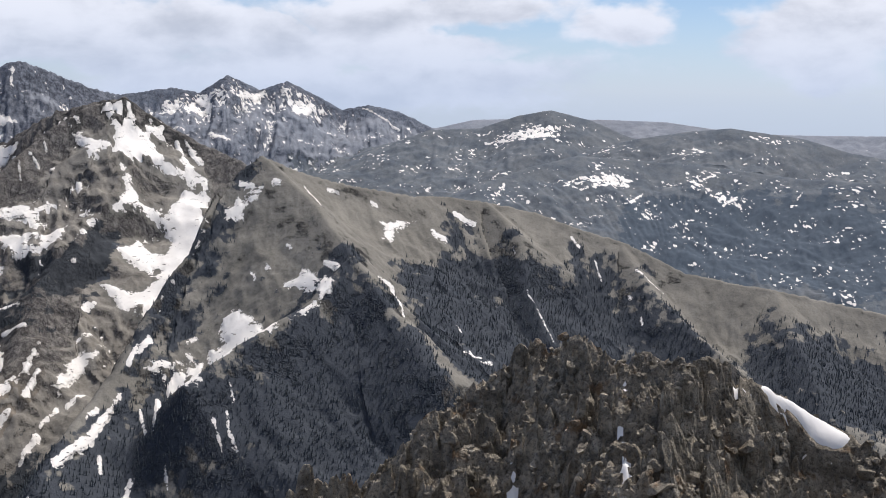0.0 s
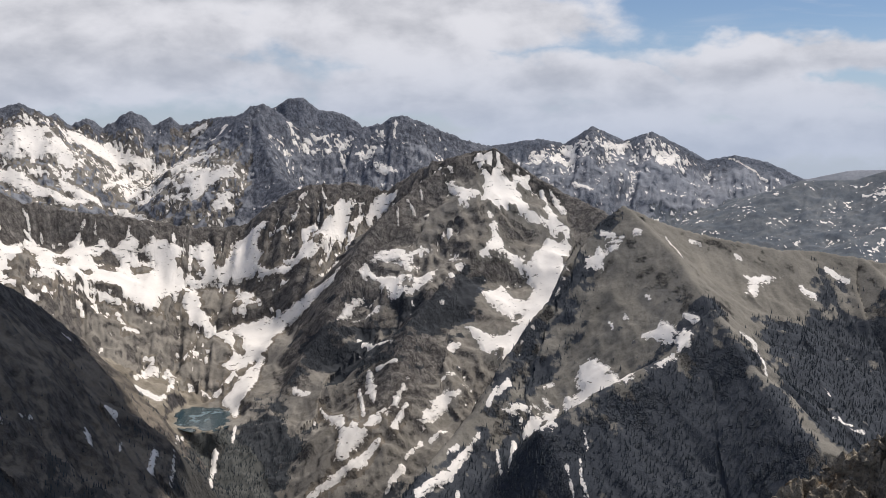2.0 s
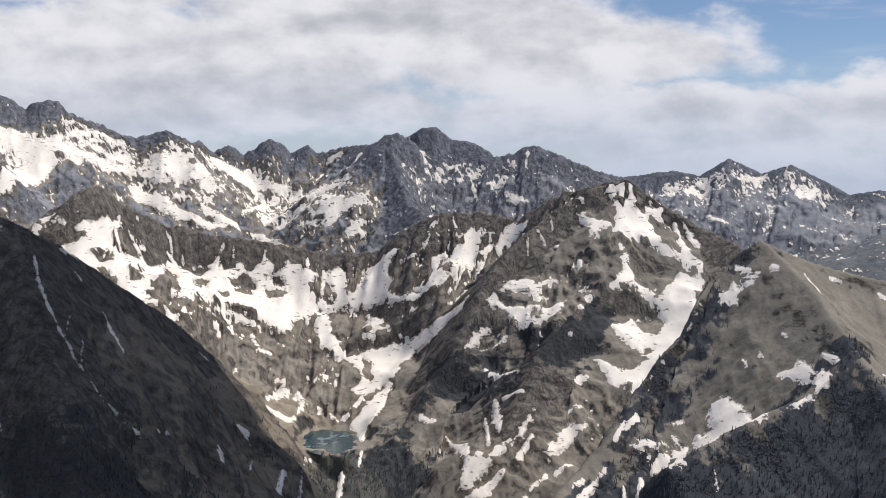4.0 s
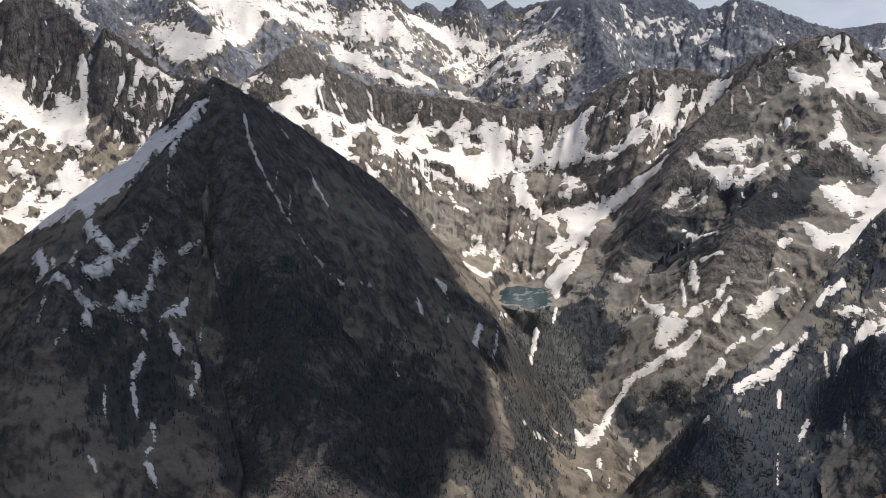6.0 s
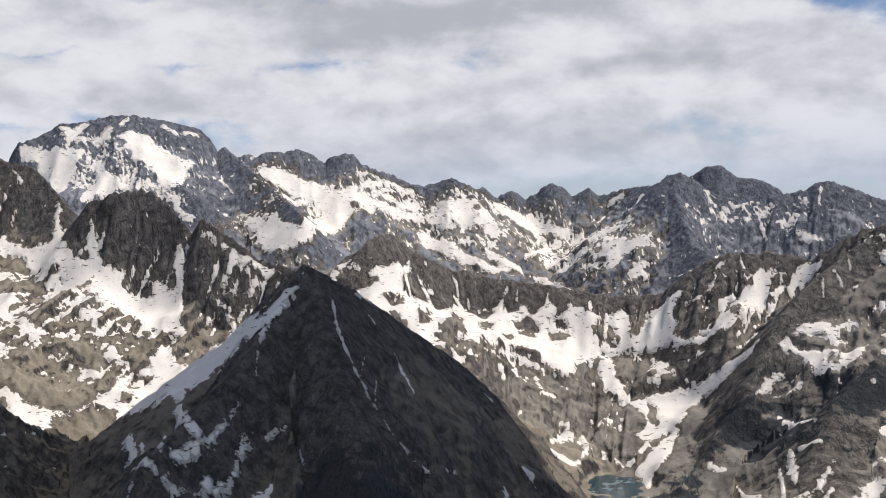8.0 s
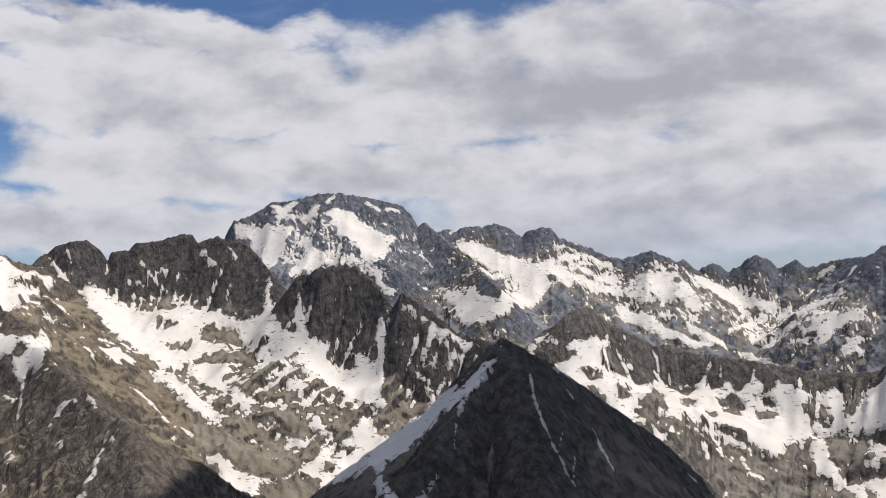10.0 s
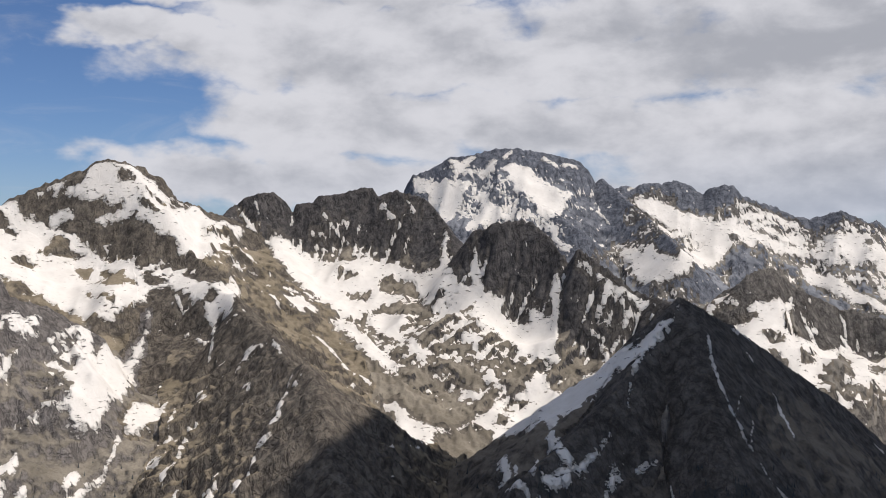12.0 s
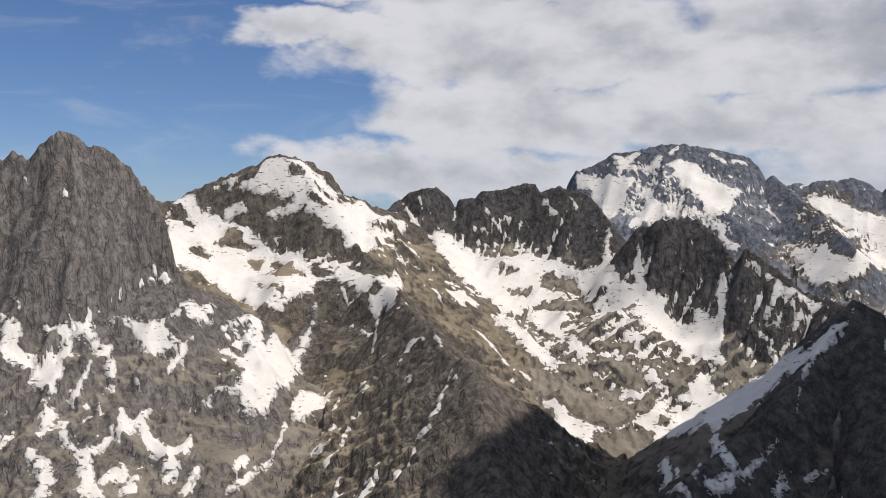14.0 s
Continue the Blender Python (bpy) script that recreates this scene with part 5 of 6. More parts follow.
lay(BANK, (1.78, 1584, 5.0), (2.21, 1557, 4.1), (3.01, 1588, 5.0))
lay(BANK, (1.05, 1653, 3.5), (1.28, 1645, 4.3))
# woods and dark crags
bare((-74.39, 2732), (-73.44, 2794), (-73.61, 2759), (-74.45, 2691))
bare((-72.41, 2698), (-71.33, 2801), (-71.62, 2732), (-72.64, 2678))
bare((-77.01, 2725), (-76.28, 2718), (-76.48, 2711), (-77.07, 2718))
bare((-76.17, 2671), (-75.52, 2631), (-75.13, 2605), (-75.72, 2631))
bare((-81.93, 2573), (-81.01, 2573), (-81.18, 2541), (-81.98, 2554))
bare((-78.59, 2429), (-77.93, 2351), (-77.27, 2340), (-77.32, 2328), (-78.44, 2387))
bare((-65.66, 2787), (-64.91, 2766), (-65.2, 2759), (-65.8, 2766))
bare((-65.34, 2698), (-64.15, 2698), (-64.29, 2664), (-65.18, 2671))
bare((-60.44, 2554), (-59.85, 2541), (-60.14, 2534), (-60.64, 2554))
bare((-59.11, 2472), (-58.24, 2472), (-58.52, 2429), (-59.25, 2453))
bare((-43.7, 1695), (-43.26, 1720), (-43.47, 1682))
bare((-40.16, 2829), (-39.51, 2829), (-39.72, 2664), (-40.22, 2638))
bare((-37.48, 2773), (-36.88, 2773), (-37.18, 2746))
bare((-27.78, 2794), (-27.2, 2787), (-27.04, 2773), (-27.61, 2752))
bare((-25.76, 2808), (-25.25, 2759), (-25.43, 2732), (-25.94, 2766))
bare((-23.63, 2850), (-22.79, 2858), (-23.0, 2843), (-23.68, 2822))
bare((-20.98, 2429), (-20.32, 2417), (-20.59, 2405), (-21.05, 2417))
# the far ranges
lay(BANK, (-13.67, 4482, 11.7), (-13.23, 4448, 11.6))
lay(BANK, (-41.19, 3857, 24.1), (-39.68, 3800, 27.8), (-38.39, 3743, 23.6), (-37.21, 3753, 15.7))
lay(BANK, (-32.69, 3857, 24.2), (-31.58, 3725, 31.2), (-31.03, 3660, 42.2), (-29.9, 3660, 26.8), (-29.55, 3678, 13.5))
lay(BANK, (-30.14, 4045, 18.4), (-30.86, 3925, 12.3))
lay(BANK, (-31.6, 3624, 49.3), (-32.15, 3688, 34.7))
lay(BANK, (-30.49, 3543, 40.9), (-29.93, 3517, 18.4))
lay(BANK, (-37.25, 4158, 17.4), (-36.47, 4189, 26.1), (-35.41, 4127, 30.3), (-34.6, 4106, 25.8), (-34.05, 4127, 15.1))
lay(BANK, (-22.45, 3734, 19.5), (-21.58, 3706, 17.4))
lay(BANK, (-24.18, 3809, 8.0), (-23.89, 3734, 9.8))
lay(BANK, (-21.29, 3877, 10.1), (-21.43, 3809, 7.9))
lay(BANK, (-31.68, 4242, 22.3), (-31.12, 4242, 18.0))
lay(BANK, (-27.59, 4595, 7.2), (-26.75, 3848, 6.0))
lay(BANK, (-33.26, 3829, 16.0), (-32.58, 3678, 15.4))
lay(BANK, (-38.32, 3985, 54.1), (-37.81, 3935, 37.0))
lay(BANK, (-40.62, 4005, 37.7), (-39.34, 4035, 38.0))
lay(BANK, (-41.14, 3965, 29.0), (-40.14, 3925, 20.5))
lay(BANK, (-36.25, 3838, 14.1), (-35.17, 4015, 18.9))
lay(BANK, (-50.12, 3975, 20.6), (-49.06, 3935, 32.8), (-47.85, 3925, 32.8), (-46.65, 3906, 36.9), (-44.26, 3925, 28.6), (-41.91, 4005, 25.1))
lay(BANK, (-46.36, 3790, 31.8), (-45.46, 3838, 20.1))
lay(BANK, (-44.26, 3995, 18.7), (-43.08, 4005, 23.0), (-41.9, 4055, 19.1))
lay(BANK, (-46.35, 3896, 12.3), (-45.15, 3965, 16.6), (-43.66, 4086, 12.8), (-42.19, 4116, 12.9))
lay(BANK, (-50.89, 3570, 16.8), (-50.29, 3508, 25.6), (-49.38, 3396, 24.9), (-48.17, 3353, 17.5))
lay(BANK, (-45.14, 4045, 10.6), (-43.96, 4086, 8.5))
lay(BANK, (-40.74, 4045, 19.0), (-39.58, 3985, 22.8), (-38.72, 3995, 16.8))
lay(BANK, (-37.3, 4127, 12.9), (-35.64, 4158, 21.8), (-35.09, 4106, 15.1))
lay(BANK, (-47.26, 3848, 18.1), (-46.65, 3886, 14.3))
lay(BANK, (-32.92, 3857, 18.1), (-31.85, 3867, 14.2), (-31.06, 3800, 11.9))
lay(BANK, (-0.27, 1935, 10.1), (-0.12, 1925, 9.1))
lay(BANK, (0.89, 2009, 6.3), (1.48, 1999, 5.2))
lay(BANK, (7.12, 2049, 4.3), (7.54, 2034, 4.3))
lay(BANK, (10.53, 1999, 4.2), (11.27, 1984, 3.1), (12.0, 1984, 4.1))
lay(BANK, (4.78, 1827, 1.9), (5.23, 1799, 2.8), (5.85, 1755, 2.8), (6.47, 1716, 2.7))
lay(BANK, (1.43, 1568, 3.3), (1.88, 1572, 3.3), (2.39, 1584, 4.1))
lay(BANK, (4.05, 1925, 3.0), (4.15, 1906, 3.0))
lay(BANK, (8.43, 2009, 4.2), (8.75, 1979, 3.1))
lay(BANK, (10.09, 1959, 4.1), (10.3, 1944, 4.1))
lay(BANK, (10.91, 1892, 4.0), (10.96, 1882, 3.9))
lay(BANK, (4.3, 4086, 19.2), (5.16, 4096, 23.6), (5.88, 4106, 15.0))
lay(BANK, (2.43, 4179, 6.6), (3.59, 4116, 8.6))
lay(BANK, (7.53, 3337, 8.7), (8.81, 3370, 14.1), (9.37, 3430, 5.4))
lay(BANK, (10.12, 3295, 8.6), (10.75, 3362, 7.0))
lay(BANK, (13.83, 3508, 7.3), (14.37, 3534, 9.2))
lay(BANK, (14.86, 3353, 8.8), (15.25, 3387, 7.1))
lay(BANK, (13.21, 3809, 6.0), (13.77, 3743, 5.9))
lay(BANK, (18.45, 3413, 7.1), (18.7, 3447, 5.4))
lay(BANK, (3.06, 3246, 5.1), (3.49, 3312, 5.2))
lay(BANK, (8.72, 3206, 5.0), (8.01, 3190, 5.0))
lay(BANK, (-8.14, 4711, 14.8), (-7.79, 4630, 7.3))
lay(BANK, (-7.56, 4595, 21.7), (-6.87, 4630, 21.8))
lay(BANK, (-9.66, 4688, 22.1), (-9.11, 4735, 17.3))
lay(BANK, (-12.35, 4700, 9.8), (-11.64, 4641, 7.3))
lay(BANK, (-11.89, 4404, 16.1), (-10.89, 4360, 11.4))
lay(BANK, (-4.02, 4735, 7.4), (-2.12, 4630, 7.3))
lay(BANK, (-14.91, 2773, 5.8), (-14.19, 2766, 5.8))
# snow and rock mingled
lay(DAPPLE, (-66.77, 2631, 53.6), (-64.74, 2566, 94.0), (-62.39, 2466, 114.9), (-60.01, 2334, 97.4), (-57.6, 2345, 73.4), (-55.79, 2248, 47.0), (-58.21, 2214, 58.1))
lay(DAPPLE, (-60.6, 2554, 66.9), (-58.2, 2460, 64.2))
lay(DAPPLE, (-52.73, 2435, 50.8), (-50.91, 2399, 37.6))
lay(DAPPLE, (-32.79, 2858, 104.6), (-35.3, 2766, 86.8), (-38.78, 2638, 81.8), (-41.35, 2618, 82.2))
lay(DAPPLE, (-31.18, 2579, 80.7), (-29.45, 2658, 83.4), (-27.12, 2664, 69.7), (-25.37, 2698, 84.7), (-23.03, 2843, 59.5))
lay(DAPPLE, (-30.08, 2381, 49.8), (-28.9, 2497, 65.3))
lay(DAPPLE, (-82.31, 2725, 85.5), (-79.45, 2605, 109.0), (-76.54, 2441, 89.4), (-73.63, 2503, 78.5))
lay(DAPPLE, (-77.79, 2746, 86.2), (-75.44, 2651, 82.8), (-72.47, 2599, 80.9))
lay(DAPPLE, (-73.61, 2316, 60.6), (-71.23, 2070, 53.7))
lay(DAPPLE, (-61.17, 3945, 82.5), (-57.57, 3781, 118.6), (-54.54, 3597, 75.2))
lay(DAPPLE, (-50.27, 3762, 59.0), (-46.65, 3896, 81.7), (-43.08, 4005, 83.6), (-39.29, 4025, 84.2), (-35.08, 4147, 108.5), (-31.32, 3790, 99.1))
lay(DAPPLE, (-50.29, 3508, 73.2), (-46.66, 3762, 79.1))
lay(DAPPLE, (-41.14, 3965, 124.4), (-38.06, 3955, 124.1), (-34.9, 4035, 84.4))
lay(DAPPLE, (-36.48, 4106, 107.1), (-32.15, 3697, 96.7), (-29.9, 3633, 76.2))
lay(DAPPLE, (-26.47, 3877, 60.8), (-22.44, 3829, 59.9))
lay(DAPPLE, (-79.37, 1887, 58.8), (-77.06, 1979, 41.4))
lay(DAPPLE, (-88.16, 1712, 63.0), (-84.1, 1699, 53.3), (-85.99, 1632, 51.4))
lay(DAPPLE, (-13.77, 4665, 73.4), (-9.53, 4700, 98.3), (-6.75, 4711, 98.6))
lay(DAPPLE, (-11.58, 4584, 72.1), (-9.34, 4676, 97.8), (-6.8, 4653, 97.3))
lay(DAPPLE, (3.3, 4137, 47.6), (6.17, 4116, 47.4))
lay(DAPPLE, (7.1, 3362, 31.6), (9.66, 3430, 32.3))
lay(DAPPLE, (13.57, 3464, 29.0), (15.52, 3379, 24.7))
# woods
lay(GROVE_OR_SHADE, (12.01, 3142, 312.3), (17.51, 3190, 333.7), (21.72, 3119, 326.2))
lay(GROVE_OR_SHADE, (18.74, 3362, 140.7), (21.62, 3271, 154.0))
lay(GROVE_OR_SHADE, (-4.39, 1596, 33.2), (-4.59, 1537, 120.6), (-5.07, 1473, 200.3), (-5.68, 1405, 286.6))
lay(GROVE_OR_SHADE, (-9.73, 1408, 110.5), (-13.51, 1370, 114.7), (-17.07, 1415, 96.2))
lay(GROVE_OR_SHADE, (-23.05, 2351, 67.3), (-20.69, 2237, 52.6), (-18.63, 2293, 48.0))
lay(GROVE_OR_SHADE, (-28.38, 2091, 120.3), (-31.3, 1920, 110.5))
lay(GROVE_OR_SHADE, (-15.36, 1628, 17.0), (-14.22, 1695, 17.7))
lay(GROVE_OR_SHADE, (-4.22, 1560, 48.8), (-4.22, 1499, 117.6))
lay(GROVE_OR_SHADE, (1.99, 1729, 162.4), (5.24, 1782, 149.1), (8.76, 1892, 148.4), (11.66, 1864, 78.0))
lay(GROVE_OR_SHADE, (1.36, 1906, 59.8), (3.41, 1930, 40.4))
lay(GROVE_OR_SHADE, (12.18, 1896, 29.8), (13.94, 1818, 38.0))
lay(GROVE_OR_SHADE, (18.96, 1799, 188.2), (22.18, 1845, 193.0))
lay(GROVE_OR_SHADE, (-2.42, 1408, 206.3), (-7.21, 1357, 120.6))
lay(GROVE_OR_SHADE, (-46.81, 1246, 71.5), (-44.69, 1284, 33.6), (-42.35, 1310, 30.8))
lay(GROVE_OR_SHADE, (-46.02, 1179, 67.7), (-47.62, 1116, 81.9))
lay(GROVE_OR_SHADE, (-39.37, 1249, 32.6), (-36.27, 1274, 93.5))
lay(GROVE_OR_SHADE, (-39.39, 1139, 53.9), (-39.39, 1139, 53.9))
lay(GROVE_OR_SHADE, (-32.01, 1661, 104.3), (-29.3, 2070, 75.6))
lay(GROVE_OR_SHADE, (-53.19, 1185, 80.6), (-53.19, 1185, 80.6))
lay(GROVE_OR_SHADE, (-20.06, 1310, 123.3), (-17.22, 1360, 128.0))
lay(GROVE_OR_SHADE, (-29.8, 1725, 54.1), (-29.8, 1725, 54.1))
lay(GROVE_OR_SHADE, (-25.01, 2305, 72.3), (-22.15, 2237, 46.8))
lay(GROVE_OR_SHADE, (-33.58, 1592, 41.6), (-32.09, 1588, 74.7), (-30.88, 1560, 65.3), (-31.5, 1346, 56.3))
lay(GROVE_OR_SHADE, (-29.36, 2060, 64.6), (-28.75, 1954, 60.9))
lay(GROVE_OR_SHADE, (-36.38, 1317, 82.2), (-38.87, 1221, 76.7), (-41.94, 1116, 52.4))
wood((-21.6, 1864), (-20.57, 1374), (-19.54, 1387), (-18.56, 1423), (-17.59, 1455), (-16.8, 1488), (-16.02, 1526), (-15.4, 1557), (-14.79, 1596), (-14.34, 1636), (-13.9, 1674), (-13.44, 1699), (-12.98, 1725), (-12.4, 1742), (-11.83, 1755), (-11.75, 1738), (-11.67, 1703), (-12.24, 1686), (-12.8, 1665), (-13.13, 1649), (-13.47, 1624), (-13.8, 1592), (-14.15, 1564), (-13.87, 1553), (-13.6, 1398), (-12.76, 1401), (-11.94, 1412), (-11.12, 1419), (-11.01, 1398), (-10.91, 1370), (-10.8, 1350), (-10.69, 1330), (-10.58, 1317), (-10.48, 1300), (-10.37, 1284), (-11.42, 1284), (-12.49, 1281), (-13.28, 1294), (-14.08, 1310), (-14.94, 1320), (-15.8, 1330), (-16.51, 1310), (-17.22, 1287), (-17.95, 1271), (-19.14, 1262), (-20.34, 1259), (-21.56, 1259), (-22.79, 1265), (-24.03, 1281), (-25.29, 1330), (-24.6, 1326), (-23.91, 1326), (-23.24, 1326), (-22.69, 1336), (-22.14, 1831))
wood((-26.46, 1873), (-25.39, 1873), (-24.33, 1873), (-23.56, 1864), (-22.8, 1859), (-23.52, 1845), (-24.25, 1827), (-24.83, 1813), (-25.43, 1790), (-26.22, 1799), (-27.01, 1678), (-26.74, 1845))
wood((-33.12, 1804), (-32.09, 2122), (-31.06, 2112), (-30.03, 2149), (-28.81, 2160), (-27.59, 2160), (-27.4, 2101), (-27.21, 2060), (-27.28, 1994), (-27.35, 1949), (-27.41, 1911), (-28.65, 1873), (-29.57, 1738), (-30.5, 1674), (-31.14, 1653), (-31.78, 1518), (-32.67, 1499), (-33.55, 1507), (-33.33, 1560))
wood((-48.93, 1310), (-47.93, 1320), (-46.94, 1313), (-45.93, 1313), (-44.9, 1307), (-43.86, 1326), (-42.82, 1336), (-41.76, 1350), (-41.47, 1333), (-41.18, 1297), (-42.11, 1246), (-43.04, 1212), (-42.75, 1197), (-42.45, 1185), (-41.42, 1212), (-40.38, 1237), (-39.34, 1281), (-38.51, 1281), (-37.67, 1287), (-36.82, 1287), (-35.87, 1294), (-34.92, 1303), (-33.85, 1313), (-32.77, 1336), (-31.7, 1340), (-31.84, 1307), (-31.97, 1268), (-33.21, 1228), (-34.44, 1209), (-35.68, 1197), (-36.91, 1182), (-38.14, 1156), (-39.37, 1083), (-39.58, 1142), (-39.78, 1168), (-39.98, 1200), (-41.03, 1168), (-42.07, 1147), (-43.1, 1139), (-43.74, 1119), (-44.38, 1105), (-44.97, 1127), (-45.55, 1150), (-46.13, 1176), (-46.91, 1191), (-47.69, 1206), (-48.46, 1231), (-48.62, 1252), (-48.77, 1287))
wood((-53.83, 1240), (-52.91, 1246), (-51.97, 1252), (-51.03, 1255), (-50.98, 1237), (-50.93, 1212), (-50.88, 1188), (-51.68, 1171), (-52.48, 1153), (-53.27, 1136), (-53.9, 1147), (-54.52, 1159), (-55.13, 1165), (-54.69, 1194), (-54.26, 1215))
wood((-41.19, 1252), (-40.26, 1290), (-39.33, 1317), (-38.71, 1307), (-38.09, 1297), (-38.72, 1262), (-39.35, 1212), (-40.29, 1203), (-41.22, 1194), (-41.21, 1221))
# dark crags of the snow peak, given the woodland tint
wood((-26.55, 2435), (-25.66, 2381), (-24.78, 2351), (-23.59, 2351), (-22.41, 2334), (-21.76, 2198), (-22.76, 2214), (-23.77, 2231), (-24.67, 2270), (-25.57, 2270), (-26.47, 2270), (-26.51, 2381))
wood((-21.65, 2405), (-20.51, 2393), (-19.39, 2369), (-18.57, 2381), (-17.76, 2423), (-16.68, 2453), (-16.32, 2405), (-16.8, 2328), (-17.29, 2293), (-18.26, 2282), (-19.24, 2253), (-20.26, 2248), (-21.28, 2345), (-21.47, 2381))
# shade of the grassy peak's cliff, painted as a dark wooded strip
wood((-9.69, 1887), (-10.41, 1868), (-11.13, 1845), (-11.56, 1808), (-11.99, 1790), (-12.73, 1759), (-13.46, 2357), (-14.05, 1703), (-14.64, 1674), (-15.24, 1636), (-15.84, 1604), (-16.28, 1564), (-16.73, 1533), (-17.24, 1499), (-17.74, 1473), (-18.25, 1437), (-18.71, 1412), (-19.17, 1384), (-18.24, 1394), (-17.32, 1408), (-16.91, 1433), (-16.51, 1473), (-16.11, 1499), (-15.66, 1541), (-15.22, 1572), (-14.72, 1612), (-14.23, 1649), (-13.73, 1674), (-13.22, 1695), (-12.71, 1720), (-11.97, 1746), (-11.24, 1768), (-11.03, 1799), (-10.82, 1822), (-10.08, 1845), (-9.33, 1873))
wood((-4.45, 1616), (-3.72, 1588), (-2.99, 1564), (-2.26, 1541), (-1.64, 1518), (-1.02, 1492), (-0.4, 1470), (0.23, 1448), (0.85, 1440), (1.18, 1423), (1.5, 1408), (0.37, 1387), (-0.76, 1370), (-1.9, 1360), (-3.04, 1346), (-4.18, 1326), (-5.32, 1307), (-6.59, 1300), (-7.85, 1300), (-9.11, 1303), (-10.35, 1310), (-11.59, 1310), (-12.81, 1313), (-14.02, 1320), (-15.22, 1333), (-16.41, 1353), (-17.58, 1350), (-18.74, 1340), (-18.35, 1374), (-17.96, 1405), (-17.57, 1433), (-17.19, 1470), (-16.04, 1488), (-14.87, 1514), (-13.7, 1405), (-12.52, 1412), (-11.33, 1430), (-10.33, 1444), (-9.33, 1462), (-8.33, 1481), (-7.57, 1503), (-6.81, 1522), (-6.05, 1545), (-5.52, 1568), (-4.98, 1592))
wood((-2.27, 1755), (-1.26, 1818), (-0.25, 1873), (0.76, 1906), (1.76, 1935), (2.77, 1949), (3.77, 1940), (4.59, 1906), (5.41, 1906), (6.22, 1911), (7.04, 1911), (7.85, 1916), (8.67, 1930), (9.72, 1930), (10.77, 1896), (11.81, 1878), (12.85, 1859), (13.66, 1827), (14.46, 1799), (15.25, 1773), (14.21, 1786), (13.15, 1804), (12.09, 1818), (11.02, 1831), (9.94, 1822), (8.96, 1795), (7.96, 1742), (6.96, 1699), (5.83, 1665), (4.69, 1604), (3.55, 1545), (2.4, 1481), (1.67, 1473), (0.94, 1481), (0.22, 1488), (-0.41, 1511), (-1.03, 1541), (-1.64, 1568), (-1.96, 1657))
U, V = np.radians(B) * 2000, (Z * 1.2 + 0.45 * R).astype(np.float32)  # bearing and height scaled to the camera's view, for patches on steep ground
U = U.astype(np.float32)
RAG = 0.8 * fbm(U / 28, V / 28, 3, 0.6) + 0.5 * fbm(U / 11 + 5, V / 11, 2, 0.6)
RAGGED = fbm(U / 70 + 9, V / 70, 3, 0.55)
CONVEX = Z - soften(Z, 30)
# raggedness follows the ground: hollows hold snow, ribs shed it
loose = np.clip(1.0 * HALF, 1.5, 20)
SNOW = BANK + loose * (0.65 * RAG + 0.45 * RAGGED - 0.25 * RGH - 0.10 * GUL + 0.14 - 0.45 * VIEW_FITTED * np.clip(SLOPE - 1.1, 0, 1.5))
KNOB = Z - soften(Z, 5)  # small ribs stand out of it
SNOW -= VIEW_FITTED * np.where(R > 3700, 0.3, 0.9) * np.clip(CONVEX - 2, 0, 25) * np.clip(HALF / 12, 0.2, 1) + np.where(R > 3700, 1.0, 4.0) * np.clip(KNOB, 0, 3) * np.clip(HALF / 10, 0.1, 1) * np.clip(1.4 - BANK / 10, 0.1, 1)
stray = -1.3 * CONVEX + 24 * RAG + 20 * RAGGED - 14 * GUL - 18 - 3 * KNOB - 8 * (OWN == NAMES.index("snow_peak")) + 10 * np.clip((Z + 420) / 350, -1, 1) - 10 * np.clip(SLOPE - 0.8, 0, 2)
CALM = np.isin(OWN, [NAMES.index(k) for k in ("dark_pyramid", "grassy_peak", "horizon_range")])
SNOW -= 0.5 * CALM + 9 * VIEW_FITTED * np.clip(SLOPE - 1.4, 0, 2)
stray -= 6 * np.isin(OWN, [NAMES.index(k) for k in ("white_peak", "rock_tower")])
stray += 6 * np.clip(1 + BANK / 40, 0, 1) + 13 * np.clip(1 + DAPPLE / 20, 0, 1) - 3
FAR = np.isin(OWN, [NAMES.index(k) for k in ("far_hill", "far_range", "dark_massif", "great_massif", "far_peak")])
stray = np.where(FAR, 12 * np.clip(1 + DAPPLE / 20, 0, 1) + 30 * fbm(U / 9, V / 7, 2, 0.6) + 18 * RAGGED - 14 - 0.8 * CONVEX, stray)
SNOW = np.maximum(SNOW, stray - np.where(CALM, 20, np.where(FAR, 0, 9)))
BROW = np.clip((110 - AWAY) / 80, 0, 1) * np.clip(JAG[OWN] / 9, 0, 1)
WOOD_OR_SHADE = np.clip(0.5 + (GROVE_OR_SHADE + 60 * RAGGED + 40 * RAG - 50 * GUL) / 70, 0, 1).astype(np.float32)



# deep snow evens out the ground
lull = np.clip(SNOW / 9, 0, 0.85)
Z = (Z * (1 - lull) + soften(Z, 14) * lull).astype(np.float32)
fill = np.clip(soften(Z, 14) - Z, 0, 20) * np.clip(SNOW / 6, 0, 1)


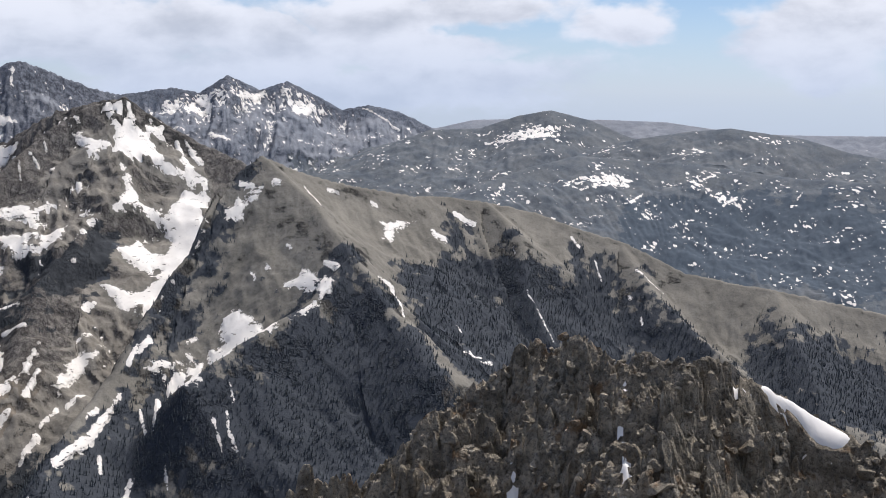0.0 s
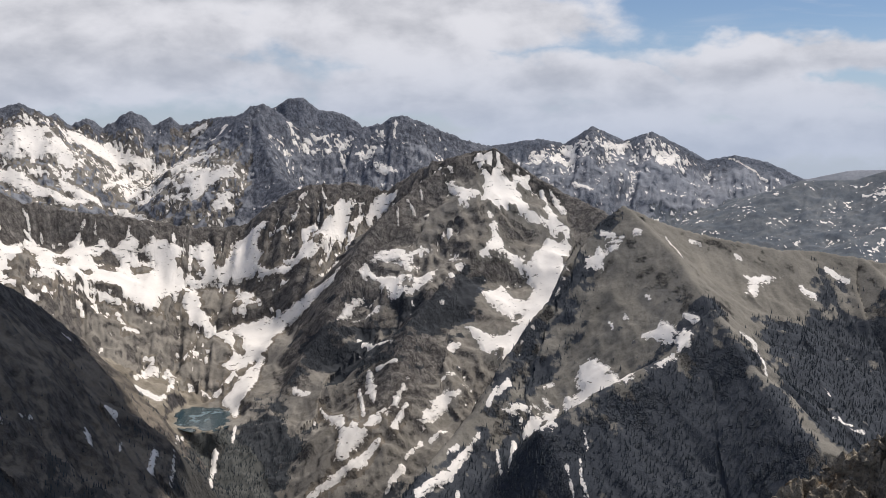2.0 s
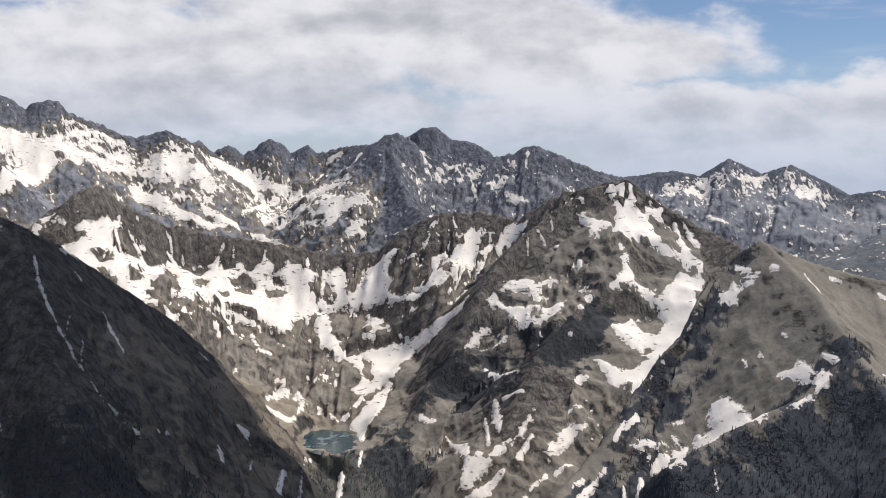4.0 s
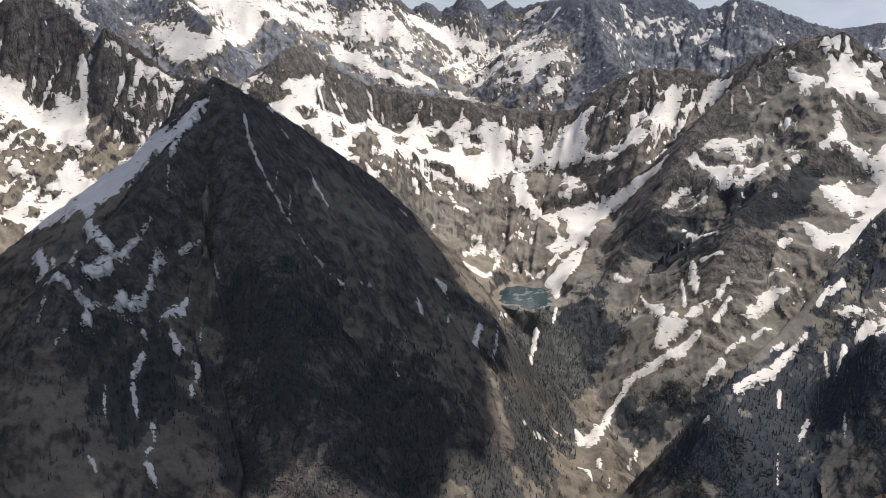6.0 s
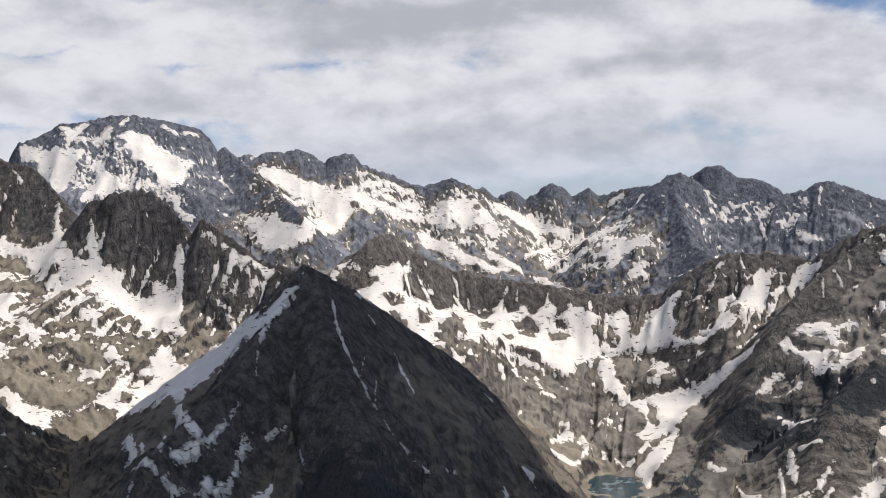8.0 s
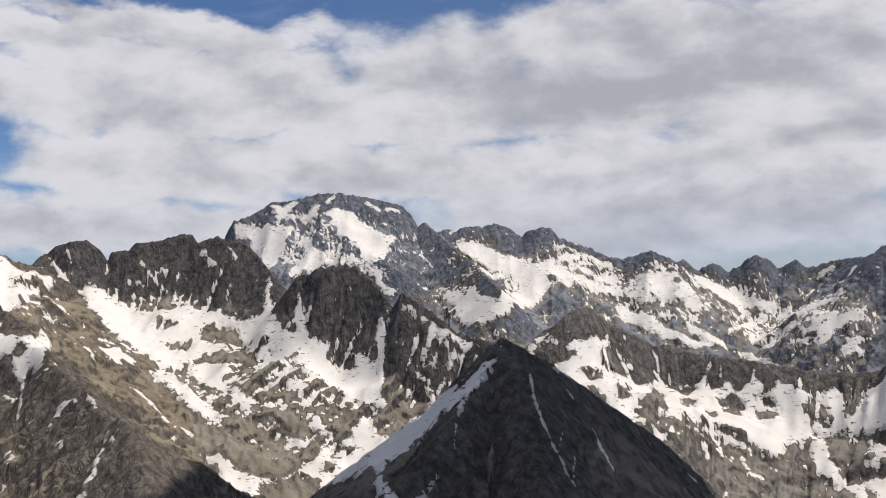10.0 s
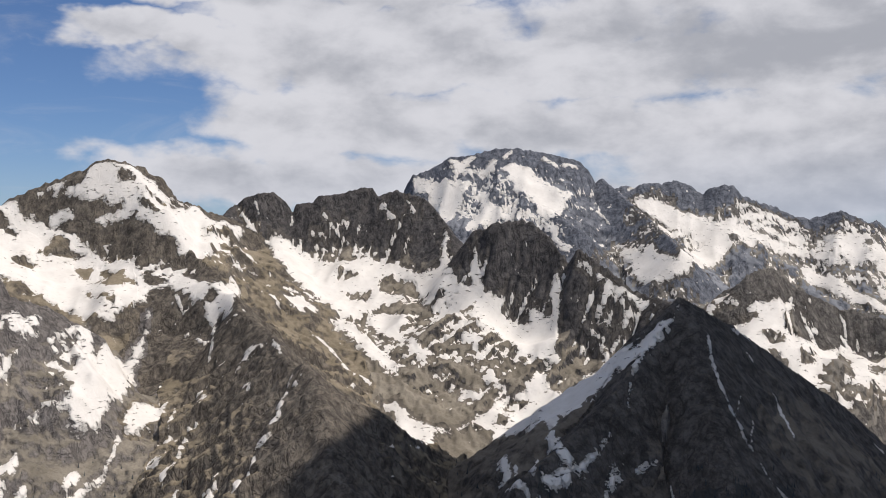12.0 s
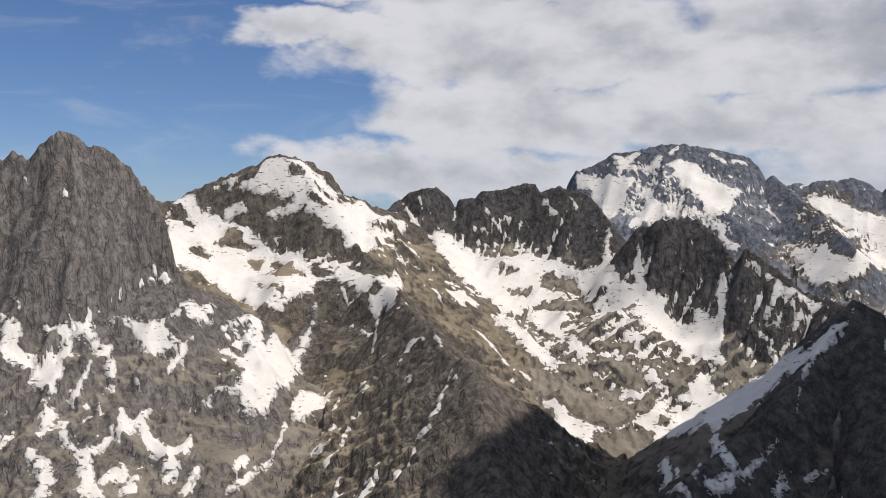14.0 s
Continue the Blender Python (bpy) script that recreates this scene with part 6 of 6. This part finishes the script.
def sheet(name, keep, Zs, mat, **attrs):
    """The faces of the polar sheet marked in keep, as one mesh object."""
    j, i = np.nonzero(keep)
    n = len(BEAR)
    quads = np.stack([j * n + i, j * n + i + 1, (j + 1) * n + i + 1, (j + 1) * n + i], -1)[:, ::-1]
    used, inv = np.unique(quads.ravel(), return_inverse=True)
    co = np.stack([X.ravel()[used], Y.ravel()[used], Zs.ravel()[used]], -1).astype(np.float32)
    me = bpy.data.meshes.new(name)
    me.vertices.add(len(co))
    me.vertices.foreach_set("co", co.ravel())
    me.loops.add(quads.size)
    me.loops.foreach_set("vertex_index", inv.ravel().astype(np.int32))
    me.polygons.add(len(quads))
    me.polygons.foreach_set("loop_start", np.arange(0, quads.size, 4, dtype=np.int32))
    me.update()
    me.shade_smooth()
    for key, v in attrs.items():
        me.attributes.new(key, "FLOAT", "POINT").data.foreach_set("value", v.ravel()[used].astype(np.float32))
    me.materials.append(mat)
    return new(name, me)


FACE = OWN[:-1, :-1]
LABEL = {
    "dark_pyramid": "dark brown pyramid-shaped mountain with scree gullies and scattered conifers",
    "grassy_peak": "grey-green grassy mountain with forested spurs and cliff edge",
    "snow_peak": "pointed rocky peak with a bright snow couloir above benches",
    "cirque_ridge": "jagged rock ridge closing a snowy cirque above the lake",
    "dark_massif": "dark rocky massif with a haze-blue tint, streaked with snow",
    "far_peak": "hazy blue rock peak behind the dark massif",
    "great_massif": "broad high massif with snowfields and cloud on its summit",
    "needle_ridge": "dark rock ridge with needle-like crags and snow couloirs",
    "dome_peak": "dark dome-shaped rock peak above a snow basin",
    "white_peak": "snow-covered summit with tan crags on its lower spur",
    "rock_tower": "massive grey rock tower with sheer cliffs",
    "far_hill": "rounded dark hill with patches of snow",
    "far_range": "distant hazy blue mountain range with snow streaks",
    "horizon_range": "faint blue ridges along the horizon",
}
def pieces(mask, kind):
    """Numbers the connected patches of one kind in a mask, 0 where there is none."""
    lab = np.where(mask, np.arange(1, mask.size + 1).reshape(mask.shape), 0)
    pk = np.pad(kind, 1, constant_values=-9)
    near = [(w, pk[w] == kind) for w in (np.s_[:-2, 1:-1], np.s_[2:, 1:-1], np.s_[1:-1, :-2], np.s_[1:-1, 2:])]
    for _ in range(400):
        old = lab
        p = np.pad(lab, 1)
        for w, alike in near:
            lab = np.maximum(lab, np.where(alike, p[w], 0))
        lab = np.where(mask, lab, 0)
        lab = np.where(mask, lab.ravel()[np.maximum(lab, 1) - 1], 0)
        if (lab == old).all():
            break
    return lab


RIBS = RIB[:-1, :-1]
PART = {(0.8, 2.0): "cliff"}
PIECE = RIBS.astype(np.int32)  # the ridge, or the stretch of a long wall, that each face belongs to
for k, name in enumerate(NAMES):
    if name != "horizon_range" and sum(q[0] == name for q in RIDGES) == 1:
        span = BEAR[np.nonzero((FACE == k).any(0))[0]]
        cut_ = np.clip(((BEAR[:-1] - span[0]) / (np.ptp(span) + 0.1) * 4).astype(np.int32), 0, 3)
        PIECE = np.where(FACE == k, 100 + 10 * k + cut_[None, :], PIECE)
BLOCK = pieces(FACE >= 0, PIECE)
ids, block_first, block_size = np.unique(BLOCK, return_index=True, return_counts=True)
crumbs = np.isin(BLOCK, ids[block_size < 500]) & (FACE >= 0)
LAND = np.where(crumbs, -1, FACE)  # odd corners count as open ground
peaks = {}
for number, at, size in zip(ids, block_first, block_size):
    k = FACE.ravel()[at]
    if size < 500 or k < 0:
        continue
    name, q = NAMES[k], RIBS.ravel()[at]
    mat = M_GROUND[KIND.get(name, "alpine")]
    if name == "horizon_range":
        tagged(sheet("backdrop", BLOCK == number, Z, mat, wood=WOOD_OR_SHADE, brow=BROW), LABEL[name], "mountains", kind="structure")
        continue
    if name not in peaks:
        peaks[name] = tagged(new(name), LABEL[name], "mountain")
    first_ = [r[0] for r in RIDGES].index(name)
    what = "rock_wall" if PIECE.ravel()[at] >= 100 else PART.get(RIDGES[q][1], "summit_ridge" if q == first_ else "spur")
    sheet(what, BLOCK == number, Z, mat, wood=WOOD_OR_SHADE, brow=BROW).parent = peaks[name]
ob = sheet("ground", LAND < 0, Z, M_GROUND["alpine"], wood=WOOD_OR_SHADE, brow=BROW)
tagged(ob, "forested valley floor between the mountains", "ground", kind="structure")

Zs = Z + 0.35 + np.clip(SNOW * 0.4, 0, 2.0) + fill
hit = SNOW > -4.5
DEPTH = SNOW * np.where(BANK > -6, np.clip(10 / HALF, 1, 1.9), 1)  # narrow tongues keep their shape
keep = hit[:-1, :-1] | hit[1:, :-1] | hit[:-1, 1:] | hit[1:, 1:]


LAB = pieces(keep & (FACE >= 0), np.zeros(FACE.shape, np.int8))
tags, first, count = np.unique(LAB, return_index=True, return_counts=True)
order = [(c, t, f) for t, f, c in zip(tags, first, count) if t > 0]
order.sort(reverse=True)
single = {}
for c, t, f in order[:260]:
    if c < 60:
        break
    j, i = np.nonzero(LAB == t)
    name = NAMES[FACE.ravel()[f]].replace("_", " ")
    wide, deep = np.ptp(BEAR[i]) * radians(1) * DIST[j].mean(), np.ptp(DIST[j])
    shape = "broad white snowfield" if c > 900 else "long narrow snow gully" if deep > 2.2 * wide else "level snow strip" if wide > 2.5 * deep else "ragged snow patch"
    tagged(sheet("snowfield", LAB == t, Zs, M_SNOW[KIND.get(NAMES[FACE.ravel()[f]], "alpine")], wood=WOOD_OR_SHADE, brow=BROW, depth=DEPTH), f"{shape} lying on the {name}", "snow", group=f"snow on the {name}")
    single[t] = True
rest = (LAB > 0) & ~np.isin(LAB, list(single))
for k, name in enumerate(NAMES):
    f = rest & (FACE == k)
    if f.any():
        tagged(sheet("snow_flecks", f, Zs, M_SNOW[KIND.get(name, "alpine")], wood=WOOD_OR_SHADE, brow=BROW, depth=DEPTH), "small white snow remnants scattered on the " + name.replace("_", " "), "snow", kind="stuff")

# ---- the tarn ----
m_water, N = material("tarn_water")
pos = N.put("ShaderNodeNewGeometry", out="Position")
ice = N.ramp(N.noise(pos, 0.03, 4.0, 0.6), 0.56, 0.66)
finish(N, N.mix(ice, (0.022, 0.052, 0.066), (0.14, 0.19, 0.20)), N.ramp(ice, 0.0, 1.0, 0.12, 0.5),
       N.put("ShaderNodeBump", {"Height": N.noise(pos, 0.6, 3.0), "Strength": 0.08, "Distance": 0.5}), 0.5)
bm = bmesh.new()
lx, ly = plan(*LAKE[:2])
rim = []
for k in range(96):
    a = k * math.tau / 96
    g = 1.22
    u, v = math.cos(a) * LAKE[3] * g, math.sin(a) * LAKE[4] * g
    rim.append(bm.verts.new((lx + u * LAKE_U[0] - v * LAKE_U[1], ly + u * LAKE_U[1] + v * LAKE_U[0], LAKE[2])))
bm.faces.new(rim)
me = bpy.data.meshes.new("water")
bm.to_mesh(me)
me.materials.append(m_water)
tagged(new("water", me), "blue-green tarn with rotting ice in a rocky hollow", "lake", kind="structure")

# ---- conifers ----
m_tree, N = material("dark_haze_tinted_conifer")
isl = N.put("ShaderNodeNewGeometry", out="Random Per Island")
# haze is put into the conifers' colour as a bluish cast
finish(N, N.mix(isl, (0.034, 0.042, 0.050), (0.068, 0.078, 0.084)), 0.9, None, 0.1)


def conifer(sides, rnd):
    """A ragged fir one metre high: tiers of drooping boughs round a thin stem."""
    vs, fs = [], []
    for low, high, rad in ((0.06, 0.52, 0.17), (0.34, 0.78, 0.12), (0.62, 1.0, 0.07)):
        n = len(vs)
        for k in range(sides):
            a = math.tau * (k + 0.5 * rnd.random()) / sides
            q = rad * (0.65 + 0.6 * rnd.random())
            vs.append((math.cos(a) * q, math.sin(a) * q, low + 0.06 * rnd.random()))
        vs.append((0.02 * rnd.random(), 0, high))
        fs += [(n + k, n + (k + 1) % sides, n + sides) for k in range(sides)]
    return np.array(vs, np.float32), np.array(fs, np.int32)


area = R * radians(STEP) * np.gradient(DIST)[:, None] * np.sqrt(1 + SLOPE ** 2)
chance = area / 34.0 * np.clip(WOOD_OR_SHADE * 1.25 - 0.2, 0, 1) * (R < 2250) * (R > 860) * (SLOPE < 1.6)
sparse = area / 1100.0 * (R < 1900) * (R > 860) * (Z < -330) * (OWN >= 0)
pick = rng.random(Z.shape) < np.clip(chance + sparse, 0, 0.9)
pick &= SNOW < -2
kinds = [conifer(5, random.Random(k)) for k in range(8)]
for k, name in enumerate(NAMES):
    j, i = np.nonzero(pick & (OWN == k))
    if len(j) < 40:
        continue
    dj, di = rng.random(len(j)) - 0.5, rng.random(len(j)) - 0.5
    jj, ii = np.clip(j + np.where(dj < 0, -1, 1), 0, len(DIST) - 1), np.clip(i + np.where(di < 0, -1, 1), 0, len(BEAR) - 1)
    dj, di = np.abs(dj), np.abs(di)
    x, y, z = (q[j, i] + dj * (q[jj, i] - q[j, i]) + di * (q[j, ii] - q[j, i]) for q in (X, Y, Z))
    tall_ = (3.6 + 5.4 * rng.random(len(j)) ** 1.6).astype(np.float32)
    turn = rng.random(len(j)) * math.tau
    sort = rng.integers(0, len(kinds), len(j))
    vs, fs, off = [], [], 0
    for q, (tv, tf) in enumerate(kinds):
        m = sort == q
        c, sn_, h = np.cos(turn[m])[:, None], np.sin(turn[m])[:, None], tall_[m][:, None]
        vx = x[m][:, None] + h * (c * tv[:, 0] - sn_ * tv[:, 1])
        vy = y[m][:, None] + h * (sn_ * tv[:, 0] + c * tv[:, 1])
        vz = z[m][:, None] - 0.4 + h * tv[:, 2]
        vs.append(np.stack([vx, vy, vz], -1).reshape(-1, 3))
        fs.append((tf[None] + (off + np.arange(m.sum()) * len(tv))[:, None, None]).reshape(-1, 3))
        off += m.sum() * len(tv)
    vs, fs = np.concatenate(vs).astype(np.float32), np.concatenate(fs).astype(np.int32)
    me = bpy.data.meshes.new("conifer_forest")
    me.vertices.add(len(vs))
    me.vertices.foreach_set("co", vs.ravel())
    me.loops.add(fs.size)
    me.loops.foreach_set("vertex_index", fs.ravel())
    me.polygons.add(len(fs))
    me.polygons.foreach_set("loop_start", np.arange(0, fs.size, 3, dtype=np.int32))
    me.update()
    me.materials.append(m_tree)
    tagged(new("conifer_forest", me), "dark conifers on the slopes of the " + name.replace("_", " "), "trees", kind="stuff")

# ---- the ground under the eye and behind it ----
gb = np.concatenate([np.arange(0, 360.1, 3.0)])
gr = np.concatenate([[0.0, 1.0, 2.0, 4.0], np.linspace(8, 120, 22)])


def ring(name, gb, gr, hz, mat):
    GB, GR = np.meshgrid(gb, gr)
    gx, gy = plan(GB, GR)
    gz = hz(GR, gx, gy)
    n = len(gb)
    vs = np.stack([gx, gy, gz], -1).reshape(-1, 3)
    fs = [(a * n + b + n, a * n + b + n + 1, a * n + b + 1, a * n + b) for a in range(len(gr) - 1) for b in range(n - 1)]
    me = bpy.data.meshes.new(name)
    me.from_pydata(vs.tolist(), [], fs)
    me.materials.append(mat)
    me.shade_smooth()
    me.attributes.new("wood", "FLOAT", "POINT")
    return new(name, me)


def near_summit(r, x, y):
    return np.interp(r, [0, 1.5, 60, 120], [0, 0, -33, -120]) + np.clip(r / 20, 0, 1) * (1 - np.clip((r - 100) / 20, 0, 1)) * 1.5 * fbm(x / 9, y / 9, 4)


def back_country(r, x, y):
    away = np.interp(r, [120, 900, 2400, 4500, 7000], [-120, -800, -700, -150, -150])
    return away + np.clip((r - 120) / 600, 0, 1) * 160 * fbm(x / 900, y / 900, 5)


tagged(ring("ground", gb, gr, near_summit, M_GROUND["alpine"]), "rocky summit ground falling away below the viewpoint", "ground", kind="structure")
tagged(ring("ground", np.arange(28.0, 263.1, 2.0), 120 * np.exp(np.linspace(0, math.log(50), 70)), back_country, M_GROUND["alpine"]),
       "mountain country reaching round to the horizon", "ground", kind="structure")

# ---- the cloud that shades the dark pyramid ----
m_cloud, N = material("cloud_vapour")
finish(N, N.mix(N.noise(N.put("ShaderNodeNewGeometry", out="Position"), 0.01, 4.0), (0.8, 0.8, 0.82), (0.9, 0.9, 0.9)), 1.0, None, 0.0)
px, py = plan(-45.0, 1550)
rise = 1750.0 / sun_dir.z
cloud_at = Vector((px, py, -250)) + sun_dir * rise
bm = bmesh.new()
bmesh.ops.create_icosphere(bm, subdivisions=5, radius=1.0)
to_r = Vector((math.sin(radians(-47.5)), math.cos(radians(-47.5)), 0))
to_s = Vector((to_r.y, -to_r.x, 0))
for v in bm.verts:
    n = v.co.copy()
    k = 1 + 0.22 * noise.fractal(n * 1.7, 0.8, 2.0, 5) + 0.08 * noise.fractal(n * 7, 0.8, 2.0, 3)
    flat = 0.35 if n.z < 0 else 1.0
    v.co = cloud_at + (to_s * n.x * 485 + to_r * n.y * 475 + Vector((0, 0, n.z * 160 * flat))) * k
me = bpy.data.meshes.new("cumulus_cloud")
bm.to_mesh(me)
me.materials.append(m_cloud)
me.shade_smooth()
tagged(new("cumulus_cloud", me), "thick white cumulus cloud drifting high over the valley", "cloud")

# ---- the near outcrop ----
m_rock, N = material("lichened_summit_rock")
geo = N.n.new("ShaderNodeNewGeometry")
pos = geo.outputs["Position"]
n1, n2 = N.noise(pos, 0.9, 6.0, 0.65), N.noise(pos, 5.0, 6.0, 0.7)
col = N.mix(N.ramp(n1, 0.35, 0.65), (0.20, 0.176, 0.135), (0.50, 0.44, 0.34))
col = N.mix(N.ramp(N.noise(pos, 0.55, 5.0, 0.6), 0.56, 0.68), col, (0.25, 0.17, 0.10))
col = N.mix(N.ramp(n2, 0.38, 0.52, 0.6, 0.0), col, (0.05, 0.047, 0.044))
col = N.mix(N.ramp(N.noise(pos, 2.2, 5.0, 0.7), 0.60, 0.70, 0.0, 0.55), col, (0.20, 0.20, 0.16))
col = N.mix(N.put("ShaderNodeObjectInfo", out="Random"), col, N.mix(0.5, col, (0.5, 0.48, 0.45), "MULTIPLY"))
finish(N, col, 0.92, N.put("ShaderNodeBump", {"Height": n2, "Strength": 1.0, "Distance": 0.3}), 0.15)

CREST = [(-17, -27), (-6.6, -20.8), (-4.2, -20.0), (-2.4, -18.7), (-0.6, -17.5), (1.8, -15.9), (3.6, -15.4), (5.0, -14.2), (7.6, -13.2), (9.4, -12.9),
         (10.8, -12.7), (12.8, -12.9), (13.4, -13.6), (15.4, -14.1), (18.0, -15.6), (20.2, -16.8), (22.6, -17.4), (30, -19.5)]  # bearing, slant (degrees) at 60 m


def outcrop_height(b, r):
    crest = 1.5 + 60 * np.tan(np.radians(np.interp(b, *zip(*CREST))))
    d = r - 60 - 2.0 * np.sin(np.radians(b * 23))
    return crest - np.where(d < 0, 0.78 * -d * (1 - 0.18 * np.exp(d / 3)), 0.55 * d)


OB, OR = np.meshgrid(np.arange(-17, 30, 0.16), np.arange(36, 82, 0.18))
ox, oy = plan(OB, OR)
oz = outcrop_height(OB, OR)
# broken into tilted blocks at two sizes
for size, lift, lean in ((6.0, 0.35, 0.30), (2.3, 0.85, 0.70), (0.95, 0.42, 1.0), (0.45, 0.14, 1.0)):
    wx, wy = ox / size + 0.5 * fbm(ox / size, oy / size, 2), oy / size * 1.25 + 0.5 * fbm(ox / size + 40, oy / size, 2)
    cx, cy = np.floor(wx), np.floor(wy)
    best, tilt, edge = np.full(ox.shape, 9.0), np.zeros_like(ox), np.full(ox.shape, 9.0)
    for a in (-1, 0, 1):
        for c in (-1, 0, 1):
            h = ((cx + a) * 374761 + (cy + c) * 668265).astype(np.int64)
            r1, r2, r3, r4, r5 = [((np.sin(h * q) * 43758.5) % 1.0) for q in (0.013, 0.017, 0.023, 0.031, 0.037)]
            ddx, ddy = wx - cx - a - r1, wy - cy - c - r2
            d = np.hypot(ddx, ddy)
            plane = lift * (r3 - 0.5) + lean * size * ((r4 - 0.5) * ddx + (r5 - 0.5) * ddy) * 1.6
            near = d < best
            edge = np.where(near, best - d, np.minimum(edge, d - best))
            tilt = np.where(near, plane, tilt)
            best = np.where(near, d, best)
    oz = oz + tilt - 0.7 * lift * np.clip(1 - edge / 0.12, 0, 1)
oz += 0.10 * fbm(ox / 0.8, oy / 0.8, 3, 0.6)
WEDGE = ((16.4, 60.6, 0.3), (17.5, 61.3, 0.5), (18.6, 61.6, 0.7), (19.5, 61.5, 1.1), (20.4, 61.2, 1.3), (21.2, 61.0, 1.0), (21.8, 61.0, 0.4))
ofield = np.full(oz.shape, -9.0)
for spots in (WEDGE, ((15.4, 60.0, 0.3), (16.3, 59.8, 0.8)),
              ((10.3, 57.4, 0.35), (10.1, 56.2, 0.4)), ((10.1, 54.6, 0.3), (10.4, 52.4, 0.5), (10.5, 51.6, 0.3)), ((5.4, 51.2, 0.8), (5.9, 51.4, 0.6)),
              ((4.3, 56.4, 0.3), (4.2, 54.2, 0.35)), ((6.4, 52.8, 0.4), (6.6, 52.6, 0.4)), ((9.0, 57.6, 0.3), (9.1, 57.0, 0.35)), ((8.6, 49.6, 0.5), (9.1, 49.5, 0.5)), ((11.9, 58.6, 0.3), (11.8, 58.0, 0.3))):
    for (b0, r0, w0), (b1, r1, w1) in zip(spots[:-1], spots[1:]):
        u, v = np.radians(OB - b0) * OR, (OR - r0) * 0.7
        e0, e1 = radians(b1 - b0) * (r0 + r1) / 2, (r1 - r0) * 0.7
        t = np.clip((u * e0 + v * e1) / max(e0 * e0 + e1 * e1, 1e-3), 0, 1)
        ofield = np.maximum(ofield, 0.6 * (w0 + t * (w1 - w0)) - np.hypot(u - t * e0, v - t * e1))
even = np.clip(ofield / 0.4 + 0.8, 0, 1) * (OB > 16)  # a smooth bank over the blocks
oz = oz * (1 - even) + even * (outcrop_height(OB, OR) + 0.35)
ofield += 0.35 * fbm(ox / 0.9, oy / 0.9, 3) - 0.08


def patch(name, gx, gy, gz, keep, mat, smooth):
    j, i = np.nonzero(keep)
    n = gx.shape[1]
    quads = np.stack([j * n + i, j * n + i + 1, (j + 1) * n + i + 1, (j + 1) * n + i], -1)[:, ::-1]
    used, inv = np.unique(quads.ravel(), return_inverse=True)
    me = bpy.data.meshes.new(name)
    me.from_pydata(np.stack([gx.ravel()[used], gy.ravel()[used], gz.ravel()[used]], -1).tolist(), [], inv.reshape(-1, 4).tolist())
    me.materials.append(mat)
    if smooth:
        me.shade_smooth()
    return new(name, me)


outcrop = tagged(new("rock_outcrop"), "craggy brown rock knob of broken blocks with lichen", "rock outcrop")
patch("bedrock", ox, oy, oz, np.ones((oz.shape[0] - 1, oz.shape[1] - 1), bool), m_rock, False).parent = outcrop
oh = ofield > 0
okeep = oh[:-1, :-1] | oh[1:, :-1] | oh[:-1, 1:] | oh[1:, 1:]
tagged(patch("snow_patch", ox, oy, soften(oz, 12) * 0.8 + oz * 0.2 + np.clip(ofield * 0.8, -0.6, 0.25), okeep, m_snow, True), "white snow remnants in the clefts of the outcrop", "snow", kind="stuff")


def boulder_mesh(k):
    """An angular block: the hull of a few random points."""
    rnd = random.Random(100 + k)
    bm = bmesh.new()
    for _ in range(13):
        v = Vector((rnd.gauss(0, 1), rnd.gauss(0, 1), rnd.gauss(0, 1))).normalized()
        bm.verts.new((v.x * 0.62, v.y * 0.5, v.z * 0.42))
    res = bmesh.ops.convex_hull(bm, input=bm.verts)
    bmesh.ops.delete(bm, geom=[g for g in res["geom_interior"] if isinstance(g, bmesh.types.BMVert)], context="VERTS")
    me = bpy.data.meshes.new("boulder")
    bm.to_mesh(me)
    me.materials.append(m_rock)
    return me


blocks = [boulder_mesh(k) for k in range(12)]
# small rubble between them
rubble_v, rubble_f, rnd = [], [], random.Random(3)
for k in range(2600):
    me = blocks[k % 12]
    j, i = rnd.randrange(50, oz.shape[0] - 95), rnd.randrange(55, oz.shape[1] - 10)
    size = 0.12 + 0.42 * rnd.random() ** 2
    if ofield[j, i] > -0.5:
        continue
    m = pose(ox[j, i], oy[j, i], oz[j, i] + 0.12 * size, rnd.uniform(-50, 50), rnd.uniform(-50, 50), rnd.uniform(0, 360)) @ Matrix.Diagonal((size, size, size, 1))
    n = len(rubble_v)
    rubble_v += [tuple(m @ v.co) for v in me.vertices]
    rubble_f += [tuple(q + n for q in f.vertices) for f in me.polygons]
me = bpy.data.meshes.new("rubble")
me.from_pydata(rubble_v, [], rubble_f)
me.materials.append(m_rock)
tagged(new("rubble", me), kind="stuff").parent = outcrop
rnd = random.Random(7)
for k in range(300):
    j, i = rnd.randrange(55, oz.shape[0] - 90), rnd.randrange(60, oz.shape[1] - 20)
    while ofield[j, i] > -0.9:
        j, i = rnd.randrange(55, oz.shape[0] - 90), rnd.randrange(60, oz.shape[1] - 20)
    ob = new("boulder", rnd.choice(blocks))
    size = 0.45 + 0.8 * rnd.random() ** 2
    ob.matrix_world = pose(ox[j, i], oy[j, i], oz[j, i] - 0.2 * size, rnd.uniform(-35, 35), rnd.uniform(-35, 35), rnd.uniform(0, 360)) @ Matrix.Diagonal((size, size, size, 1))
    ob.parent = outcrop
